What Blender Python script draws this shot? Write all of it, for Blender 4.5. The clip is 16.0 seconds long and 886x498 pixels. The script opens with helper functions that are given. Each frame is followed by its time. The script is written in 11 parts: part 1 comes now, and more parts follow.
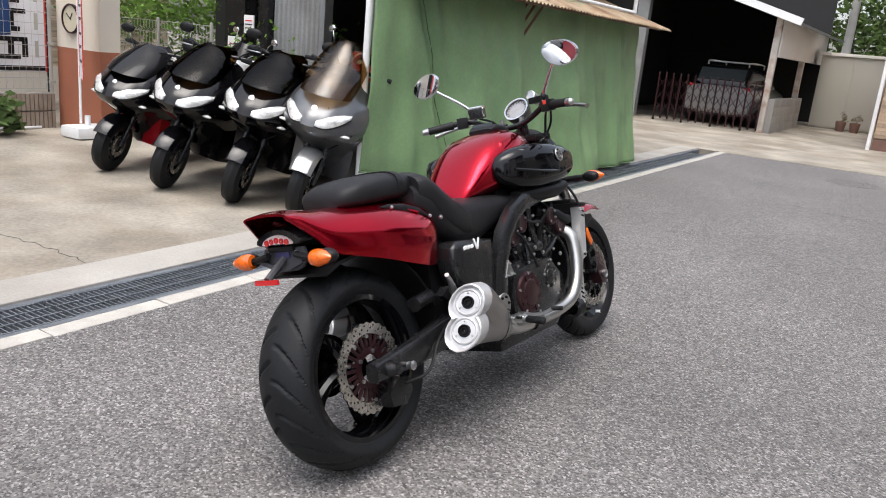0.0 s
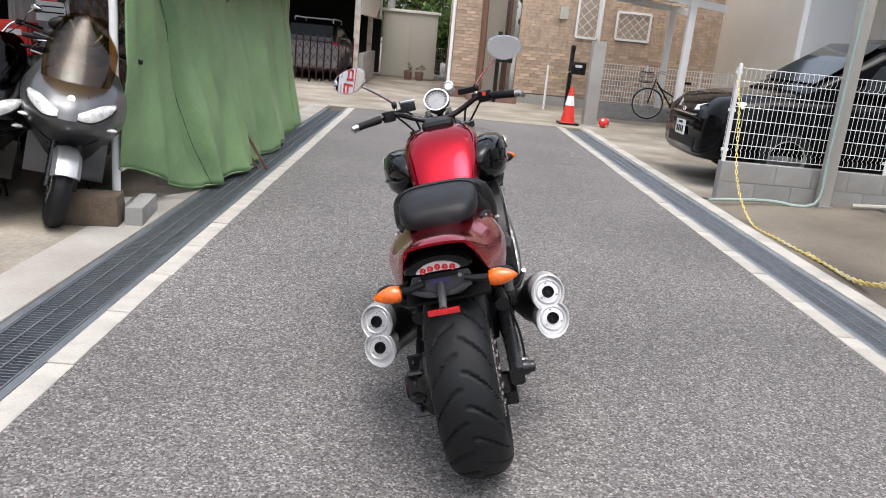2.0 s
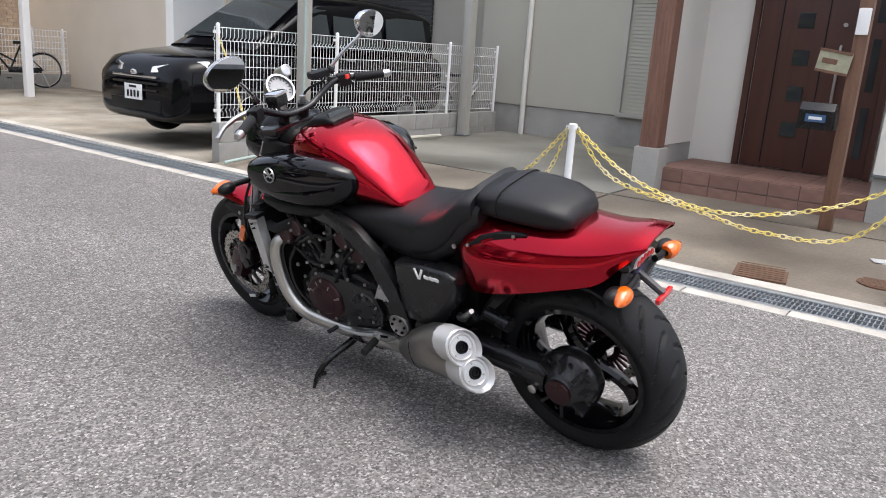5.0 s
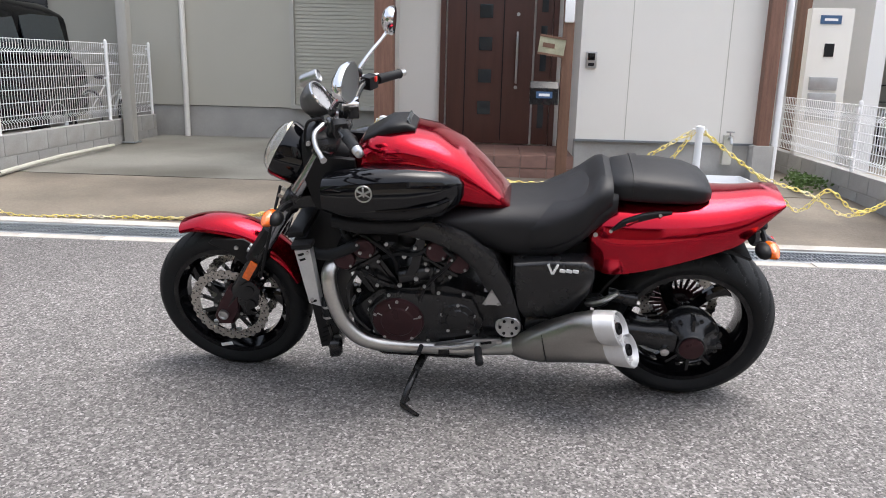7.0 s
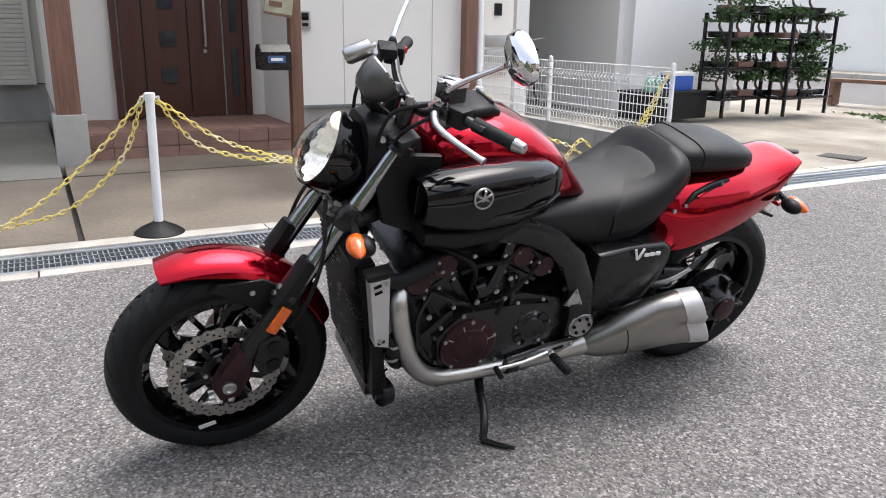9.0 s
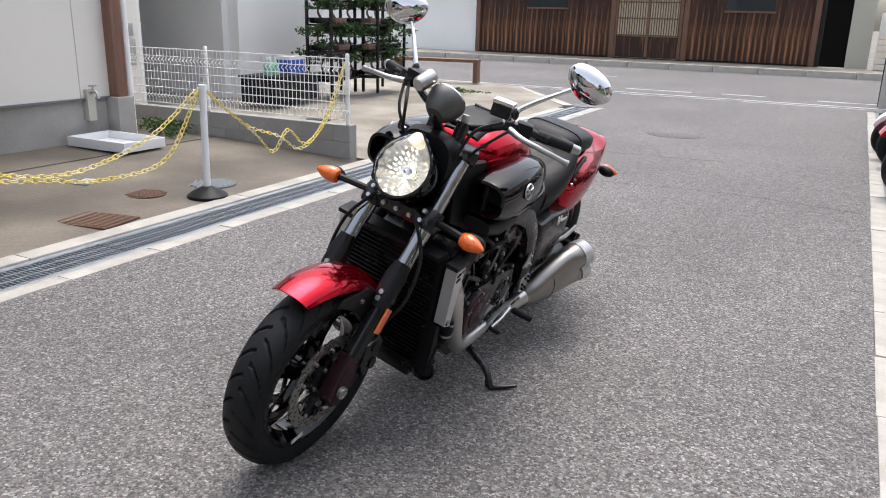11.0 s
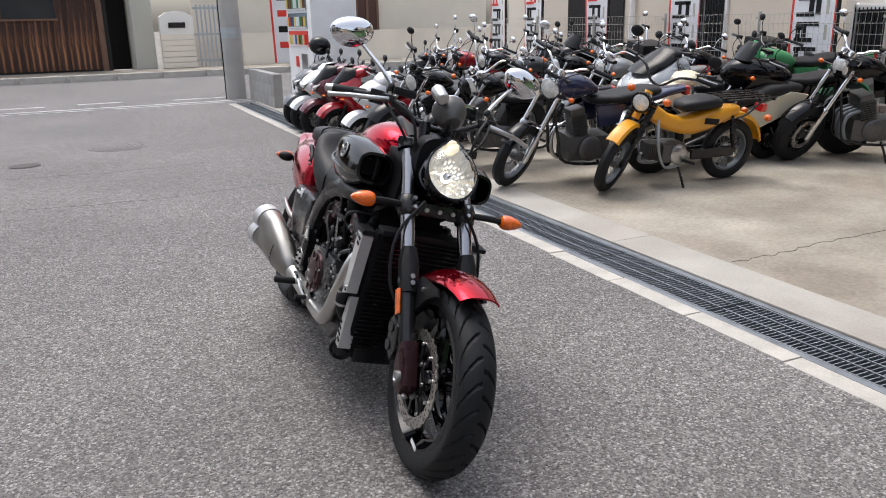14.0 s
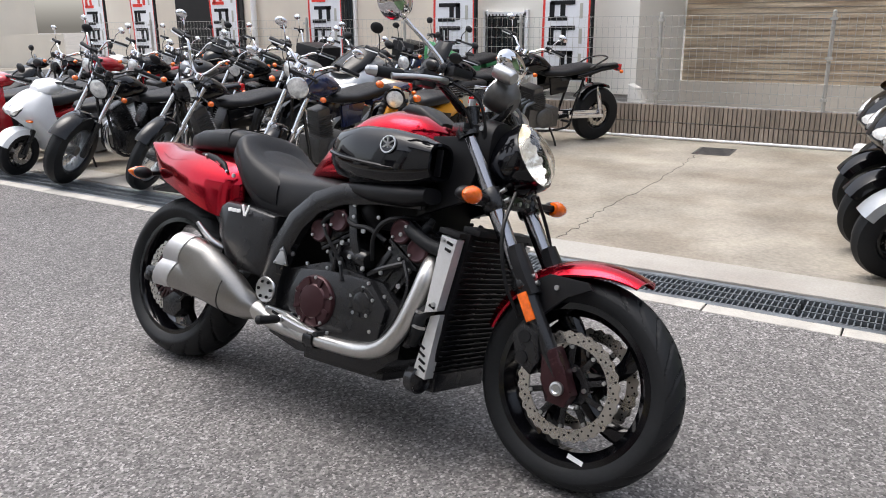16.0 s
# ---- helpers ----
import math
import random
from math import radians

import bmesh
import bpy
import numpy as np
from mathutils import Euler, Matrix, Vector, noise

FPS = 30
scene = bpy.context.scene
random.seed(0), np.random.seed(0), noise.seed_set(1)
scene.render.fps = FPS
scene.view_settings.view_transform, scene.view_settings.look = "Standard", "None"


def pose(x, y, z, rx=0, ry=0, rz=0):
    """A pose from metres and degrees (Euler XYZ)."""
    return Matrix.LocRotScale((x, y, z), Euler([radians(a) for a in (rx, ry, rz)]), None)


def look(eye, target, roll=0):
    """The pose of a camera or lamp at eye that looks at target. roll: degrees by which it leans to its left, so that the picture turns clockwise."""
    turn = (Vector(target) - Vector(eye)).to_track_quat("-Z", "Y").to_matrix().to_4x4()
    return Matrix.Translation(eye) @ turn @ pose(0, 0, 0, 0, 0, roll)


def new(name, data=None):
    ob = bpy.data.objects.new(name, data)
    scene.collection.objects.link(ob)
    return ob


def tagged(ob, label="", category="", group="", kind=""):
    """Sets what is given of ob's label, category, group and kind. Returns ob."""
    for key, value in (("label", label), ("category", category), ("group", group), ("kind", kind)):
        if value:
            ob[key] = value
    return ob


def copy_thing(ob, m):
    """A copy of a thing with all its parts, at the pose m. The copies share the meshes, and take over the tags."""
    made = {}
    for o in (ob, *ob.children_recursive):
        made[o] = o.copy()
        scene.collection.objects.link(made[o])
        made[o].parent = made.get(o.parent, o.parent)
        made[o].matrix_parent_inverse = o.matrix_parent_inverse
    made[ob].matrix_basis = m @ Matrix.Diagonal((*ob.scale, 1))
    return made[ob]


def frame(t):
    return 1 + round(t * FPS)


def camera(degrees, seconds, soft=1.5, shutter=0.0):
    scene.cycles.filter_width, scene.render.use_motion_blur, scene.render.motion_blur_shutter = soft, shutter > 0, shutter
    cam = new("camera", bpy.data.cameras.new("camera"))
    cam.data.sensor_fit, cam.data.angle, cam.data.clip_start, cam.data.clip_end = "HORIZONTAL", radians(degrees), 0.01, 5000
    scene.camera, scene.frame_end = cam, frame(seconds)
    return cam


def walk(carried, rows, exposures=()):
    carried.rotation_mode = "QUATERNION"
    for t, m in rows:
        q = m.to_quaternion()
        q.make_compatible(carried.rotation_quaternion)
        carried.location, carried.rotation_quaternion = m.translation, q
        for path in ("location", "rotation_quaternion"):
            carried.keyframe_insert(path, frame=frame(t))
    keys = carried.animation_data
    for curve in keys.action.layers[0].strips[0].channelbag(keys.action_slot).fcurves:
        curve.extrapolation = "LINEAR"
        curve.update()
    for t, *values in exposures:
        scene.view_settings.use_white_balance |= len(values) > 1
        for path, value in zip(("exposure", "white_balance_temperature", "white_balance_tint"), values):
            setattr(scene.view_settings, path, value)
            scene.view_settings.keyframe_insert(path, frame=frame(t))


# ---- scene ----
cam = camera(59.6, 16.0, soft=1.0)
PATH = [
    (0, (1.507, -2.765, 1.378), (0.493, -1.12, 0.862), 5.5),
    (0.5, (1.119, -3.037, 1.379), (0.381, -1.25, 0.865), 6.2),
    (1, (0.701, -3.183, 1.394), (0.229, -1.309, 0.88), 6.1),
    (1.5, (0.281, -3.324, 1.42), (0.076, -1.404, 0.896), 6.1),
    (2, (-0.173, -3.281, 1.402), (-0.104, -1.354, 0.874), 5.5),
    (2.5, (-0.614, -3.171, 1.381), (-0.258, -1.275, 0.855), 5.4),
    (3, (-1.044, -3.028, 1.367), (-0.393, -1.212, 0.841), 5.3),
    (3.5, (-1.421, -2.804, 1.346), (-0.485, -1.113, 0.831), 5.3),
    (4, (-1.8, -2.585, 1.358), (-0.61, -1.061, 0.847), 5.0),
    (4.5, (-2.038, -2.272, 1.33), (-0.635, -0.939, 0.824), 4.5),
    (7, (-2.807, -0.166, 1.231), (-0.865, -0.05, 0.764), 1.4),
    (7.5, (-2.729, 0.272, 1.234), (-0.792, 0.121, 0.76), 1.2),
    (8, (-2.531, 0.669, 1.216), (-0.637, 0.259, 0.724), 1.0),
    (10.5, (-1.377, 2.155, 1.323), (-0.244, 0.616, 0.732), 1.4),
    (11, (-1.239, 2.575, 1.364), (-0.364, 0.873, 0.782), 1.4),
    (11.5, (-0.941, 2.822, 1.358), (-0.338, 1.001, 0.79), 1.2),
    (12, (-0.604, 3.057, 1.382), (-0.302, 1.163, 0.817), 1.1),
    (12.5, (-0.221, 3.147, 1.395), (-0.21, 1.229, 0.829), 0.5),
    (13, (0.209, 3.16, 1.418), (-0.069, 1.262, 0.853), -0.1),
    (13.5, (0.647, 3.093, 1.422), (0.094, 1.256, 0.857), -0.7),
    (14, (1.049, 2.903, 1.417), (0.24, 1.165, 0.847), -1.2),
    (14.5, (1.408, 2.657, 1.394), (0.347, 1.062, 0.819), -1.0),
    (15, (1.699, 2.307, 1.361), (0.417, 0.884, 0.784), -0.8),
    (15.5, (1.936, 1.963, 1.345), (0.462, 0.736, 0.776), -0.5),
    (16, (2.075, 1.605, 1.317), (0.45, 0.581, 0.76), -0.4),
]
walk(cam, [(t, look(eye, target, roll)) for t, eye, target, roll in PATH], [(0, 0.30), (2, 0.26), (4.5, 0.42), (7.5, 0.60), (9.5, 0.48), (10.5, 0.38), (11.5, 0.12), (12.5, 0.02), (14, 0.10), (16, 0.34)])

# ---- light: an overcast day, high soft sun ----
world = bpy.data.worlds.new("sky")
scene.world = world
world.use_nodes = True
wn, wl = world.node_tree.nodes, world.node_tree.links
sky = wn.new("ShaderNodeTexSky")
sky.sky_type, sky.sun_disc = "NISHITA", False
sky.sun_elevation, sky.sun_rotation = radians(74), radians(172)
sky.air_density, sky.dust_density = 1.0, 4.0
cloud = wn.new("ShaderNodeHueSaturation")
cloud.inputs["Saturation"].default_value = 0.50
wl.new(sky.outputs[0], cloud.inputs["Color"])
wl.new(cloud.outputs[0], wn["Background"].inputs[0])
wn["Background"].inputs[1].default_value = 0.29
sun = new("sun", bpy.data.lights.new("sun", "SUN"))
sun.data.energy, sun.data.angle, sun.data.color = 0.9, radians(40), (1.0, 0.985, 0.965)
sun.matrix_world = look((0, 0, 12), (-0.6, 1.6, 6.0))
scene.view_settings.exposure = 0.42

# ---- materials ----
MATS = {}


def mat(name, color, rough=0.5, metal=0.0, var=0.12, scale=6.0, fine=60.0, bump=0.0, bscale=None, coat=0.0, second=None, amount=0.5,
        trans=0.0, ior=1.45, stretch=(1, 1, 1), coords="Object", rvar=0.1, piece=0.0, emit=0.0, spec=0.5):
    """A surface: base colour with stains (scale) and grain (fine), patches of a second colour, fine relief, and roughness that varies."""
    m = bpy.data.materials.new(name)
    m.use_nodes = True
    n, l = m.node_tree.nodes, m.node_tree.links
    b = n["Principled BSDF"]
    tc, mp = n.new("ShaderNodeTexCoord"), n.new("ShaderNodeMapping")
    mp.inputs["Scale"].default_value = stretch
    l.new(tc.outputs[coords], mp.inputs["Vector"])

    def noise_of(s, detail=4.0):
        t = n.new("ShaderNodeTexNoise")
        t.inputs["Scale"].default_value, t.inputs["Detail"].default_value = s, detail
        l.new(mp.outputs[0], t.inputs["Vector"])
        return t

    big, small = noise_of(scale), noise_of(fine, 2.0)
    add = n.new("ShaderNodeMath")
    add.operation = "MULTIPLY_ADD"
    l.new(small.outputs["Fac"], add.inputs[0])
    add.inputs[1].default_value = 0.5
    l.new(big.outputs["Fac"], add.inputs[2])
    rng = n.new("ShaderNodeMapRange")
    rng.inputs[1].default_value, rng.inputs[2].default_value = 0.45, 1.05
    rng.inputs[3].default_value, rng.inputs[4].default_value = 1 - var, 1 + var
    l.new(add.outputs[0], rng.inputs[0])
    scl = rng.outputs[0]
    if piece:
        oi, pr, pm = n.new("ShaderNodeObjectInfo"), n.new("ShaderNodeMapRange"), n.new("ShaderNodeMath")
        pr.inputs[3].default_value, pr.inputs[4].default_value = 1 - piece, 1 + piece
        l.new(oi.outputs["Random"], pr.inputs[0])
        pm.operation = "MULTIPLY"
        l.new(pr.outputs[0], pm.inputs[0])
        l.new(scl, pm.inputs[1])
        scl = pm.outputs[0]
    mul = n.new("ShaderNodeVectorMath")
    mul.operation = "SCALE"
    l.new(scl, mul.inputs["Scale"])
    if second:
        mix, ramp = n.new("ShaderNodeMix"), n.new("ShaderNodeMapRange")
        mix.data_type = "RGBA"
        patch = noise_of(scale * 0.6, 6.0)
        ramp.inputs[1].default_value, ramp.inputs[2].default_value = 0.62 - 0.3 * amount, 0.82 - 0.3 * amount
        l.new(patch.outputs["Fac"], ramp.inputs[0])
        l.new(ramp.outputs[0], mix.inputs[0])
        mix.inputs[6].default_value, mix.inputs[7].default_value = (*color, 1), (*second, 1)
        l.new(mix.outputs[2], mul.inputs[0])
    else:
        mul.inputs[0].default_value = color
    l.new(mul.outputs[0], b.inputs["Base Color"])
    rr = n.new("ShaderNodeMapRange")
    rr.inputs[1].default_value, rr.inputs[2].default_value = 0.3, 0.7
    rr.inputs[3].default_value, rr.inputs[4].default_value = max(0.0, rough - rvar * rough), min(1, rough + rvar * rough)
    l.new(big.outputs["Fac"], rr.inputs[0])
    l.new(rr.outputs[0], b.inputs["Roughness"])
    b.inputs["Metallic"].default_value, b.inputs["Specular IOR Level"].default_value = metal, spec
    b.inputs["Coat Weight"].default_value, b.inputs["Coat Roughness"].default_value = coat, 0.03
    b.inputs["Transmission Weight"].default_value, b.inputs["IOR"].default_value = trans, ior
    if bump:
        bn = n.new("ShaderNodeBump")
        bn.inputs["Strength"].default_value, bn.inputs["Distance"].default_value = bump, 0.01
        l.new(noise_of(bscale or fine, 3.0).outputs["Fac"], bn.inputs["Height"])
        l.new(bn.outputs[0], b.inputs["Normal"])
    if emit:
        b.inputs["Emission Color"].default_value, b.inputs["Emission Strength"].default_value = (*color, 1), emit
    MATS[name] = m
    return m


def asphalt_mat():
    """Asphalt: grey chips of several tones in dark binder, worn light and dark patches."""
    m = mat("asphalt", (0.162, 0.153, 0.149), 0.85, var=0.32, scale=0.55, fine=14.0)
    n, l = m.node_tree.nodes, m.node_tree.links
    b, tc = n["Principled BSDF"], n.new("ShaderNodeTexCoord")
    vo = n.new("ShaderNodeTexVoronoi")
    vo.inputs["Scale"].default_value = 130.0
    l.new(tc.outputs["Object"], vo.inputs["Vector"])
    sep = n.new("ShaderNodeSeparateColor")
    l.new(vo.outputs["Color"], sep.inputs[0])
    ramp = n.new("ShaderNodeValToRGB")
    ramp.color_ramp.elements[0].color, ramp.color_ramp.elements[1].color = (0.36, 0.36, 0.36, 1), (2.15, 2.15, 2.15, 1)
    for pos, v in ((0.22, 0.60), (0.62, 0.95), (0.88, 1.35)):
        ramp.color_ramp.elements.new(pos).color = (v, v, v, 1)
    l.new(sep.outputs[0], ramp.inputs[0])
    mul = n.new("ShaderNodeMix")
    mul.data_type, mul.blend_type = "RGBA", "MULTIPLY"
    mul.inputs[0].default_value = 1.0
    was = b.inputs["Base Color"].links[0].from_socket
    # pits and worn spots a few centimetres across
    spot, spread, both = n.new("ShaderNodeTexNoise"), n.new("ShaderNodeMapRange"), n.new("ShaderNodeMix")
    spot.inputs["Scale"].default_value, spot.inputs["Detail"].default_value, spot.inputs["Roughness"].default_value = 46.0, 4.0, 0.75
    l.new(tc.outputs["Object"], spot.inputs["Vector"])
    spread.inputs[1].default_value, spread.inputs[2].default_value = 0.36, 0.64
    spread.inputs[3].default_value, spread.inputs[4].default_value = 0.74, 1.23
    l.new(spot.outputs["Fac"], spread.inputs[0])
    both.data_type, both.blend_type = "RGBA", "MULTIPLY"
    both.inputs[0].default_value = 1.0
    l.new(ramp.outputs[0], both.inputs[6])
    l.new(spread.outputs[0], both.inputs[7])
    l.new(was, mul.inputs[6])
    l.new(both.outputs[2], mul.inputs[7])
    l.new(mul.outputs[2], b.inputs["Base Color"])
    bn = n.new("ShaderNodeBump")
    bn.inputs["Strength"].default_value, bn.inputs["Distance"].default_value = 0.55, 0.003
    l.new(vo.outputs["Distance"], bn.inputs["Height"])
    bn.invert = True
    l.new(bn.outputs[0], b.inputs["Normal"])
    return m


ASPHALT = asphalt_mat()
LIME = mat("pale_concrete", (0.45, 0.425, 0.385), 0.85, var=0.2, scale=3, fine=90, bump=0.25, second=(0.25, 0.235, 0.215), amount=0.5)
YARD = mat("yard_concrete", (0.315, 0.285, 0.238), 0.8, var=0.38, scale=1.6, fine=38, bump=0.35, bscale=90, second=(0.215, 0.186, 0.148), amount=0.68)
YARD_EDGE = mat("yard_edge_concrete", (0.35, 0.33, 0.30), 0.85, var=0.2, scale=2, fine=70, bump=0.2, second=(0.30, 0.275, 0.245), amount=0.5)
YARD_OLD = mat("weathered_concrete", (0.185, 0.158, 0.126), 0.6, var=0.3, scale=1.3, fine=40, bump=0.25, second=(0.105, 0.088, 0.070), amount=0.62)
STEEL = mat("galvanised_steel", (0.42, 0.45, 0.48), 0.45, metal=0.8, var=0.15, scale=9, fine=80)
STEEL_OLD = mat("dull_grate_steel", (0.22, 0.24, 0.26), 0.5, metal=0.7, var=0.2, scale=9, fine=80)
PIT = mat("drain_dirt", (0.03, 0.028, 0.025), 0.95)
BLOCK = mat("concrete_block", (0.33, 0.325, 0.315), 0.9, var=0.18, scale=4, fine=120, bump=0.3, piece=0.1, second=(0.24, 0.23, 0.21), amount=0.4)
MORTAR = mat("mortar", (0.30, 0.29, 0.275), 0.95, var=0.1, bump=0.2)
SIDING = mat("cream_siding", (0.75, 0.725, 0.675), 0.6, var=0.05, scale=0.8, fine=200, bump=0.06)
# grey for fittings; on carport walls a darker siding with their shade in it
GREY_AND_SHADED_SIDING = mat("grey_and_shaded_siding", (0.46, 0.445, 0.385), 0.6, var=0.05, scale=0.8, fine=200, bump=0.06)
WHITE_WALL = mat("white_render", (0.82, 0.82, 0.81), 0.7, var=0.05, scale=0.7, fine=150, bump=0.08)
PLINTH = mat("grey_plinth", (0.37, 0.36, 0.34), 0.85, var=0.16, scale=2, fine=80, bump=0.1, second=(0.28, 0.27, 0.25), amount=0.5)
WOOD_DARK = mat("brown_timber", (0.16, 0.085, 0.055), 0.55, var=0.3, scale=5, fine=40, bump=0.1, stretch=(6, 6, 0.6))
DOOR_BROWN = mat("brown_door", (0.075, 0.03, 0.022), 0.4, var=0.15, scale=3, fine=60, stretch=(5, 5, 0.4))
WHITE_PAINT = mat("white_paint", (0.84, 0.84, 0.84), 0.45, var=0.05, scale=5, fine=60)
WHITE_PLASTIC = mat("white_plastic", (0.78, 0.79, 0.80), 0.35, var=0.04, scale=6)
BLACK_PLASTIC = mat("black_plastic", (0.008, 0.008, 0.009), 0.45, var=0.2, scale=20, fine=300, bump=0.05, spec=0.28)
BLACK_GLOSS = mat("gloss_black_paint", (0.003, 0.003, 0.004), 0.07, var=0.1, spec=0.45)
BLACK_METAL = mat("satin_black_metal", (0.011, 0.011, 0.012), 0.26, metal=0.0, var=0.2, scale=15, fine=200, spec=0.5)
RUBBER = mat("tyre_rubber", (0.0092, 0.0100, 0.0114), 0.58, var=0.25, scale=8, fine=90, bump=0.1, spec=0.33)
CHROME = mat("chrome", (0.72, 0.72, 0.74), 0.08, metal=1.0, var=0.03)
ALLOY = mat("brushed_alloy", (0.50, 0.50, 0.50), 0.32, metal=1.0, var=0.12, scale=8, fine=120)
WINDOW = mat("window_glass", (0.03, 0.036, 0.04), 0.06, var=0.2, scale=1, spec=0.4)
YELLOW = mat("yellow_plastic", (0.74, 0.60, 0.17), 0.5, var=0.12, scale=9, second=(0.74, 0.68, 0.48), amount=0.45)
RED_PLASTIC = mat("red_plastic", (0.70, 0.045, 0.03), 0.45, var=0.08)
# near-black: roof and backing colour; indoors and in gaps it paints in shade
DARK = mat("near_black_and_inside_shade", (0.025, 0.025, 0.025), 0.9, var=0.2)
GREEN = mat("leaf_green", (0.07, 0.12, 0.03), 0.6, var=0.45, scale=9, fine=40)
BARK = mat("bark", (0.12, 0.09, 0.065), 0.9, var=0.3, scale=12, bump=0.5)


# ---- building tools ----
def link(name, bm, material, parent=None, label="", smooth=None):
    """Links a bmesh as one mesh object: a thing, or a part under its parent."""
    me = bpy.data.meshes.new(name)
    bmesh.ops.recalc_face_normals(bm, faces=bm.faces)
    bm.to_mesh(me)
    bm.free()
    for m in material if isinstance(material, (list, tuple)) else (material,):
        me.materials.append(m)
    if smooth is not None:
        me.shade_smooth() if hasattr(me, "shade_smooth") else None
        me.set_sharp_from_angle(angle=radians(smooth))
    ob = new(name, me)
    if parent:
        ob.parent = parent
    if label:
        tagged(ob, label)
    return ob


def part(name, bm, material, parent, label="", smooth=35):
    return link(name, bm, material, parent, label, smooth)


def thing(name, label, category, m=None, group="", kind=""):
    ob = tagged(new(name), label, category, group, kind)
    ob.empty_display_size = 0.1
    if m is not None:
        ob.matrix_basis = m
    return ob


def box(bm, c, s, rot=None, bevel=0.0, taper=1.0):
    """A box of size s at centre c; rot: degrees about x, y, z; taper: size of the top against the bottom."""
    r = Euler([radians(a) for a in (rot or (0, 0, 0))]).to_matrix()
    vs = []
    for k in (-0.5, 0.5):
        f = taper if k > 0 else 1.0
        for i, j in ((-0.5, -0.5), (0.5, -0.5), (0.5, 0.5), (-0.5, 0.5)):
            vs.append(bm.verts.new(Vector(c) + r @ Vector((i * s[0] * f, j * s[1] * f, k * s[2]))))
    fs = [bm.faces.new([vs[i] for i in q]) for q in ((3, 2, 1, 0), (4, 5, 6, 7), (0, 1, 5, 4), (1, 2, 6, 5), (2, 3, 7, 6), (3, 0, 4, 7))]
    if bevel:
        es = {e for f in fs for e in f.edges}
        bmesh.ops.bevel(bm, geom=list(es), offset=bevel, segments=2, affect="EDGES", profile=0.7)
    return bm


def boxed(c, s, rot=None, bevel=0.0, taper=1.0):
    return box(bmesh.new(), c, s, rot, bevel, taper)


def axes_of(d):
    d = Vector(d).normalized()
    u = d.cross(Vector((0, 0, 1)) if abs(d.z) < 0.9 else Vector((1, 0, 0))).normalized()
    return u, d.cross(u)


def loft(bm, rings, caps=True, closed=True):
    """A skin over rings of equal numbers of points."""
    vs = [[bm.verts.new(p) for p in ring] for ring in rings]
    n = len(vs[0])
    for a, b in zip(vs, vs[1:]):
        for i in range(n if closed else n - 1):
            j = (i + 1) % n
            try:
                bm.faces.new((a[i], a[j], b[j], b[i]))
            except ValueError:
                pass
    if caps and closed:
        bm.faces.new(vs[0][::-1])
        bm.faces.new(vs[-1])
    return bm


def cyl(bm, a, b, r, r2=None, seg=14, caps=True):
    a, b = Vector(a), Vector(b)
    u, v = axes_of(b - a)
    ring = lambda p, q: [p + q * (math.cos(t) * u + math.sin(t) * v) for t in (2 * math.pi * k / seg for k in range(seg))]  # noqa: E731
    return loft(bm, [ring(a, r), ring(b, r if r2 is None else r2)], caps)


def smooth_line(pts, steps=5):
    """Points on a Catmull-Rom curve through pts."""
    p = [Vector(q) for q in pts]
    p = [2 * p[0] - p[1]] + p + [2 * p[-1] - p[-2]]
    out = []
    for i in range(1, len(p) - 2):
        for k in range(steps):
            t = k / steps
            out.append(0.5 * (2 * p[i] + (p[i + 1] - p[i - 1]) * t + (2 * p[i - 1] - 5 * p[i] + 4 * p[i + 1] - p[i + 2]) * t * t
                              + (3 * p[i] - p[i - 1] - 3 * p[i + 1] + p[i + 2]) * t ** 3))
    return out + [p[-2]]


def tube(bm, pts, r, seg=8, steps=4, caps=True):
    """A round bar along a smooth line; r: one radius, or one for each given point."""
    path = smooth_line(pts, steps) if steps > 1 else [Vector(p) for p in pts]
    if isinstance(r, (int, float)):
        radii = [r] * len(path)
    else:
        radii = [float(v) for v in np.interp(np.linspace(0, len(pts) - 1, len(path)), range(len(pts)), r)]
    u = None
    rings = []
    for i, p in enumerate(path):
        d = (path[min(i + 1, len(path) - 1)] - path[max(i - 1, 0)]).normalized()
        u = axes_of(d)[0] if u is None else (u - d * u.dot(d)).normalized()
        v = d.cross(u)
        rings.append([p + radii[i] * (math.cos(t) * u + math.sin(t) * v) for t in (2 * math.pi * k / seg for k in range(seg))])
    return loft(bm, rings, caps)


def lathe(bm, profile, origin=(0, 0, 0), axis=(1, 0, 0), seg=32, caps=False):
    """A turned body: profile rows of (along the axis, radius)."""
    o, d = Vector(origin), Vector(axis).normalized()
    u, v = axes_of(d)
    rings = [[o + d * s + r * (math.cos(t) * u + math.sin(t) * v) for t in (2 * math.pi * k / seg for k in range(seg))] for s, r in profile]
    return loft(bm, rings, caps)


def ball(bm, c, r, rot=None, seg=14, rows=9):
    """An ellipsoid."""
    m = Matrix.LocRotScale(Vector(c), Euler([radians(a) for a in (rot or (0, 0, 0))]), Vector(r if not isinstance(r, (int, float)) else (r, r, r)))
    bmesh.ops.create_uvsphere(bm, u_segments=seg, v_segments=rows, radius=1.0, matrix=m)
    return bm


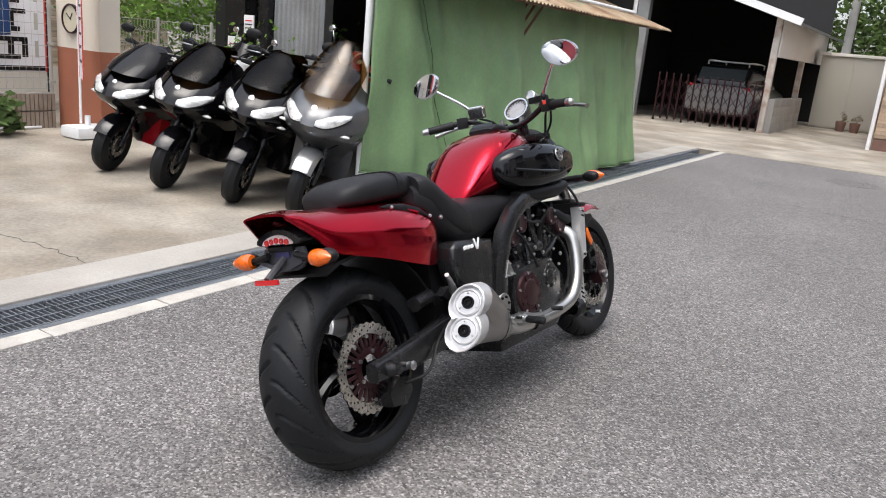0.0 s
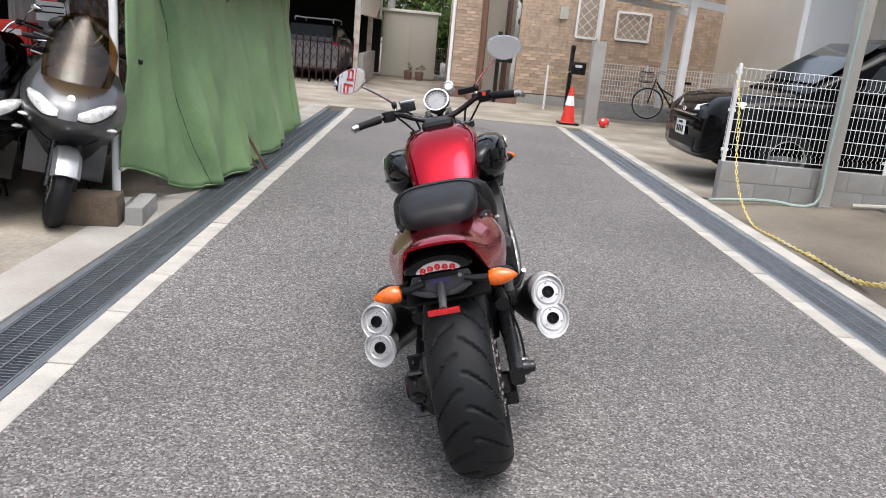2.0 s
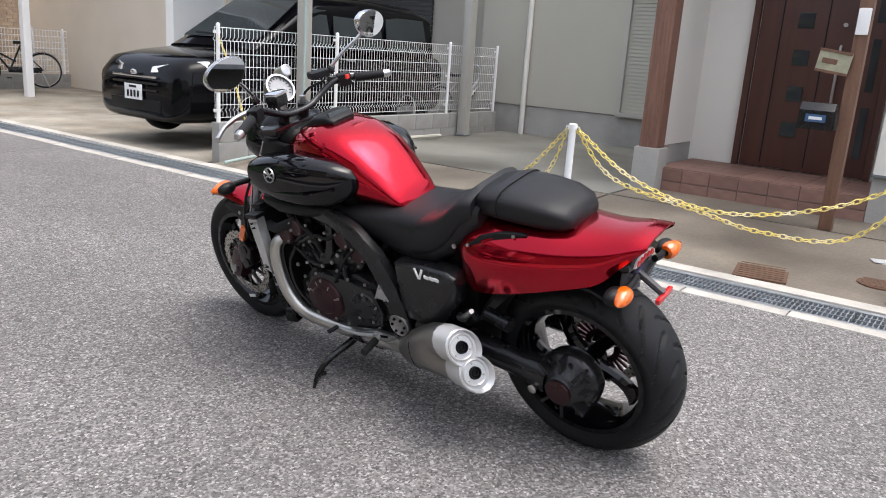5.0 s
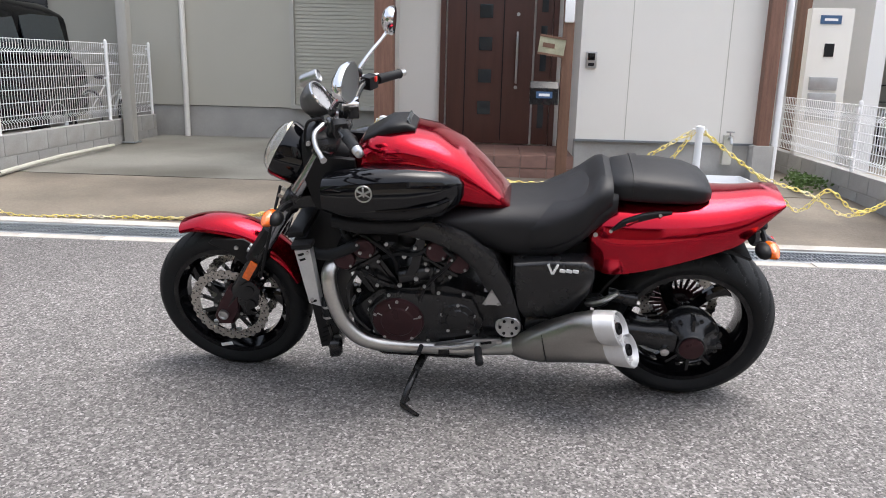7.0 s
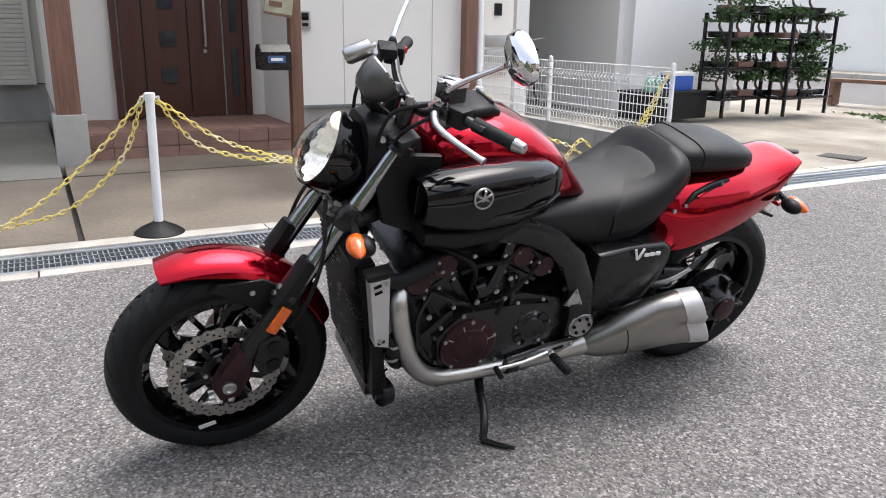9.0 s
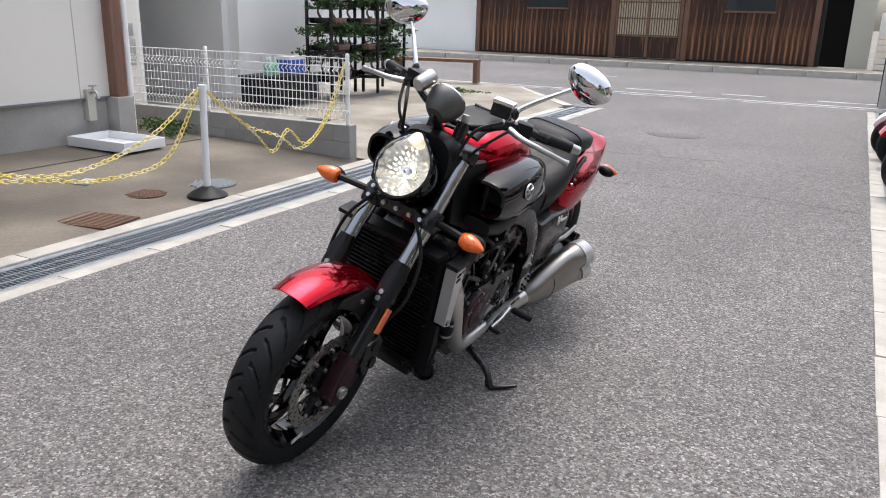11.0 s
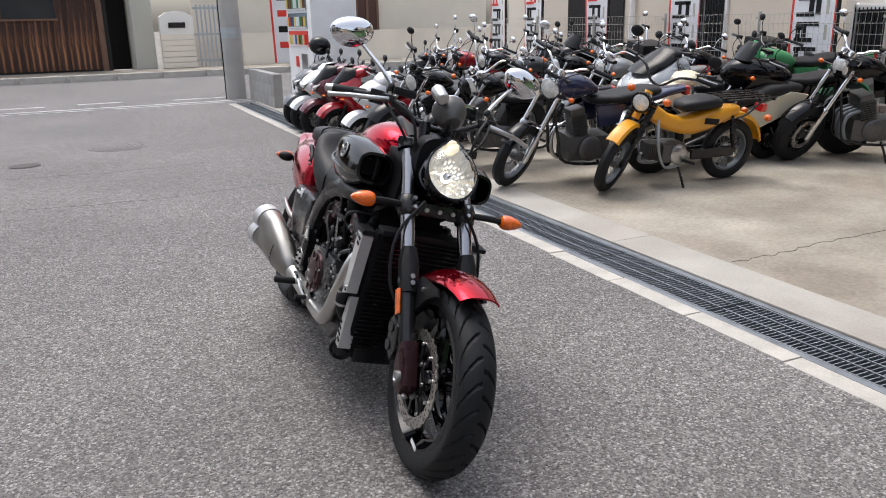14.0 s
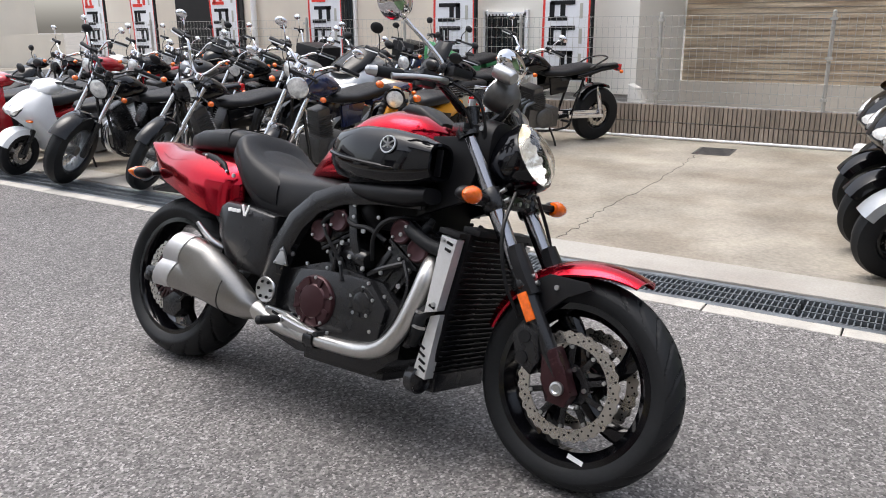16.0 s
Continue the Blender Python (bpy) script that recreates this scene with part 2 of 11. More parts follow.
def oval(y, w, zlo, zhi, n=2.5, seg=20, x=0.0, shear=0.0):
    """A rounded section across the travel direction: half-width w, from zlo to zhi; n: 2 round, 4 boxy."""
    pts = []
    for k in range(seg):
        t = 2 * math.pi * k / seg
        c, s = math.cos(t), math.sin(t)
        px = math.copysign(abs(c) ** (2 / n), c) * w
        pz = (zlo + zhi) / 2 + math.copysign(abs(s) ** (2 / n), s) * (zhi - zlo) / 2
        pts.append((x + px, y + shear * (pz - (zlo + zhi) / 2), pz))
    return pts


def prism(bm, outline, a, b, axis=0, bevel=0.0):
    """A plate: an outline in the two other axes, from a to b along the axis."""
    def at(p, v):
        q = [p[0], p[1]]
        q.insert(axis, v)
        return q
    lo, hi = [bm.verts.new(at(p, a)) for p in outline], [bm.verts.new(at(p, b)) for p in outline]
    n = len(outline)
    fs = [bm.faces.new(lo[::-1]), bm.faces.new(hi)]
    fs += [bm.faces.new((lo[i], lo[(i + 1) % n], hi[(i + 1) % n], hi[i])) for i in range(n)]
    if bevel:
        es = list(fs[0].edges) + list(fs[1].edges)
        bmesh.ops.bevel(bm, geom=es, offset=bevel, segments=2, affect="EDGES", profile=0.7)
    return bm


def setting(name, bm, material, label, category, smooth=None):
    return tagged(link(name, bm, material, None, "", smooth), label, category, "", "structure")

# ---- paints, lenses and metals ----
RED = mat("candy_red_paint", (0.42, 0.003, 0.018), 0.14, metal=0.92, var=0.05, scale=3, fine=700, coat=0.32)
SEAT = mat("black_vinyl", (0.012, 0.012, 0.0135), 0.45, var=0.12, scale=12, fine=400, bump=0.12, spec=0.32)
BROWN_METAL = mat("brown_coated_metal", (0.042, 0.016, 0.019), 0.30, metal=0.5, var=0.15, scale=12)
TITAN = mat("satin_silencer", (0.52, 0.51, 0.49), 0.33, metal=1.0, var=0.1, scale=6, fine=150)
AMBER = mat("amber_lens", (0.80, 0.135, 0.006), 0.15, var=0.25, scale=60, fine=160, coat=1.0, bump=0.25, bscale=120)
RED_LENS = mat("red_lens", (0.55, 0.012, 0.015), 0.15, var=0.2, scale=40, coat=1.0)
SMOKE = mat("smoked_lens", (0.010, 0.010, 0.011), 0.06, var=0.1, spec=0.3)
MIRROR = mat("mirror_glass", (0.88, 0.90, 0.92), 0.01, metal=1.0, var=0.0)
FORK_TUBE = mat("dark_polished_tube", (0.34, 0.34, 0.36), 0.2, metal=1.0, var=0.05)
BULB = mat("lit_bulb", (1.0, 0.92, 0.78), 0.2, var=0.0, emit=4.0)
DISC = mat("brake_disc_steel", (0.46, 0.435, 0.40), 0.27, metal=0.9, var=0.15, scale=20, fine=150)
FINS = mat("radiator_black", (0.008, 0.008, 0.009), 0.6, var=0.2, spec=0.15)
GREY_PLASTIC = mat("dark_grey_plastic", (0.055, 0.055, 0.062), 0.4, var=0.2, scale=20, fine=200)
BRACKET_REFLECTION = mat("violet_bracket_reflection", (0.045, 0.04, 0.12), 0.35, var=0.25, scale=25)
NAVY = mat("navy_paint", (0.012, 0.018, 0.06), 0.25, var=0.1, coat=0.8)
ORANGE_YELLOW = mat("orange_yellow_paint", (0.75, 0.33, 0.012), 0.3, var=0.08, coat=0.6)
DEEP_RED = mat("deep_red_paint", (0.36, 0.008, 0.015), 0.22, metal=0.2, var=0.08, coat=0.9)
MAROON = mat("maroon_paint", (0.10, 0.012, 0.022), 0.28, metal=0.2, var=0.08, coat=0.8)
SILVER = mat("silver_paint", (0.36, 0.37, 0.38), 0.3, metal=0.7, var=0.08, coat=0.6)
GREY_PAINT = mat("grey_paint", (0.10, 0.103, 0.11), 0.3, metal=0.5, var=0.08, coat=0.6)
IVORY = mat("ivory_plastic", (0.62, 0.56, 0.42), 0.4, var=0.08)
GREEN_PAINT = mat("dark_green_paint", (0.014, 0.028, 0.020), 0.25, var=0.1, coat=0.8)
LIME_GREEN = mat("bright_green_plastic", (0.05, 0.26, 0.10), 0.35, var=0.15)
LAMP_LENS = mat("lamp_lens", (0.78, 0.78, 0.76), 0.10, metal=0.4, var=0.4, scale=30, fine=90, coat=1.0)
SCREEN_BROWN = mat("tinted_screen", (0.030, 0.018, 0.009), 0.06, var=0.1, spec=0.18)
ENGINE_GREY = mat("cast_engine_alloy", (0.12, 0.118, 0.116), 0.42, metal=0.7, var=0.2, scale=20)
SATIN = mat("satin_aluminium", (0.60, 0.60, 0.60), 0.42, metal=0.6, var=0.08, scale=10, fine=120)
SILENCER = mat("satin_titanium", (0.30, 0.29, 0.275), 0.34, metal=1.0, var=0.1, scale=6, fine=150)


def tinted(name, tint, gloss=0.16):
    """A thin see-through plastic sheet: tinted, with a glossy face."""
    m = bpy.data.materials.new(name)
    m.use_nodes = True
    n, l = m.node_tree.nodes, m.node_tree.links
    clear, shine, mix = n.new("ShaderNodeBsdfTransparent"), n.new("ShaderNodeBsdfGlossy"), n.new("ShaderNodeMixShader")
    clear.inputs[0].default_value = (*tint, 1)
    shine.inputs["Roughness"].default_value = 0.04
    mix.inputs[0].default_value = gloss
    l.new(clear.outputs[0], mix.inputs[1])
    l.new(shine.outputs[0], mix.inputs[2])
    l.new(mix.outputs[0], n["Material Output"].inputs[0])
    MATS[name] = m
    return m


SCREEN_CLEAR = tinted("brown_tinted_screen", (0.62, 0.50, 0.36), 0.05)
SCREEN_BROWN = tinted("dark_tinted_screen", (0.16, 0.11, 0.06), 0.025)


# ---- ground, lane, drains ----
setting("ground", boxed((0, 0, -0.35), (400, 400, 0.4)), YARD_OLD, "flat earth and concrete far around the lane", "ground")
LANE_L, LANE_R, FAR_Y, STREET_Y = -1.5, 2.19, 10.95, -11.8
setting("road", boxed(((LANE_L + LANE_R) / 2, (FAR_Y + STREET_Y) / 2, -0.07), (LANE_R - LANE_L, FAR_Y - STREET_Y, 0.14)), ASPHALT,
        "worn grey asphalt lane between two drains", "road")
setting("road_street", boxed((0, -16.05, -0.07), (90, 8.5, 0.14)), ASPHALT, "grey asphalt cross street at the lane's mouth", "road")


def slab(name, outline, z, label, material, depth=0.16):
    """A poured slab; z: a height for each corner."""
    bm = bmesh.new()
    lo = [bm.verts.new((x, y, -depth)) for x, y in outline]
    hi = [bm.verts.new((x, y, h)) for (x, y), h in zip(outline, z)]
    n = len(outline)
    bm.faces.new(lo[::-1]), bm.faces.new(hi)
    for i in range(n):
        bm.faces.new((lo[i], lo[(i + 1) % n], hi[(i + 1) % n], hi[i]))
    return setting(name, bm, material, label, "pavement")


def strip_pieces(parent_name, x0, x1, y0, y1, step, z, material, label):
    """A run of cast kerb pieces along the lane, each a piece of its own."""
    top = tagged(new(parent_name), label, "kerb", "", "structure")
    me = None
    y, rnd = y0, random.Random(len(parent_name))
    while y < y1 - 0.05:
        end = min(y + step, y1)
        bm = boxed(((x0 + x1) / 2, 0, z / 2 - 0.06), (x1 - x0, end - y - 0.008, z + 0.12), bevel=0.006)
        if me is None or end - y < step - 0.01:
            ob = link("kerb_piece", bm, material, top)
            me = ob.data if end - y >= step - 0.01 else me
        else:
            bm.free()
            ob = new("kerb_piece", me)
            ob.parent = top
        ob.location = (rnd.uniform(-0.003, 0.003), (y + end) / 2, rnd.uniform(-0.002, 0.002))
        y = end
    return top


def drain(name, x0, x1, y0, y1, bright, label):
    """A channel with steel rims and grating panels a metre long: cross bars and three long rods."""
    setting(name + "_bed", boxed(((x0 + x1) / 2, (y0 + y1) / 2, -0.135), (x1 - x0, y1 - y0, 0.02)), PIT, "dark drain bed under the grating", "drain")
    rim = bmesh.new()
    for x in (x0 + 0.02, x1 - 0.02):
        box(rim, (x, (y0 + y1) / 2, -0.05), (0.04, y1 - y0, 0.1))
    setting(name + "_rim", rim, bright, "steel rims along the drain", "drain")
    bm = bmesh.new()
    a, b = x0 + 0.045, x1 - 0.045
    k = -0.485
    while k < 0.49:
        box(bm, ((a + b) / 2, k, -0.022), (b - a, 0.006, 0.036))
        k += 0.0275
    first = thing("drain_grating", label, "drain grating", None, name + " panels")
    tagged(part("grating_mesh", bm, bright, first, smooth=None), kind="stuff")
    me = None
    for i in range(4):
        x = a + 0.004 + (b - a - 0.008) * i / 3
        if me is None:
            o = part("long_bar", boxed((0, 0, -0.010), (0.009, 0.985, 0.02)), bright, first, smooth=None)
            me = o.data
        else:
            o = new("long_bar", me)
            o.parent = first
        o.location = (x, 0, 0)
    count = int((y1 - y0) // 1.0)
    for i in range(count):
        m = Matrix.Translation((0, y0 + 0.5 + i, random.uniform(-0.002, 0.001)))
        if i == 0:
            first.matrix_basis = m
        else:
            copy_thing(first, m)


strip_pieces("kerb_west", -1.61, -1.50, -11.8, 10.95, 0.6, 0.004, LIME, "pale concrete kerb strip beside the lane")
drain("drain_west", -1.975, -1.612, -11.8, 10.9, STEEL_OLD, "dull steel drain grating set level with the lane")
strip_pieces("kerb_yard_west", -2.30, -1.977, -11.8, 10.95, 3.6, 0.012, YARD_EDGE, "pale concrete edging of the shop yard")
strip_pieces("kerb_east", 2.19, 2.305, -9.5, 10.95, 0.6, 0.004, LIME, "pale concrete kerb strip beside the lane")
drain("drain_east", 2.307, 2.655, -9.4, 10.9, STEEL, "bright galvanised drain grating beside the house yards")
strip_pieces("kerb_yard_east", 2.657, 2.80, -9.0, 10.95, 1.8, 0.012, LIME, "pale concrete edging of the house yards")

# the shop's yard, and the concrete at the lane's end
slab("pavement_shop_yard", [(-30, -11.8), (-2.302, -11.8), (-2.302, 10.95), (-30, 10.95)], [0.008] * 4, "large worn beige concrete shop yard", YARD)
slab("pavement_lane_end", [(-30, 10.955), (2.9, 10.955), (2.9, 16.2), (-2.6, 30), (-30, 30)], [0.006] * 5, "pale concrete apron at the lane's end", YARD)
# the house yards: slabs that rise gently to the houses, with open joints
HOUSE_Z = 0.11


def yard_z(x):
    return HOUSE_Z * min(1.0, max(0.0, (x - 2.8) / 2.6))


YARD_WET = mat("damp_concrete", (0.215, 0.208, 0.185), 0.5, var=0.25, scale=0.8, fine=40, bump=0.12, second=(0.10, 0.092, 0.078), amount=0.62)
setting("joint_bed", boxed((5.6, 0.6, -0.06), (5.6, 8.4, 0.10)), PIT, "dark earth in the joints of the yard", "ground")


def yard(name, x0, x1, y0, y1, label, material):
    slab(name, [(x0, y0), (x1, y0), (x1, y1), (x0, y1)], [yard_z(x0), yard_z(x1), yard_z(x1), yard_z(x0)], label, material)


yard("pavement_porch_front", 2.802, 4.59, -3.55, 1.045, "damp stained concrete before the porch", YARD_OLD)
yard("pavement_porch_back", 4.625, 9.2, -3.55, 1.045, "stained concrete at the porch", YARD_OLD)
yard("pavement_carport_front", 2.802, 4.59, 1.08, 4.72, "worn concrete at the mouth of the carport", YARD_OLD)
yard("pavement_carport_back", 4.625, 9.2, 1.08, 4.72, "grey concrete carport floor", YARD_WET)
yard("pavement_van_bay", 2.802, 14, 4.84, 9.2, "pale concrete bay under the parked minivan", YARD)
yard("pavement_bicycle_bay", 2.802, 14, 9.22, 16.0, "pale concrete bay before the brick house", YARD)
slab("pavement_neighbour", [(2.802, -9.36), (4.62, -11.795), (14, -11.795), (14, -3.66), (5.4, -3.66), (2.802, -3.66)], [0, 0.05, HOUSE_Z, HOUSE_Z, HOUSE_Z, 0], "clean pale concrete drive", YARD)
slab("road_mouth", [(2.192, -9.51), (2.66, -9.42), (4.50, -11.795), (2.192, -11.795)], [0, 0, 0, 0], "grey asphalt flare at the lane's mouth", ASPHALT)
# mouth of the east drain: it turns the corner along the street
bm = bmesh.new()
box(bm, (3.64, -10.60, -0.055), (0.17, 3.02, 0.15), rot=(0, 0, 37), bevel=0.006)
setting("kerb_street_corner", bm, LIME, "pale concrete kerb along the street", "kerb")


ROAD_PAINT = mat("worn_road_paint", (0.50, 0.50, 0.49), 0.8, var=0.2, scale=4, fine=60, second=(0.22, 0.22, 0.22), amount=0.55)


def paint(name, cx, cy, sx, sy, rot=0):
    setting(name, boxed((cx, cy, 0.002), (sx, sy, 0.006), rot=(0, 0, rot)), ROAD_PAINT, "worn white road marking", "road marking")


paint("line_street_near", 0, -12.45, 40, 0.10)
paint("line_street_near_b", 0, -12.15, 40, 0.06)
for cx, cy, w in ((2.2, -13.3, 1.3), (4.4, -16.4, 1.0), (-1.3, -13.2, 1.2), (0.6, -13.4, 0.8)):
    paint("line_dash", cx, cy, w, 0.12)


def cover(x, y, z, r, label, material, square=False):
    """A flush manhole: rim, lid, and ribs on the lid."""
    ob = thing("manhole_cover", label, "manhole cover", pose(x, y, z, 0, 0, random.uniform(0, 40)))
    if square:
        part("lid", boxed((0, 0, -0.005), (2 * r, 1.5 * r, 0.02), bevel=0.003), material, ob)
        for k in range(-3, 4):
            part("rib", boxed((k * r * 0.26, 0, 0.006), (0.02, 1.3 * r, 0.006)), material, ob)
    else:
        part("lid", lathe(bmesh.new(), [(-0.02, r), (0.004, r), (0.004, r * 0.93), (0.001, r * 0.92), (0.001, r * 0.9), (0.005, r * 0.88), (0.005, 0.001)], axis=(0, 0, 1), seg=36), material, ob)
        for k in range(-4, 5):
            h = math.sqrt(max(0.01, (0.8 * r) ** 2 - (k * r * 0.18) ** 2))
            part("rib", boxed((k * r * 0.18, 0, 0.006), (0.018, 2 * h, 0.004)), material, ob)
    return ob


IRON = mat("cast_iron", (0.085, 0.08, 0.078), 0.7, metal=0.4, var=0.25, scale=8, fine=70)
RUST_IRON = mat("rusty_iron", (0.13, 0.075, 0.05), 0.85, metal=0.2, var=0.3, scale=8, fine=70)
cover(0.62, 9.35, 0.0, 0.36, "grey cast-iron manhole cover flush in the asphalt", ASPHALT)
cover(0.62, -7.3, 0.0, 0.36, "grey patterned manhole cover flush in the asphalt", ASPHALT)
cover(1.62, -6.4, 0.0, 0.16, "small dark valve cover in the asphalt", IRON)
cover(3.20, -1.98, yard_z(3.2), 0.19, "grey round grating set in the concrete yard", STEEL_OLD)
cover(3.32, -1.42, yard_z(3.32), 0.14, "rusty round cover in the concrete yard", RUST_IRON)
cover(3.92, -1.38, yard_z(3.92), 0.07, "small white plastic cover in the yard", WHITE_PLASTIC)
cover(3.05, -0.75, yard_z(3.05), 0.22, "brown square iron cover in the yard", RUST_IRON, True)
cover(4.6, -5.3, yard_z(4.6), 0.15, "dark round cover in the pale drive", IRON)
cover(3.6, -5.9, yard_z(3.6), 0.13, "dark round cover in the pale drive", IRON)
cover(3.15, -6.2, yard_z(3.15), 0.2, "dark square cover in the pale drive", IRON, True)
cover(-6.35, -0.3, 0.008, 0.25, "dark rubber mat on the shop yard", IRON, True)


def crack(pts, seed, z=0.0085, r=0.0022, label="thin dark crack in the concrete yard"):
    """A thin crack filled with dirt in the yard's concrete."""
    rnd = random.Random(seed)
    line = [Vector((p.x + rnd.uniform(-0.012, 0.012), p.y + rnd.uniform(-0.022, 0.022), z)) for p in smooth_line([(x, y, 0) for x, y in pts], 9)]
    setting("trim_crack", tube(bmesh.new(), line, r, seg=4, steps=1), PIT, label, "crack")


crack(((-2.32, -0.30), (-2.72, -0.31), (-3.35, -0.35), (-4.13, -0.32), (-5.17, -0.36), (-5.78, -0.40), (-6.6, -0.38)), 4)
for i, line in enumerate((((-1.45, -3.9), (-0.4, -4.05), (0.7, -3.95), (1.6, -4.1)), ((-0.2, -5.6), (0.8, -5.5), (2.1, -5.7)), ((0.3, 6.4), (1.1, 6.2), (2.1, 6.5)))):
    crack(line, 20 + i, -0.0004, 0.0016, "fine asphalt crack across the lane")


# ---- house side: fences, chain, houses ----
def mesh_fence(name, a, b, z0, h, posts, label, material=WHITE_PAINT, pitch=0.05, rows=8, bow=0.03, wire=0.0030):
    """Welded-wire fence panels from a to b with posts at the given distances; top and bottom folds stand proud."""
    a, b = Vector((*a, 0)), Vector((*b, 0))
    d = (b - a)
    length, along = d.length, d.normalized()
    side = Vector((-along.y, along.x, 0))
    top = tagged(new(name), label, "fence")
    for s in posts:
        p = a + along * s
        bm = bmesh.new()
        cyl(bm, p + Vector((0, 0, z0)), p + Vector((0, 0, z0 + h + 0.02)), 0.021, seg=10)
        ball(bm, p + Vector((0, 0, z0 + h + 0.02)), 0.022, seg=8, rows=5)
        for zz in (z0 + 0.12, z0 + h * 0.55, z0 + h - 0.05):
            box(bm, p + Vector((0, 0, zz)) + side * 0.02, (0.07, 0.03, 0.03), rot=(0, 0, math.degrees(math.atan2(along.y, along.x))))
        part("post", bm, material, top)
    wires = bmesh.new()
    n = int(length / pitch)
    for i in range(n + 1):
        p = a + along * (i * length / n) + side * 0.028
        prev = None
        pts = [(z0 + 0.04, 0), (z0 + 0.10, 0), (z0 + 0.12, bow), (z0 + 0.14, 0), (z0 + h - 0.14, 0), (z0 + h - 0.12, bow), (z0 + h - 0.10, 0), (z0 + h, 0)] if bow else [(z0 + 0.03, 0), (z0 + h, 0)]
        for z, o in pts:
            q = p + Vector((0, 0, z)) + side * o
            if prev is not None:
                cyl(wires, prev, q, wire, seg=4, caps=False)
            prev = q
    for k in range(rows):
        z = z0 + 0.045 + (h - 0.05) * k / (rows - 1)
        cyl(wires, a + side * 0.033 + Vector((0, 0, z)), b + side * 0.033 + Vector((0, 0, z)), wire * 1.2, seg=5)
    tagged(part("wire_mesh", wires, material, top), kind="stuff")
    return top


def block_wall(name, a, b, z0, h, thick, label, courses=2, length=0.39):
    """A wall of concrete blocks with recessed joints, each block a piece of its own."""
    a, b = Vector((*a, 0)), Vector((*b, 0))
    d, along = b - a, (b - a).normalized()
    ang = math.degrees(math.atan2(along.y, along.x))
    mid = (a + b) / 2
    core = setting(name, boxed(mid + Vector((0, 0, z0 + h / 2 - 0.03)), (d.length - 0.006, thick - 0.012, h + 0.04), rot=(0, 0, ang)), MORTAR, label, "wall")
    ch = h / courses
    me = None
    for c in range(courses):
        s = -(length / 2 if c % 2 else 0)
        while s < d.length - 0.02:
            lo, hi = max(s, 0), min(s + length, d.length)
            whole = hi - lo > length - 0.01
            if whole and me:
                ob = new("concrete_block", me)
                ob.parent = core
            else:
                ob = link("concrete_block", boxed((0, 0, 0), (hi - lo - 0.008, thick, ch - 0.008), bevel=0.004), BLOCK, core)
                me = ob.data if whole else me
            p = a + along * ((lo + hi) / 2)
            ob.matrix_basis = pose(p.x, p.y, z0 + ch * (c + 0.5), 0, 0, ang)
            s += length
    return core


block_wall("wall_carport_low", (2.93, 4.78), (8.3, 4.78), 0.0, 0.42, 0.12, "low grey concrete block wall under a white fence")
mesh_fence("mesh_fence_carport", (2.93, 4.75), (8.3, 4.75), 0.42, 0.96, (0.02, 1.75, 4.05, 5.3), "white welded-wire fence on a low block wall").name = "mesh_fence"
block_wall("wall_drive_low", (2.93, -3.60), (7.2, -3.60), 0.0, 0.33, 0.12, "low grey concrete block wall beside the porch")
mesh_fence("mesh_fence", (2.95, -3.57), (7.2, -3.57), 0.33, 0.62, (0.02, 1.78, 4.2), "white welded-wire fence on a low block wall", wire=0.0042)


def pillar(x, y, z, s, h, label, material, name="carport_post"):
    ob = thing(name, label, "post", pose(x, y, z))
    part("shaft", boxed((0, 0, h / 2), (s, s, h), bevel=0.008), material, ob)
    part("foot_plate", boxed((0, 0, 0.008), (s * 1.4, s * 1.4, 0.016), bevel=0.003), STEEL, ob)
    return ob


BEIGE_ALU = mat("beige_aluminium", (0.47, 0.455, 0.42), 0.45, metal=0.3, var=0.08, scale=3, stretch=(1, 1, 0.2))
pillar(4.02, 4.62, yard_z(4.02), 0.115, 3.2, "tall beige aluminium carport post before the fence", BEIGE_ALU)
pillar(7.25, 4.62, yard_z(7.25), 0.13, 3.2, "tall beige aluminium carport post at the fence end", BEIGE_ALU)
pillar(2.95, 11.85, 0.0, 0.24, 1.58, "square grey concrete gate pillar", PLINTH, "gate_pillar")
# low pipe on the ground beside the wall, and a hose up the post
PIPE_GREEN = mat("pale_green_pipe", (0.34, 0.42, 0.40), 0.5, var=0.12)
bm = bmesh.new()
tube(bm, [(2.74, 4.4, 0.06), (3.4, 4.58, 0.07), (3.88, 4.5, 0.09), (3.93, 4.52, 0.6), (3.95, 4.53, 1.8), (3.96, 4.53, 3.0)], 0.018, seg=8)
tagged(link("hose", bm, PIPE_GREEN, smooth=40), "pale green hose running along the wall and up the post", "hose")
bm = bmesh.new()
tube(bm, [(4.3, 4.55, 0.10), (5.4, 4.56, 0.135), (6.6, 4.55, 0.135)], 0.025, seg=8, steps=2)
tagged(link("drain_pipe", bm, GREY_AND_SHADED_SIDING, smooth=40), "beige plastic pipe lying along the low wall", "pipe")


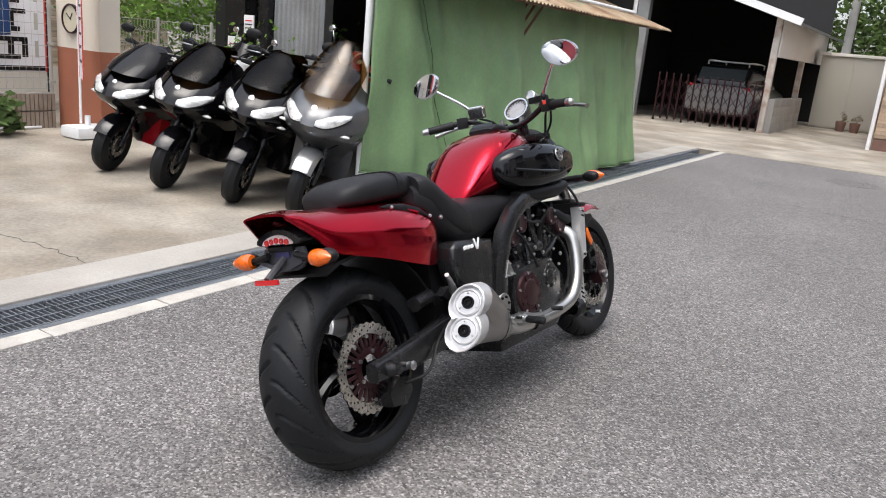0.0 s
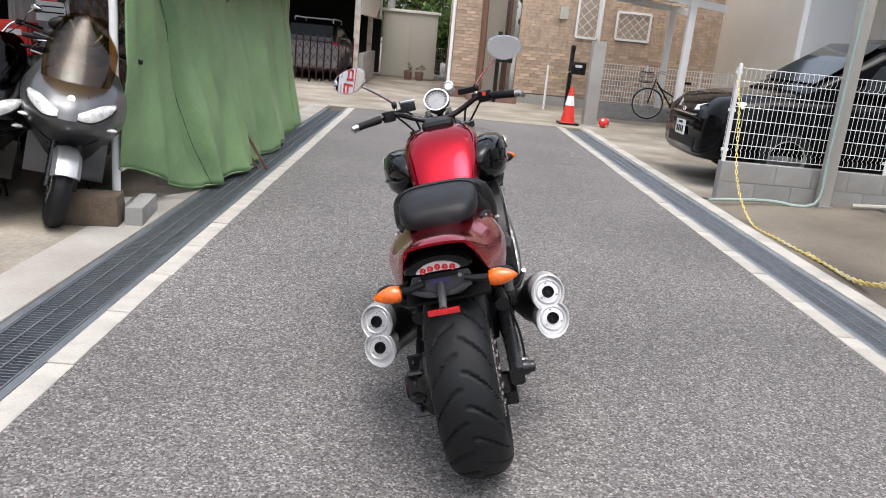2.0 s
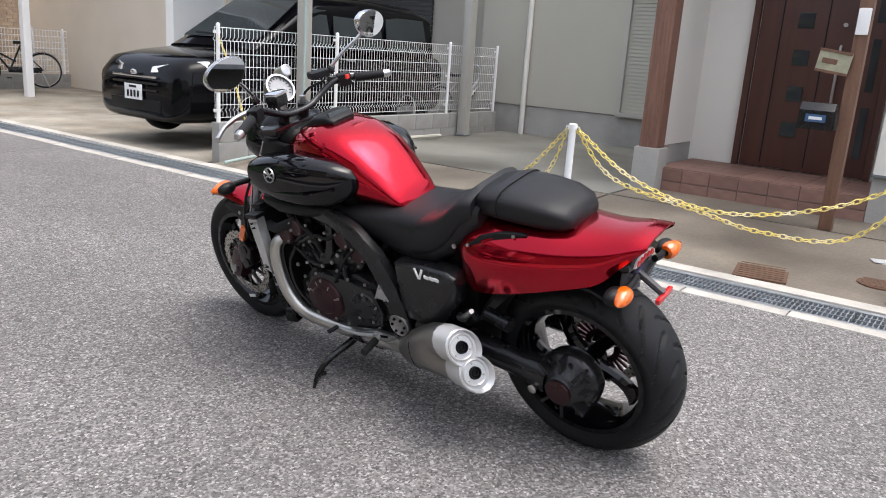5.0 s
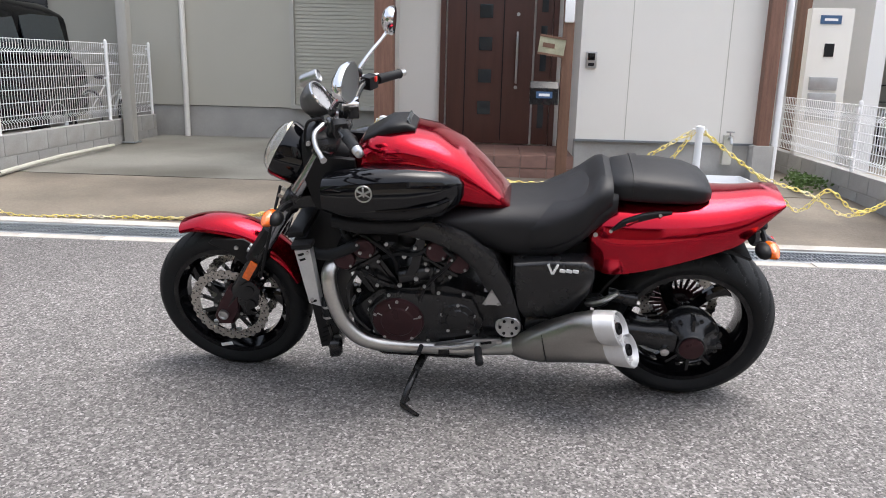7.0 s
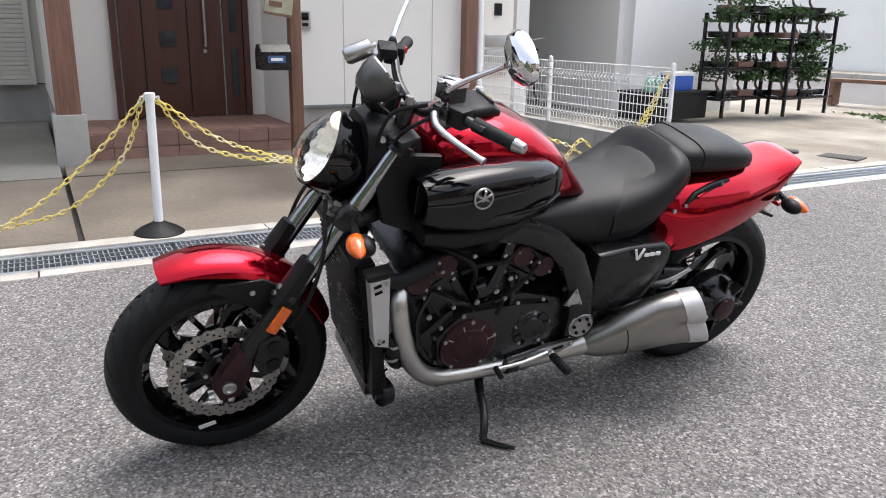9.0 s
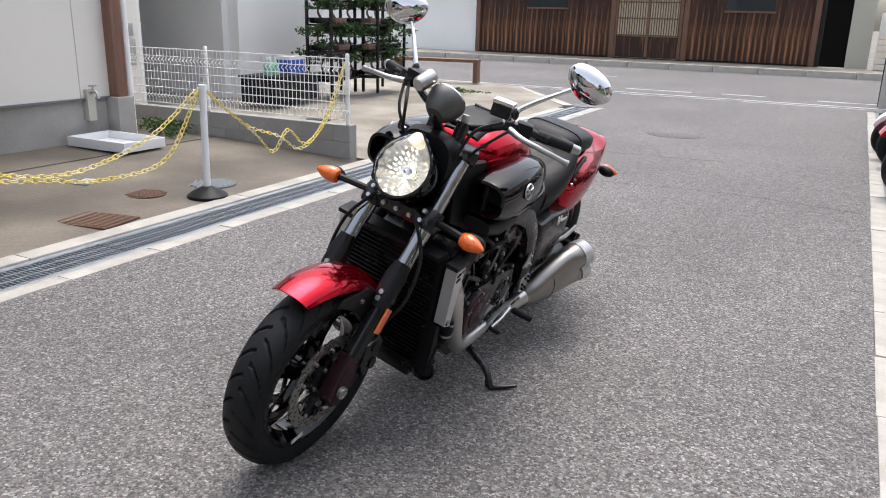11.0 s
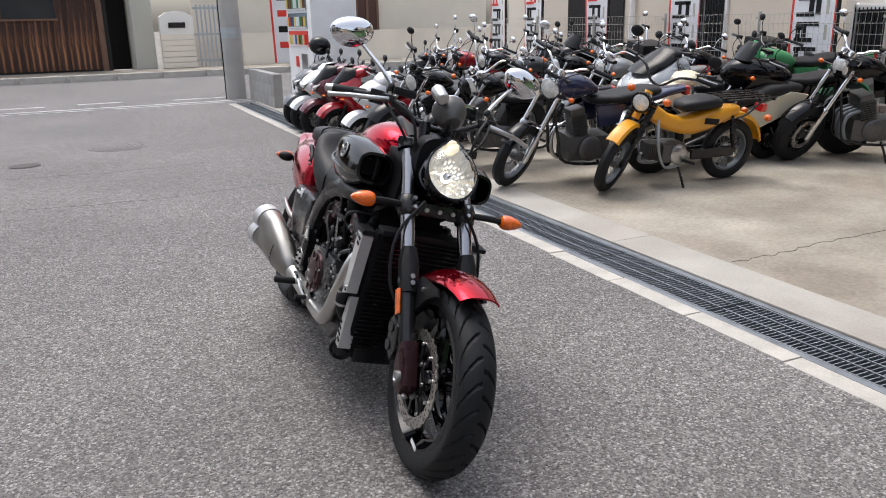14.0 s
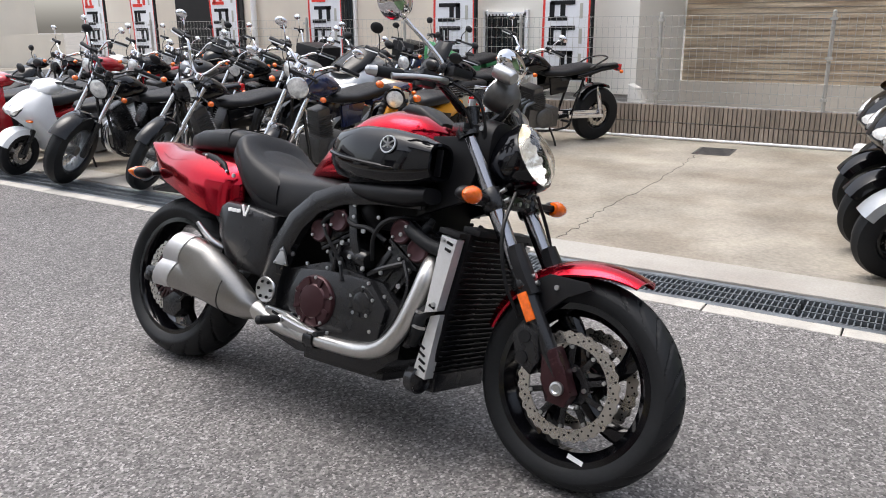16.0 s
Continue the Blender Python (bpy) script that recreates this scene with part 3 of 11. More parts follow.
def pole_stand(x, y, h, label):
    ob = thing("chain_post", label, "chain post", pose(x, y, yard_z(x), 0.5, -0.6, 0), "posts of the chain")
    bm = bmesh.new()
    lathe(bm, [(0, 0.15), (0.02, 0.148), (0.05, 0.105), (0.075, 0.05), (0.085, 0.035), (0.085, 0.001)], axis=(0, 0, 1), seg=28)
    part("foot", bm, BLACK_PLASTIC, ob, "black rubber foot")
    bm = bmesh.new()
    cyl(bm, (0, 0, 0.07), (0, 0, h - 0.03), 0.026, seg=18)
    part("pole", bm, WHITE_PLASTIC, ob, "white plastic pole")
    bm = bmesh.new()
    lathe(bm, [(h - 0.04, 0.031), (h - 0.005, 0.031), (h, 0.027), (h + 0.004, 0.001)], axis=(0, 0, 1), seg=18)
    for sx in (-1, 1):
        tube(bm, [(0, 0.028 * sx, h - 0.03), (0, 0.05 * sx, h - 0.02), (0, 0.05 * sx, h - 0.04)], 0.004, seg=5)
    part("cap", bm, WHITE_PLASTIC, ob)
    return ob


pole_stand(2.82, 0.63, 0.85, "white plastic chain post on a black foot beside the drain")
pole_stand(2.93, -1.65, 0.83, "white plastic chain post on a black foot near the low wall")


def chain(pts, label, pitch=0.045):
    """A plastic chain of oval links, every second one turned."""
    path = smooth_line(pts, 24)
    seg = [0.0]
    for p, q in zip(path, path[1:]):
        seg.append(seg[-1] + (q - p).length)
    bm, s, k = bmesh.new(), 0.0, 0
    while s < seg[-1] - pitch:
        at = lambda v: Vector([float(np.interp(v, seg, [p[i] for p in path])) for i in range(3)])  # noqa: E731
        p, q = at(s), at(s + pitch)
        d = (q - p).normalized()
        u, v = axes_of(d)
        side = u if k % 2 else v
        side = (side + 0.35 * (v if k % 2 else u)).normalized()
        mid, a, b = (p + q) / 2, 0.031, 0.0135
        tube(bm, [mid + d * a * math.cos(t) + side * b * math.sin(t) for t in (2 * math.pi * j / 8 for j in range(9))], 0.0042, seg=4, steps=1, caps=False)
        s += pitch
        k += 1
    return tagged(link("plastic_chain", bm, YELLOW, smooth=60), label, "chain")


chain([(2.82, 0.61, 0.83), (2.86, 0.15, 0.52), (2.88, -0.45, 0.385), (2.89, -1.1, 0.52), (2.93, -1.63, 0.81)], "faded yellow plastic chain slung between the posts")
chain([(2.82, 0.60, 0.82), (2.87, 0.3, 0.50), (2.90, -0.35, 0.36), (2.90, -0.75, 0.30), (2.90, -1.25, 0.36), (2.93, -1.63, 0.80)], "yellow plastic chain hanging lower between the posts")
chain([(2.93, -1.67, 0.81), (2.93, -2.1, 0.50), (2.93, -2.5, 0.36), (2.93, -2.75, 0.22), (2.93, -3.0, 0.30), (2.94, -3.3, 0.55), (2.95, -3.5, 0.93)], "yellow plastic chain from the post to the fence")
chain([(2.93, -1.67, 0.80), (2.93, -2.2, 0.42), (2.93, -2.42, 0.24), (2.93, -2.62, 0.40), (2.93, -2.85, 0.25), (2.94, -3.15, 0.42), (2.95, -3.52, 0.92)], "yellow plastic chain looped from the post to the fence")
chain([(2.82, 0.65, 0.83), (2.84, 0.95, 0.50), (2.86, 1.35, 0.18), (2.88, 1.75, 0.05), (2.90, 2.4, 0.02), (2.86, 3.0, 0.02), (2.86, 3.6, 0.03), (2.88, 4.15, 0.35), (2.92, 4.5, 0.95), (2.93, 4.73, 1.30)], "yellow plastic chain sagging to the ground and up the fence")
chain([(2.82, 0.66, 0.82), (2.83, 0.8, 0.48), (2.86, 1.1, 0.20), (2.88, 1.45, 0.11), (2.90, 1.9, 0.02), (2.92, 2.6, 0.02)], "yellow plastic chain lying slack on the concrete")


# --- the cream house with porch ---
def wall(name, x0, x1, y0, y1, z0, z1, material, label):
    return setting(name, boxed(((x0 + x1) / 2, (y0 + y1) / 2, (z0 + z1) / 2), (abs(x1 - x0), abs(y1 - y0), z1 - z0)), material, label, "wall")


WX, SX = 5.30, 8.45           # front wall; recessed wall behind the carport
PLZ = 0.50
wall("wall_porch", WX, WX + 0.2, -2.93, -1.02, PLZ, 5.6, SIDING, "smooth cream siding of the house front")
wall("wall_porch_plinth", WX + 0.02, WX + 0.2, -2.93, -1.02, 0.0, PLZ - 0.012, PLINTH, "grey concrete plinth of the house")
bm = bmesh.new()
box(bm, (WX + 0.005, -2.0, PLZ - 0.004), (0.05, 1.98, 0.022))
setting("trim_drip", bm, STEEL_OLD, "grey metal drip edge over the plinth", "trim")
for yy in (-1.52, -2.48):
    setting("trim_joint", boxed((WX + 0.0, yy, 2.4), (0.006, 0.008, 3.8)), GREY_AND_SHADED_SIDING, "sealed joint in the siding", "trim")
wall("wall_porch_side", WX + 0.2, 9.2, -2.93, -2.74, 0.0, 5.6, SIDING, "cream side wall of the house")
wall("wall_entry_back", 6.42, 6.6, -1.02, 1.0, 0.1, 5.6, SIDING, "cream wall round the entrance")
wall("wall_entry_north", WX + 0.2, 6.42, -1.2, -1.02, 0.1, 5.6, SIDING, "cream return wall beside the entrance")
wall("wall_entry_south", 5.45, SX, 0.95, 1.05, PLZ, 5.6, SIDING, "cream wall between porch and carport")
wall("wall_entry_south_plinth", 5.47, SX, 0.96, 1.04, 0.0, PLZ - 0.004, PLINTH, "grey plinth of the cream wall")
# the house's cream siding, with the carport shade mixed into its colour
wall("wall_carport", SX, SX + 0.2, 1.0, 5.2, PLZ + 0.05, 5.6, GREY_AND_SHADED_SIDING, "cream siding behind the carport, shade in its greyer colour")
wall("wall_carport_plinth", SX + 0.02, SX + 0.2, 1.0, 5.2, 0.0, PLZ + 0.04, PLINTH, "grey plinth behind the carport")
wall("wall_house_back", 12.8, 13.0, -2.99, 5.2, 0.0, 5.6, SIDING, "cream back wall of the house")
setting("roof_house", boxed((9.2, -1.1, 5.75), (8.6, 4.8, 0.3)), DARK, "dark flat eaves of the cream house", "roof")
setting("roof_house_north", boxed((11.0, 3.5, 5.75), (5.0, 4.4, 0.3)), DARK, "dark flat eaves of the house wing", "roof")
setting("ceiling_porch", boxed((5.9, -0.2, 3.5), (1.2, 2.6, 0.1)), WHITE_PAINT, "white porch ceiling", "ceiling")
# corner boards and posts of timber
for x, y, w, lab in ((5.27, 0.96, 0.19, "reddish brown timber post beside the porch"), (5.25, -2.88, 0.13, "brown timber corner board of the house")):
    ob = thing("timber_post", lab, "post", pose(x, y, 0.0))
    part("shaft", boxed((0, 0, 1.75), (w, w, 2.5), bevel=0.006), mat("red_timber", (0.20, 0.105, 0.075), 0.6, var=0.3, scale=5, fine=40, bump=0.1, stretch=(8, 8, 0.5)) if "red_timber" not in MATS else MATS["red_timber"], ob)
    part("base", boxed((0, 0, 0.25), (w + 0.07, w + 0.07, 0.5), bevel=0.008), PLINTH, ob)
# porch step of brown tiles
ob = setting("step_porch", boxed((5.87, -0.05, 0.175), (1.08, 1.93, 0.25)), MORTAR, "tiled porch step", "step")
BRICK_TILE = mat("brown_tile", (0.22, 0.125, 0.10), 0.6, var=0.2, scale=7, fine=80, piece=0.12)
me = None
for i in range(4):
    for j in range(7):
        if me is None:
            t_ob = link("tile", boxed((0, 0, 0), (0.262, 0.27, 0.02), bevel=0.003), BRICK_TILE, ob)
            me = t_ob.data
        else:
            t_ob = new("tile", me)
            t_ob.parent = ob
        t_ob.location = (5.46 + 0.27 * i, -0.88 + 0.275 * j, 0.305)
for j in range(7):
    for kz in range(2):
        t_ob = new("tile", me)
        t_ob.parent = ob
        t_ob.matrix_basis = pose(5.322, -0.88 + 0.275 * j, 0.12 + 0.125 * kz, 0, 90, 0) @ Matrix.Diagonal((0.45, 1, 1, 1))


def entry_door():
    ob = thing("door_1", "tall dark brown panelled front door with small panes", "door", pose(6.40, -0.20, 0.32), kind="structure")
    part("door_frame", box(box(box(bmesh.new(), (0, -0.64, 1.15), (0.1, 0.06, 2.3)), (0, 0.64, 1.15), (0.1, 0.06, 2.3)), (0, 0, 2.33), (0.1, 1.34, 0.06)), DOOR_BROWN, ob)
    leaf = part("leaf", boxed((-0.01, 0.10, 1.15), (0.06, 0.98, 2.28), bevel=0.004), DOOR_BROWN, ob)
    part("side_panel", boxed((0.0, -0.51, 1.15), (0.05, 0.19, 2.28), bevel=0.004), DOOR_BROWN, ob)
    for k in range(5):
        part("pane", boxed((-0.045, 0.15, 0.42 + 0.36 * k), (0.02, 0.15, 0.15), bevel=0.004), WINDOW, leaf, "small square dark pane")
    for yy in (0.38, -0.05):
        part("groove", boxed((-0.042, yy, 1.15), (0.006, 0.012, 2.2)), BLACK_PLASTIC, leaf)
    bm = bmesh.new()
    tube(bm, [(-0.05, -0.21, 0.72), (-0.10, -0.21, 0.74), (-0.10, -0.21, 1.05), (-0.10, -0.21, 1.25), (-0.05, -0.21, 1.27)], 0.014, seg=8, steps=3)
    part("door_handle", bm, ALLOY, leaf, "long brushed metal pull handle")
    bm = bmesh.new()
    for zz in (0.66, 1.47):
        cyl(bm, (-0.03, -0.21, zz), (-0.06, -0.21, zz), 0.02, seg=12)
    part("lock", bm, ALLOY, leaf)
    for k in range(3):
        part("pane", boxed((-0.03, -0.51, 0.45 + 0.65 * k), (0.02, 0.07, 0.5), bevel=0.003), WINDOW, ob)


entry_door()


def shutter_window(x, y0, y1, z0, z1):
    ob = thing("window_1", "closed beige roller shutter over a window in a light frame", "window", pose(x, 0, 0), kind="structure")
    bm = bmesh.new()
    box(bm, (-0.03, y0 - 0.03, (z0 + z1) / 2), (0.08, 0.06, z1 - z0 + 0.1))
    box(bm, (-0.03, y1 + 0.03, (z0 + z1) / 2), (0.08, 0.06, z1 - z0 + 0.1))
    box(bm, (-0.04, (y0 + y1) / 2, z0 - 0.03), (0.12, y1 - y0 + 0.12, 0.06))
    box(bm, (-0.04, (y0 + y1) / 2, z1 + 0.06), (0.12, y1 - y0 + 0.12, 0.14))
    part("window_frame", bm, BEIGE_ALU, ob)
    n = int((z1 - z0) / 0.052)
    me = None
    for k in range(n):
        if me is None:
            s = part("slat", boxed((0, 0, 0), (0.018, y1 - y0, 0.048), bevel=0.006), GREY_AND_SHADED_SIDING, ob)
            me = s.data
        else:
            s = new("slat", me)
            s.parent = ob
        s.location = (-0.02, (y0 + y1) / 2, z0 + 0.026 + 0.052 * k)


shutter_window(SX, 1.20, 2.69, 0.60, 2.25)
bm = bmesh.new()
tube(bm, [(SX - 0.06, 4.3, 0.1), (SX - 0.06, 4.3, 2.5), (SX - 0.06, 4.3, 5.4)], 0.04, seg=12, steps=2)
tagged(link("downpipe", bm, SIDING, smooth=40), "cream plastic rain downpipe on the house wall", "pipe")
bm = bmesh.new()
tube(bm, [(5.22, -3.00, 0.1), (5.22, -3.00, 2.5), (5.22, -3.00, 5.4)], 0.035, seg=12, steps=2)
tagged(link("downpipe", bm, WHITE_PAINT, smooth=40), "white rain downpipe at the house corner", "pipe")


def mail_post():
    ob = thing("mailbox_post", "brown timber post carrying a grey mailbox and a small nameplate", "mailbox", pose(4.66, -0.83, yard_z(4.66)))
    part("post", boxed((0, 0, 1.2), (0.10, 0.10, 2.4), bevel=0.008), WOOD_DARK, ob)
    bx = part("letter_box", prism(bmesh.new(), [(-0.1, 0.0), (0.1, 0.0), (0.1, 0.15), (0.05, 0.21), (-0.05, 0.21), (-0.1, 0.15)], 0.0, 0.26, axis=1, bevel=0.01), BLACK_METAL, ob, "dark grey metal letter box")
    bx.matrix_basis = pose(-0.03, 0.07, 0.80, 0, 0, 0)
    lab = part("number_plate", boxed((-0.105, 0.13, 0.09), (0.008, 0.15, 0.06)), mat("blue_plate", (0.05, 0.11, 0.22), 0.4), bx, "blue enamel plate with pale bars")
    part("plate_bar", boxed((-0.110, 0.13, 0.09), (0.003, 0.10, 0.024)), WHITE_PAINT, bx)
    pl = part("name_board", boxed((0, 0, 0), (0.025, 0.24, 0.18), bevel=0.01), mat("mossy_board", (0.38, 0.37, 0.26), 0.8, var=0.25, scale=12, fine=60), ob, "weathered tilted nameplate with dark bars")
    pl.matrix_basis = pose(-0.08, 0.15, 1.33, 8, 0, 0)
    part("board_frame", box(box(boxed((-0.016, 0, 0.08), (0.01, 0.24, 0.02)), (-0.016, 0, -0.08), (0.01, 0.24, 0.02)), (-0.016, 0.03, 0.0), (0.006, 0.11, 0.04)), WOOD_DARK, pl)
    part("porch_lamp", boxed((-0.02, 0, 1.64), (0.10, 0.09, 0.2), bevel=0.015), WHITE_PAINT, ob, "small white lamp box")


mail_post()
ob = thing("intercom", "silver door intercom with dark camera panel on the wall", "intercom", pose(5.30, -1.13, 1.30))
part("plate", boxed((-0.012, 0, 0), (0.03, 0.11, 0.16), bevel=0.006), ALLOY, ob)
part("camera_panel", boxed((-0.03, 0, 0.03), (0.008, 0.07, 0.07), bevel=0.003), BLACK_GLOSS, ob)
part("speaker", boxed((-0.03, 0.0, -0.045), (0.006, 0.06, 0.03)), BLACK_PLASTIC, ob)
ob = thing("water_tap", "grey metal water tap on the plinth", "tap", pose(5.30, -2.56, 0.56))
part("tap_box", boxed((-0.01, 0, -0.12), (0.08, 0.09, 0.3), bevel=0.01), GREY_AND_SHADED_SIDING, ob)
part("spout", tube(bmesh.new(), [(-0.04, 0, 0.0), (-0.12, 0, 0.01), (-0.15, 0, -0.05)], 0.014), ALLOY, ob)
part("tap_handle", box(cyl(bmesh.new(), (-0.08, 0, 0.01), (-0.08, 0, 0.06), 0.008), (-0.08, 0, 0.065), (0.02, 0.08, 0.014)), ALLOY, ob)
bm = bmesh.new()
loft(bm, [oval(y, w, 0.0, 0.02, 6, 20) for y, w in ((-0.24, 0.40), (0.24, 0.40))])
ob = thing("shallow_tray", "shallow white plastic tray on the ground by the wall", "tray", pose(4.85, -2.47, yard_z(4.85) + 0.002))
part("tray_base", boxed((0, 0, 0.012), (0.74, 0.46, 0.02), bevel=0.006), WHITE_PLASTIC, ob)
bm.free()
bm = bmesh.new()
for sx in (-1, 1):
    box(bm, (sx * 0.37, 0, 0.05), (0.02, 0.48, 0.09), bevel=0.006)
    box(bm, (0, sx * 0.23, 0.05), (0.74, 0.02, 0.09), bevel=0.006)
part("tray_rim", bm, WHITE_PLASTIC, ob)
# meter box by the carport pipe
ob = thing("meter_box", "grey gas meter box on the wall foot", "meter", pose(8.60, 4.62, 0.12))
part("case", boxed((0, 0, 0.35), (0.16, 0.3, 0.7), bevel=0.02), GREY_AND_SHADED_SIDING, ob)
part("pipe", tube(bmesh.new(), [(0, 0.1, 0.7), (0, 0.1, 0.95), (0.1, 0.1, 1.0)], 0.02), GREY_AND_SHADED_SIDING, ob)


def leaves(name, label, centre, size, count, leaf, material, seed, category="plant", pot=None, trunk=None):
    """Many small bent leaves in a loose mass, with an uneven outline."""
    rnd = random.Random(seed)
    ob = thing(name, label, category, Matrix.Translation(centre))
    bm = bmesh.new()
    lumps = [Vector((rnd.gauss(0, 0.33), rnd.gauss(0, 0.33), rnd.gauss(0, 0.3))) for _ in range(max(5, count // 90))]
    for _ in range(count):
        c = rnd.choice(lumps) + Vector((rnd.gauss(0, 0.14), rnd.gauss(0, 0.14), rnd.gauss(0, 0.12)))
        p = Vector((c.x * size[0], c.y * size[1], size[2] * 0.5 + c.z * size[2]))
        p.z = max(p.z, 0.01)
        u = Vector((rnd.gauss(0, 1), rnd.gauss(0, 1), rnd.gauss(0, 0.5))).normalized()
        v = axes_of(u)[rnd.randint(0, 1)]
        w, h = leaf * rnd.uniform(0.5, 1.2), leaf * rnd.uniform(0.25, 0.5)
        q = [bm.verts.new(p - u * w), bm.verts.new(p + v * h), bm.verts.new(p + u * w), bm.verts.new(p - v * h)]
        bm.faces.new(q[:3]), bm.faces.new((q[0], q[2], q[3]))
    part("crown", bm, material, ob, smooth=None)
    if trunk:
        part("trunk", tube(bmesh.new(), [(0, 0, -trunk), (0.03, 0.02, -trunk * 0.4), (0, 0, size[2] * 0.6)], [size[0] * 0.06, size[0] * 0.045, size[0] * 0.02], seg=7), BARK, ob)
        for k in range(5):
            a = rnd.uniform(0, 6.28)
            part("limb", tube(bmesh.new(), [(0, 0, -trunk * 0.2), (math.cos(a) * size[0] * 0.2, math.sin(a) * size[1] * 0.2, size[2] * 0.25), (math.cos(a) * size[0] * 0.4, math.sin(a) * size[1] * 0.4, size[2] * 0.6)], [size[0] * 0.03, size[0] * 0.02, size[0] * 0.008], seg=6), BARK, ob)
    return ob


leaves("weeds", "bright green weeds at the foot of the wall", (4.9, -3.32, yard_z(4.9)), (0.7, 0.28, 0.22), 500, 0.03, GREEN, 3)
leaves("weeds", "small green weeds by the low wall", (5.0, -3.78, yard_z(5.0)), (0.4, 0.2, 0.12), 160, 0.025, GREEN, 4)


# ---- shop side: tarpaulin shed, walls, flags, vending machine ----
TARP = mat("green_tarpaulin", (0.20, 0.315, 0.15), 0.5, var=0.16, scale=2.2, fine=40, bump=0.12, second=(0.145, 0.235, 0.115), amount=0.45)
RUST_SHEET = mat("rusty_sheet", (0.36, 0.27, 0.18), 0.8, var=0.3, scale=4, fine=40, bump=0.2, second=(0.20, 0.11, 0.06), amount=0.5)
CORRUGATED = mat("grey_corrugated", (0.30, 0.31, 0.31), 0.5, metal=0.4, var=0.2, scale=2, fine=30, second=(0.20, 0.19, 0.18), amount=0.4)
ORANGE_WALL = mat("brick_red_paint", (0.35, 0.13, 0.075), 0.75, var=0.15, scale=2, fine=60, bump=0.1)
BEIGE_WALL = mat("beige_wall", (0.72, 0.65, 0.55), 0.75, var=0.08, scale=1, fine=120, bump=0.08)
CREAM_WALL = mat("cream_wall_paint", (0.82, 0.79, 0.72), 0.7, var=0.05, scale=1, fine=120, bump=0.06)
TILE_WALL = mat("tan_stone_tile", (0.66, 0.53, 0.375), 0.7, var=0.36, scale=2.2, fine=20, stretch=(1, 1, 11), second=(0.44, 0.325, 0.215), amount=0.6)


def tarpaulin():
    """A hanging sheet with folds, a sewn seam, and a lower hem that swings out over the drain."""
    ob = thing("tarpaulin", "faded green tarpaulin hanging in folds over a shed frame", "tarpaulin")
    rnd = random.Random(5)
    phase = [rnd.uniform(0, 6.28) for _ in range(6)]

    def cloth(y, v):
        step = lambda q: max(0.0, min(1.0, q)) ** 2 * (3 - 2 * max(0.0, min(1.0, q)))  # noqa: E731
        hem = 0.34 - 0.30 * step((y - 1.92) / 1.05) + 0.02 * math.sin(2.3 * y) * step((y - 3) / 1) + 0.05 * step((y - 6.6) / 0.9)
        flare = 0.33 * step((y - 2.55) / 0.6) - 0.10 * step((y - 5.2) / 2.2)
        z = hem + (1.93 - hem) * v
        low = (1 - v) ** 1.2
        fold = 0.030 * math.sin(4.1 * y + phase[0] + 1.4 * v) + 0.018 * math.sin(9 * y + phase[1] - 2.6 * v) + 0.010 * math.sin(19 * y + phase[2] + 3 * v)
        fold *= 0.5 + 0.9 * (1 - v)
        seam = 2.50 + 0.55 * (1 - v)
        crease = -0.07 * math.exp(-((y - seam) / 0.06) ** 2) + 0.03 * math.exp(-((y - seam - 0.12) / 0.07) ** 2)
        second = -0.05 * math.exp(-((y - (6.9 + 0.2 * (1 - v))) / 0.06) ** 2)
        dent = -0.05 * math.exp(-((y - 4.9) / 0.25) ** 2 - ((z - 1.45) / 0.3) ** 2)
        wrinkle = 0.026 * noise.noise(Vector((y * 1.7 + 0.8 * z, z * 2.6, 4.0))) + 0.010 * noise.noise(Vector((y * 5, z * 6.0, 1.0)))
        return Vector((-2.17 + low * flare + fold + crease + second + dent + wrinkle, y, z))

    bm, rows, cols = bmesh.new(), 44, 190
    grid = [[bm.verts.new(cloth(1.92 + 5.63 * i / cols, j / rows)) for j in range(rows + 1)] for i in range(cols + 1)]
    for a, b in zip(grid, grid[1:]):
        for j in range(rows):
            bm.faces.new((a[j], b[j], b[j + 1], a[j + 1]))
    sheet = part("sheet", bm, TARP, ob, smooth=80)
    sol = sheet.modifiers.new("thickness", "SOLIDIFY")
    sol.thickness = 0.004
    part("hem_rope", tube(bmesh.new(), [cloth(1.92 + 5.63 * i / 60, 0.0) for i in range(61)], 0.007, seg=6, steps=1), TARP, ob, "rolled lower hem")
    # tube along the sewn seam, coloured dark for the shade in its crease
    part("seam", tube(bmesh.new(), [cloth(2.50 + 0.55 * (1 - v / 24) + 0.03, v / 24) + Vector((0.004, 0, 0)) for v in range(25)], 0.005, seg=5, steps=1), mat("seam_crease_shade", (0.035, 0.06, 0.03), 0.8), ob, "dark line along the sewn seam, crease shade in its colour")
    for k in range(8):
        part("eyelet", lathe(bmesh.new(), [(0, 0.016), (0.006, 0.015), (0.006, 0.009), (0, 0.008)], cloth(2.1 + 0.75 * k, 0.96) + Vector((0.006, 0, 0)), (1, 0, 0), 12), ALLOY, ob, "metal eyelet")
    return ob


tarpaulin()


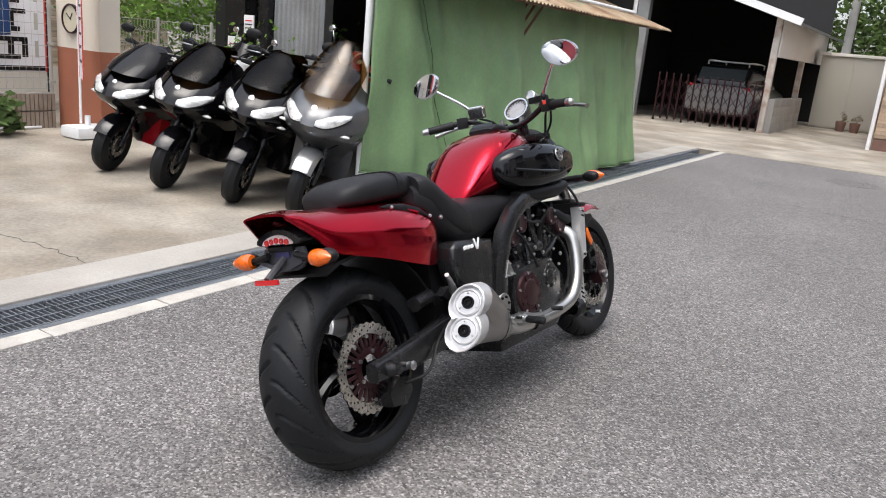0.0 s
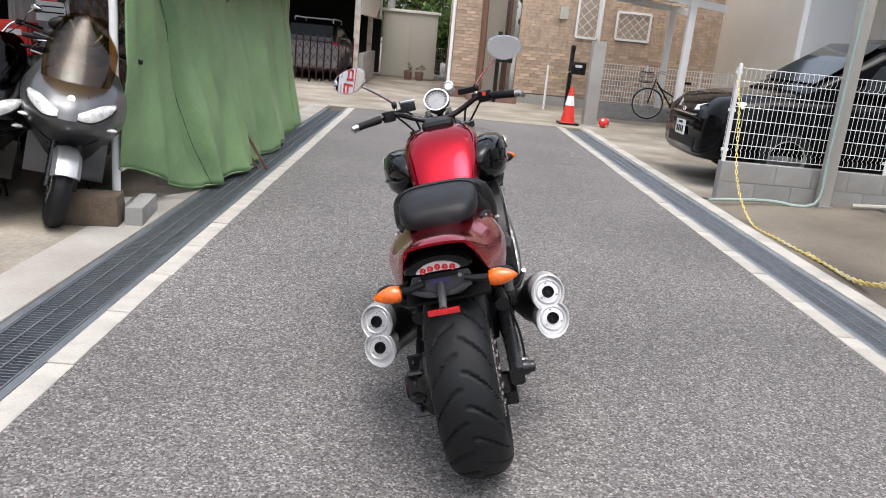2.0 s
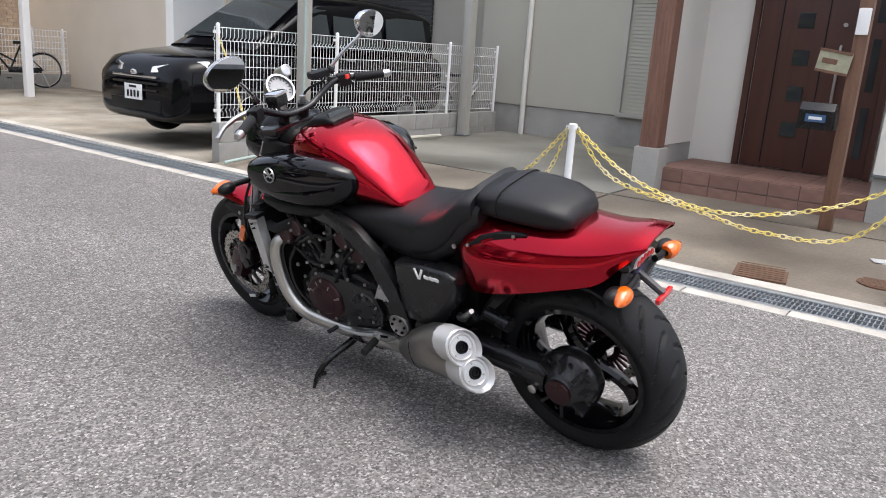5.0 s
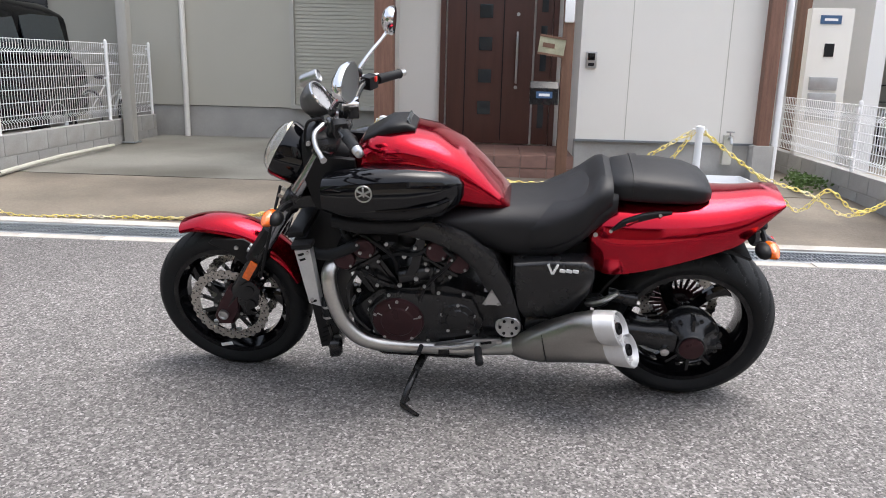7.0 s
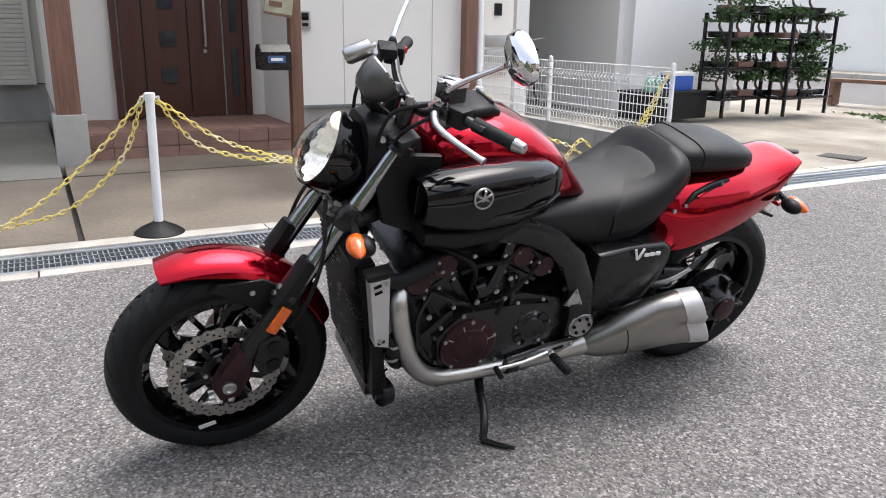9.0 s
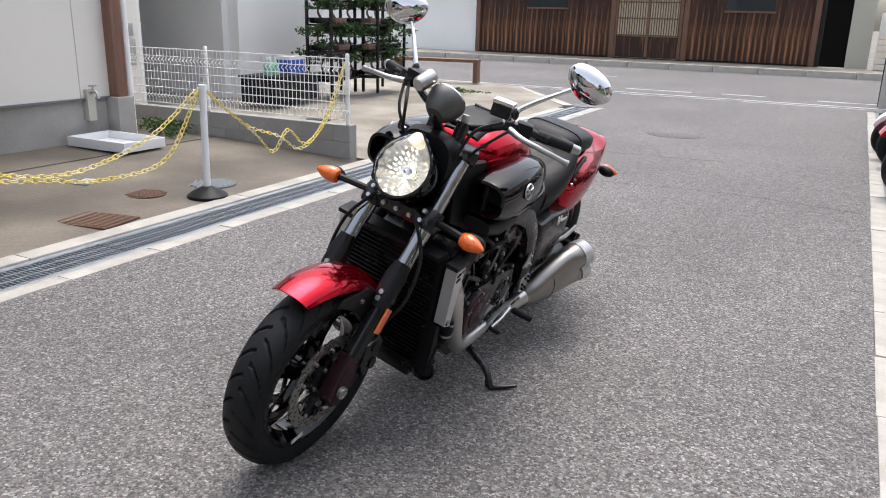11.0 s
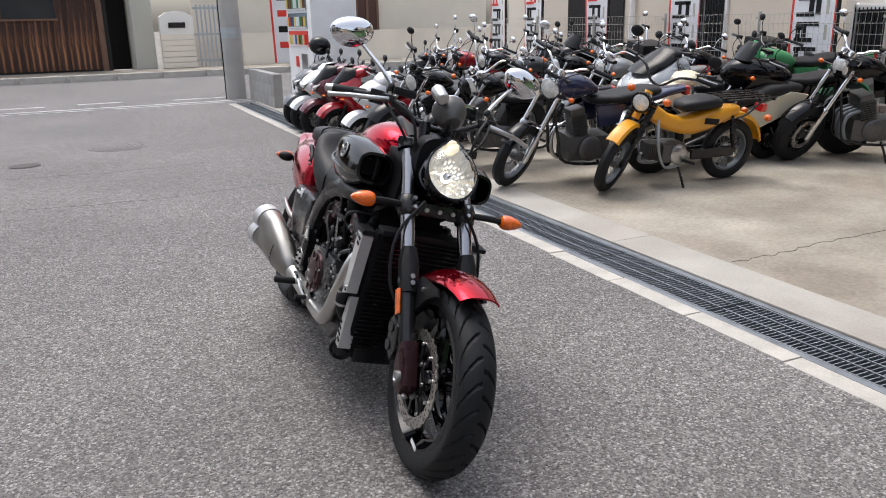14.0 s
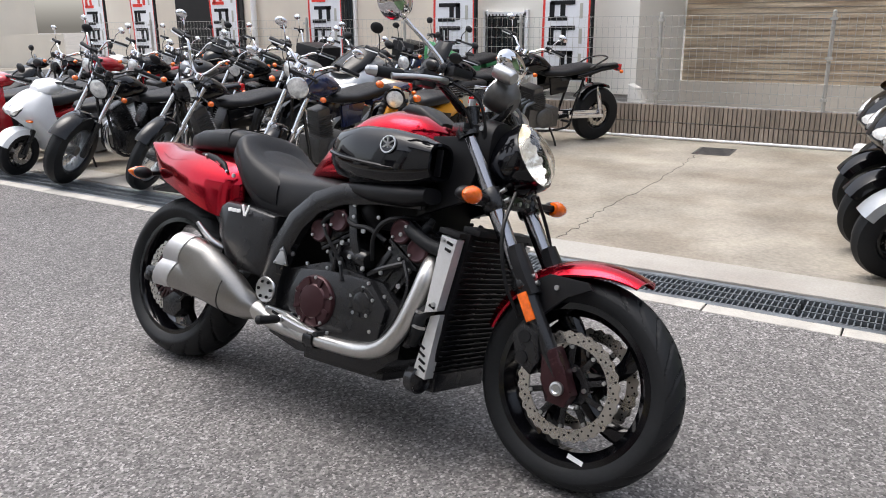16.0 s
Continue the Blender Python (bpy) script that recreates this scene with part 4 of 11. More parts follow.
def shed():
    ob = thing("shed", "lean-to shed frame of white pipe under a rusty sheet roof", "shed")
    for x, y in ((-2.26, 1.98), (-2.26, 7.6), (-4.6, 7.6)):
        part("pole", cyl(bmesh.new(), (x, y, 0.0), (x, y, 2.4), 0.028, seg=12), WHITE_PAINT, ob, "white painted steel pipe")
    part("rail", tube(bmesh.new(), [(-2.24, 1.98, 0.33), (-2.24, 4.0, 0.31), (-2.24, 7.5, 0.32)], 0.024, seg=10, steps=2), WHITE_PAINT, ob)
    part("rail", tube(bmesh.new(), [(-2.26, 1.98, 1.98), (-2.26, 7.6, 1.98)], 0.024, seg=10, steps=1), WHITE_PAINT, ob)
    # corrugated roof sheets, the eaves ragged
    rnd = random.Random(2)
    for k in range(6):
        y0 = 2.3 + 0.92 * k
        bm = bmesh.new()
        over, dz = rnd.uniform(-0.05, 0.04), rnd.uniform(-0.008, 0.008)
        prof = [(y0 + 0.94 * i / 48, 0.012 * math.sin(2 * math.pi * i / 4.0)) for i in range(49)]
        rings = []
        for x, z in ((-1.80 - over, 1.80), (-2.9, 2.17), (-4.3, 2.63)):
            rings.append([(x, y, z + h + dz) for y, h in prof] + [(x, y, z + h + dz - 0.004) for y, h in prof[::-1]])
        part("roof_sheet", loft(bm, rings), RUST_SHEET, ob, "rusty weathered roof sheet", 60)
    for k in range(5):
        part("batten", boxed((-1.95 - 0.55 * k, 5.0, 1.81 + 0.18 * k), (0.05, 5.6, 0.045), bevel=0.006), WOOD_DARK, ob, "weathered roof batten")


shed()
for x, y, s, lab in ((-2.30, 1.72, (0.34, 0.22, 0.20), "worn grey timber block on the ground"), (-2.08, 1.95, (0.12, 0.5, 0.12), "pale concrete block at the shed foot"), (-2.28, 2.0, (0.2, 0.2, 0.1), "grey base stone under the shed pole"), (-2.28, 3.1, (0.16, 0.16, 0.3), "grey stone stump under the shed rail")):
    ob = tagged(link("block", boxed((0, 0, s[2] / 2), s, bevel=0.015, taper=0.94), BARK if "timber" in lab else BLOCK, smooth=40), lab, "block")
    ob.matrix_basis = pose(x, y, 0.010, 0, 0, 8)


def corrugated(name, x0, x1, y, z0, z1, label, pitch=0.076, material=CORRUGATED):
    bm, n = bmesh.new(), int(abs(x1 - x0) / pitch * 6)
    row = [(x0 + (x1 - x0) * i / n, 0.010 * math.sin(2 * math.pi * i / 6)) for i in range(n + 1)]
    loft(bm, [[(x, y + h, z) for x, h in row] + [(x, y + h + 0.03, z) for x, h in row[::-1]] for z in (z0, z1)])
    return setting(name, bm, material, label, "wall", 60)


corrugated("wall_shop_sheet", -5.55, -4.75, 4.3, 0.0, 3.4, "grey corrugated steel wall of the shop")
corrugated("wall_shop_sheet_b", -4.15, -2.6, 4.3, 0.0, 3.4, "grey corrugated steel wall behind the scooters")
# workshop inside: walls and ceiling hold the indoor shade in their near-black colour
wall("wall_shop_inner", -6.6, -2.4, 7.9, 8.1, 0.0, 3.4, DARK, "workshop inside wall, indoor shade painted near-black")
wall("wall_shop_inner_side", -6.7, -6.5, 4.4, 8.1, 0.0, 3.4, DARK, "workshop side wall, indoor shade painted near-black")
wall("wall_shop_post", -5.72, -5.56, 4.2, 4.4, 0.0, 3.4, BLACK_METAL, "black steel door post of the shop")
wall("wall_shop_post_b", -6.3, -5.95, 4.2, 4.4, 0.0, 3.4, BLACK_METAL, "black steel panel beside the shop door")
wall("wall_shop_post_c", -4.75, -4.68, 4.22, 4.36, 0.0, 3.4, STEEL, "light steel door frame of the shop")
wall("wall_shop_lintel", -6.6, -2.4, 4.25, 4.4, 2.9, 3.6, BEIGE_WALL, "beige beam over the shop front")
setting("roof_shop", boxed((-4.5, 6.2, 3.65), (4.6, 4.2, 0.12)), CORRUGATED, "grey sheet roof of the shop", "roof")
setting("ceiling_shop", boxed((-4.5, 6.2, 3.55), (4.2, 3.8, 0.05)), DARK, "workshop ceiling, indoor shade painted near-black", "ceiling")
# lattice and red box at the shed's back
ob = thing("lattice_panel", "brown timber lattice panel behind the scooters", "lattice", pose(-2.95, 4.22, 0.0))
for k in range(14):
    for sg in (-1, 1):
        part("lath", boxed((-0.6 + 0.09 * k, 0.012 * sg, 1.1), (0.025, 0.012, 2.6), rot=(0, 32 * sg, 0)), WOOD_DARK, ob)
ob = thing("fire_box", "bright red steel box on the shop wall", "box", pose(-4.02, 4.22, 0.88))
part("case", boxed((0, 0, 0.15), (0.30, 0.16, 0.30), bevel=0.02), RED_PLASTIC, ob)
part("door", boxed((0, -0.085, 0.15), (0.25, 0.012, 0.25), bevel=0.006), RED_PLASTIC, ob)
part("label", boxed((0, -0.094, 0.2), (0.14, 0.004, 0.05)), WHITE_PAINT, ob, "white label with a plain bar")
for x, z, w, hh, lab in ((-3.68, 1.2, 0.30, 0.26, "white notice sheet on the shop wall"), (-5.85, 1.25, 0.16, 0.22, "white notice sheet on the black panel"), (-6.1, 0.9, 0.22, 0.30, "white switch box on the black panel")):
    ob = thing("notice_sheet", lab, "notice", pose(x, 4.18, z))
    part("sheet", boxed((0, 0, hh / 2), (w, 0.02, hh), bevel=0.003), WHITE_PAINT, ob)
    for k in range(3):
        part("print_line", boxed((0, -0.012, hh * (0.3 + 0.2 * k)), (w * 0.7, 0.002, 0.012)), RED_PLASTIC if k == 2 else BLACK_PLASTIC, ob)
# orange pier, low wall, fence and shrub at the yard's corner
wall("wall_pier", -7.15, -6.35, 2.5, 2.75, 0.0, 0.92, ORANGE_WALL, "brick red painted wall pier")
wall("wall_pier_top", -7.15, -6.35, 2.5, 2.75, 0.92, 3.0, BEIGE_WALL, "beige wall above the red pier")
ob = thing("wall_clock", "round white wall clock with dark rim", "clock", pose(-6.80, 2.47, 1.24))
part("rim", lathe(bmesh.new(), [(0, 0.16), (0.03, 0.16), (0.035, 0.145), (0.02, 0.14)], axis=(0, -1, 0), seg=30), BROWN_METAL, ob)
part("face", lathe(bmesh.new(), [(0.018, 0.145), (0.02, 0.001)], axis=(0, -1, 0), seg=30), IVORY, ob)
part("hour_pointer", boxed((0.02, -0.024, 0.03), (0.012, 0.004, 0.08), rot=(0, 30, 0)), BLACK_PLASTIC, ob)
part("minute_pointer", boxed((-0.03, -0.024, 0.02), (0.010, 0.004, 0.11), rot=(0, -50, 0)), BLACK_PLASTIC, ob)


def slat_wall(name, y0, y1, x, h, label):
    """A low wall of brown ribbed blocks, each rib course a block of its own."""
    core = setting(name, boxed((x - 0.06, (y0 + y1) / 2, h / 2), (0.10, y1 - y0, h)), MORTAR, label, "wall")
    me = None
    n = int((y1 - y0) / 0.2)
    for c in range(2):
        for i in range(n):
            if me is None:
                bm = bmesh.new()
                for r in range(4):
                    box(bm, (0, -0.075 + 0.05 * r, 0), (0.05, 0.040, h / 2 - 0.012), bevel=0.004)
                o = link("ribbed_block", bm, mat("ribbed_brown_block", (0.25, 0.205, 0.165), 0.85, var=0.2, scale=5, piece=0.15), core)
                me = o.data
            else:
                o = new("ribbed_block", me)
                o.parent = core
            o.location = (x, y0 + 0.1 + 0.2 * i, h / 4 + c * h / 2)


slat_wall("wall_yard_low", -12.0, 2.4, -7.08, 0.40, "low wall of brown ribbed blocks round the yard")
ob = thing("hose", "thin white hose lying along the foot of the low wall", "hose")
part("tube", tube(bmesh.new(), [(-7.02, -9.0, 0.028), (-7.03, -4.0, 0.026), (-7.00, -1.0, 0.028), (-7.03, 2.2, 0.026)], 0.015, seg=8), WHITE_PLASTIC, ob)
mesh_fence("mesh_fence", (-7.13, 2.4), (-7.13, -12.0), 0.40, 1.0, tuple(1.8 * k for k in range(9)), "beige welded-wire fence on the low yard wall", BEIGE_ALU, 0.075, 9, wire=0.0022)
mesh_fence("mesh_fence", (-8.2, 3.9), (-6.2, 3.9), 0.1, 1.2, (0, 1.0, 2.0), "pale green welded-wire fence before the shrub", BEIGE_ALU, 0.06, 9)
leaves("shrub", "bright green clipped shrub behind the fence", (-7.6, 4.7, 0.85), (2.4, 1.1, 1.0), 5200, 0.055, mat("bright_leaf", (0.13, 0.24, 0.035), 0.55, var=0.5, scale=9, fine=40), 8, "shrub")
ob = thing("cloth", "dark blue work cloth hung over the fence", "cloth")
bm = bmesh.new()
rows = [[(-7.105 + 0.02 * math.sin(9 * y) + (0.02 if z < 1.3 else 0), y, z + 0.02 * math.sin(7 * y)) for y in [1.55 + 0.4 * i / 14 for i in range(15)]] for z in (1.0, 1.1, 1.25, 1.38, 1.42)]
loft(bm, [r + [(x - 0.012, y, z) for x, y, z in r[::-1]] for r in rows])
part("sheet", bm, mat("blue_cloth", (0.02, 0.055, 0.16), 0.9, var=0.2, scale=14, bump=0.2), ob)

# white and beige buildings beyond the fence
wall("wall_west_beige", -8.6, -8.4, -13.5, -3.9, 0.0, 5.0, BEIGE_WALL, "beige plaster building behind the yard")
wall("wall_west_white", -7.8, -7.6, -3.9, -1.62, 0.45, 5.0, CREAM_WALL, "cream white building behind the yard fence")
wall("wall_west_white_foot", -7.78, -7.62, -3.9, -1.62, 0.0, 0.44, PLINTH, "grey foot of the cream building")
wall("wall_west_white_side", -9.6, -7.8, -1.82, -1.62, 0.0, 5.0, CREAM_WALL, "cream side wall of the building")
wall("wall_west_white_back", -9.6, -7.8, -3.9, -3.7, 0.0, 5.0, SIDING, "cream return wall of the building")
wall("wall_west_tiles", -9.9, -9.7, -1.62, 6.0, 0.5, 5.0, TILE_WALL, "tan striped stone tile wall")
wall("wall_west_tiles_foot", -9.88, -9.6, -1.62, 6.0, 0.0, 0.5, BEIGE_WALL, "beige ledge below the tile wall")
for k in range(40):
    setting("trim_course", boxed((-9.695, 2.19, 0.55 + 0.074 * k), (0.012, 7.6, 0.006)), MORTAR, "fine joint of the tile wall", "trim")
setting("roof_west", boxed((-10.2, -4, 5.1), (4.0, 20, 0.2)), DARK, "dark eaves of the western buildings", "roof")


def grille_window(x, y, z, w, h, n, label):
    ob = thing("window_2", label, "window", pose(x, y, z), kind="structure")
    part("window_frame", box(box(box(box(bmesh.new(), (0, -w / 2, 0), (0.06, 0.05, h + 0.1)), (0, w / 2, 0), (0.06, 0.05, h + 0.1)), (0, 0, h / 2), (0.06, w, 0.05)), (0, 0, -h / 2), (0.08, w + 0.1, 0.05)), WHITE_PAINT, ob)
    part("pane", boxed((-0.02, 0, 0), (0.02, w, h)), WINDOW, ob)
    for k in range(n):
        part("bar", boxed((0.04, -w / 2 + w * (k + 0.5) / n, 0), (0.012, 0.012, h)), BLACK_METAL, ob)


grille_window(-7.58, -3.75 + 0.3, 1.05, 0.62, 0.8, 12, "barred window in the cream wall")
grille_window(-8.38, -6.9, 1.5, 0.5, 1.6, 9, "narrow louvred window in the beige wall")
# flat near-black sheet on the wall face paints the shade of a recess
wall("wall_west_recess", -8.39, -8.36, -11.0, -9.2, 0.0, 2.6, DARK, "flat near-black sheet painting a doorway's shade on the beige wall")
ob = thing("pipe_stack", "white downpipe on the beige wall", "pipe", pose(-8.33, -8.9, 0))
part("tube", cyl(bmesh.new(), (0, 0, 0), (0, 0, 4.5), 0.05, seg=14), WHITE_PAINT, ob)
ob = thing("gas_cabinet", "cream corner cabinet with a slanting side by the wall", "cabinet", pose(-7.55, -1.62, 0.0))
part("body", prism(bmesh.new(), [(0.0, 0.0), (0.34, 0.0), (0.10, 0.55), (0.0, 0.60)], 0.0, 0.22, 0, bevel=0.01), SIDING, ob)


def flag(y, seed, h=2.5, tilt=0):
    """A tall banner on a pole: white cloth, red edge, strokes of red and black that cannot be read."""
    ob = thing("banner", "tall white advertising banner with red edge on a dark pole", "banner", pose(-7.22, y, 0.0, 0, tilt, 0) @ Matrix.Diagonal((1, 1.3, 1, 1)), "banners along the fence")
    rnd = random.Random(seed)
    part("pole", cyl(bmesh.new(), (0, 0.26, 0), (0, 0.26, h + 0.25), 0.022, seg=10), BLACK_METAL, ob, "dark pole")
    bend = lambda yy, zz: 0.03 * math.sin(3 * zz + seed) * (0.25 - yy)  # noqa: E731
    bm = bmesh.new()
    loft(bm, [[(bend(yy, z) + dx, yy, z) for yy, dx in ((0.25, 0), (0.0, 0), (-0.25, 0), (-0.25, -0.004), (0.0, -0.004), (0.25, -0.004))] for z in (0.62 + (h - 0.62) * k / 12 for k in range(13))])
    part("cloth", bm, mat("banner_cloth", (0.78, 0.78, 0.80), 0.8, var=0.05, scale=5) if "banner_cloth" not in MATS else MATS["banner_cloth"], ob, "white cloth", 60)
    for yy in (0.235, -0.235):
        bm = bmesh.new()
        loft(bm, [[(bend(yy, z) + dx, yy + e, z) for e, dx in ((0.012, 0.003), (-0.012, 0.003), (-0.012, -0.007), (0.012, -0.007))] for z in (0.62 + (h - 0.62) * k / 12 for k in range(13))])
        part("red_edge", bm, RED_PLASTIC, ob)
    part("hem", boxed((0, 0, 0.66), (0.014, 0.44, 0.05)), BLACK_PLASTIC, ob, "black hem band")
    z, k = 0.85, 0
    while z < h - 0.1:
        m = RED_PLASTIC if k >= 3 else BLACK_PLASTIC
        for dy, dz, sy, sz in ((rnd.uniform(-0.02, 0.02), 0.12, 0.25, 0.05), (0.10 * rnd.choice((-1, 1)), 0.03, 0.05, 0.20), (-0.04, -0.07, 0.20, 0.05), (rnd.uniform(-0.04, 0.04), 0.03, 0.05, 0.14)):
            part("stroke", boxed((bend(-0.05, z) , -0.05 + dy, z + dz), (0.012, sy, sz)), m, ob)
        part("small_print", boxed((bend(0.14, z), 0.15, z + 0.02), (0.010, 0.03, 0.18)), GREY_AND_SHADED_SIDING, ob)
        z += 0.30
        k += 1


for i, y in enumerate((-11.9, -10.5, -8.45, -6.3, -4.05, -2.42)):
    flag(y, i)
flag(2.1, 9, 2.3)


def flag_base(x, y):
    ob = thing("banner_stand", "white plastic water-filled stand for a banner", "stand", pose(x, y, 0.009))
    part("tank", boxed((0, 0, 0.07), (0.34, 0.44, 0.13), bevel=0.05), WHITE_PLASTIC, ob)
    part("socket", cyl(bmesh.new(), (0, 0, 0.12), (0, 0, 0.24), 0.03, seg=12), WHITE_PLASTIC, ob)


ob = thing("banner", "white banner with red edge on a pole by the red wall", "banner", pose(-6.15, 2.15, 0.0, 0, 0, 62))
part("pole", cyl(bmesh.new(), (0, 0.27, 0.15), (0, 0.27, 2.6), 0.014, seg=10), WHITE_PAINT, ob)
part("cloth", boxed((0, 0.04, 1.55), (0.006, 0.42, 1.8)), MATS["banner_cloth"], ob)
for yy in (0.235, -0.155):
    part("red_edge", boxed((0, yy, 1.55), (0.010, 0.03, 1.8)), RED_PLASTIC, ob)
for k in range(5):
    for dy, dz, sy, sz in ((0, 0.08, 0.20, 0.03), (0.08, 0, 0.03, 0.16), (-0.05, -0.07, 0.16, 0.03)):
        part("stroke", boxed((0.0, 0.04 + dy, 0.9 + 0.28 * k + dz), (0.012, sy, sz)), RED_PLASTIC if k > 2 else BLACK_PLASTIC, ob)
flag_base(-6.27, 2.28)
flag_base(-6.6, 1.2)


def vending():
    ob = thing("vending_machine", "tall white drinks vending machine at the yard's edge", "vending machine", pose(-2.66, -9.46, 0.013, 0, 0, 3))
    part("body", boxed((0, 0, 0.95), (0.74, 1.18, 1.86), bevel=0.02), WHITE_PAINT, ob)
    part("foot", boxed((0, 0, 0.02), (0.7, 1.1, 0.06)), BLACK_METAL, ob)
    cols = [RED_PLASTIC, WHITE_PLASTIC, mat("can_blue", (0.04, 0.12, 0.35), 0.35), mat("can_brown", (0.16, 0.07, 0.03), 0.35), YELLOW, LIME_GREEN]
    rnd = random.Random(3)
    pane = mat("display_glass", (0.22, 0.27, 0.31), 0.1, var=0.15, coat=0.8)
    for r in range(3):
        z = 1.06 + 0.27 * r
        win = part("display_window", boxed((0.368, -0.04, z + 0.09), (0.03, 0.92, 0.235), bevel=0.005), pane if r else MATS["red_plastic"], ob, "glazed drinks display" if r else "red lit drinks display")
        for c in range(10):
            part("can", cyl(bmesh.new(), (0.388, -0.45 + 0.09 * c, z + 0.01), (0.388, -0.45 + 0.09 * c, z + 0.15), 0.026, seg=10), rnd.choice(cols), win)
        part("price_strip", boxed((0.386, -0.04, z - 0.01), (0.012, 0.90, 0.03)), WHITE_PLASTIC, win)
    part("coin_panel", boxed((0.372, 0.20, 0.80), (0.02, 0.26, 0.26), bevel=0.006), ALLOY, ob)
    part("red_mark", boxed((0.374, -0.16, 0.80), (0.01, 0.14, 0.16), bevel=0.004), RED_PLASTIC, ob, "plain red mark")
    part("slot", boxed((0.374, 0.05, 0.42), (0.02, 0.62, 0.20), bevel=0.01), BLACK_PLASTIC, ob, "dark delivery flap")
    part("lock", boxed((0.374, -0.44, 0.40), (0.02, 0.05, 0.12), bevel=0.006), BLACK_METAL, ob)


vending()
block_wall("wall_pole_low", (-2.12, -12.4), (-2.12, -10.4), 0.0, 0.58, 0.15, "low grey block wall beside the utility pole", 3)


def utility_pole(x, y, r, h, label):
    ob = thing("utility_pole", label, "utility pole", pose(x, y, 0.0))
    part("shaft", cyl(bmesh.new(), (0, 0, -0.1), (0, 0, h), r, r * 0.72, seg=24), PLINTH, ob)
    part("band", lathe(bmesh.new(), [(1.15, r + 0.004), (1.35, r + 0.003)], axis=(0, 0, 1), seg=24), STEEL, ob)
    part("cable", tube(bmesh.new(), [(r, -0.05, 0.0), (r + 0.005, -0.05, 2.5), (r, -0.05, 5)], 0.012, seg=6, steps=2), BLACK_PLASTIC, ob)


utility_pole(-1.85, -12.75, 0.19, 9, "grey concrete utility pole at the street corner")

leaves("potted_palm", "small green leafy plant by the low yard wall", (-6.68, 1.42, 0.01), (0.42, 0.42, 0.62), 500, 0.09, GREEN, 91, "plant")


# ---- north end: brick house, sheds, vehicles ----
FACE_BRICK = mat("tan_face_brick", (0.50, 0.375, 0.275), 0.8, var=0.2, scale=6, fine=60, piece=0.28, bump=0.15)


def brick_front(name, x0, x1, y, z0, z1, label, holes=(), material=FACE_BRICK, bw=0.235, bh=0.078):
    """A face of long thin bricks on a mortar wall, leaving openings."""
    core = setting(name, boxed(((x0 + x1) / 2, y + 0.11, (z0 + z1) / 2), (x1 - x0, 0.2, z1 - z0)), mat("dark_mortar", (0.40, 0.32, 0.25), 0.95) if "dark_mortar" not in MATS else MATS["dark_mortar"], label, "wall")
    me, count = None, 0
    rest = bmesh.new()
    r = 0
    z = z0 + 0.01
    while z + bh < z1:
        x = x0 - (bw / 2 if r % 2 else 0)
        while x < x1 - 0.02:
            lo, hi = max(x, x0), min(x + bw, x1)
            cx, cz = (lo + hi) / 2, z + bh / 2
            if hi - lo > 0.04 and not any(a - 0.02 < cx < b + 0.02 and c - 0.02 < cz < d + 0.02 for a, b, c, d in holes):
                whole = hi - lo > bw - 0.005
                if whole and count < 290 and z < 2.2:
                    if me is None:
                        o = link("brick", boxed((0, 0, 0), (bw - 0.01, 0.03, bh - 0.01), bevel=0.004), material, core)
                        me = o.data
                    else:
                        o = new("brick", me)
                        o.parent = core
                    o.location = (cx, y, cz)
                    count += 1
                else:
                    box(rest, (cx, y, cz), (hi - lo - 0.01, 0.03, bh - 0.01))
            x += bw
        z += bh
        r += 1
    o = link("brickwork", rest, mat("tan_face_brick_rest", (0.50, 0.375, 0.275), 0.8, var=0.35, scale=5, fine=30) if "tan_face_brick_rest" not in MATS else MATS["tan_face_brick_rest"], core)
    tagged(o, kind="stuff")
    return core


BY = 16.0
wins = ((3.2, 3.7, 1.68, 2.9), (4.15, 4.95, 1.72, 2.35))
brick_front("wall_brick_house", 1.85, 6.9, BY, 0.25, 5.2, "tan brick face of the house at the lane's end", wins)
wall("wall_brick_foot", 1.85, 6.9, BY - 0.02, BY + 0.2, 0.0, 0.24, PLINTH, "grey foot of the brick house")
brick_front("wall_brick_pier", 0.30, 1.05, BY, 0.25, 5.2, "tan brick pier beside the entrance")
wall("wall_brick_pier_foot", 0.30, 1.05, BY - 0.02, BY + 0.2, 0.0, 0.24, BRICK_TILE, "brown foot of the brick pier")
wall("wall_brick_recess", 1.05, 1.85, BY + 1.2, BY + 1.3, 0.0, 5.2, BEIGE_WALL, "pale wall inside the entrance")
wall("wall_brick_west", 0.30, 0.42, BY + 0.2, BY + 8, 0.0, 5.2, FACE_BRICK, "side wall of the brick house")
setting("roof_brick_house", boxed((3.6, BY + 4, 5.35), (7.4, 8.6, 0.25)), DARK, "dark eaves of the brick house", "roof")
ob = thing("door_2", "reddish brown front door inside the brick entrance", "door", pose(1.62, BY + 0.25, 0.2), kind="structure")
part("leaf", boxed((0, 0.35, 1.1), (0.06, 0.9, 2.2), bevel=0.006), DOOR_BROWN, ob)
part("door_handle", cyl(bmesh.new(), (-0.06, 0.1, 0.9), (-0.06, 0.1, 1.3), 0.014, seg=8), ALLOY, ob)
setting("step_brick_house", boxed((1.3, BY - 0.2, 0.08), (1.2, 0.8, 0.16), bevel=0.01), BRICK_TILE, "brown tiled entrance step", "step")
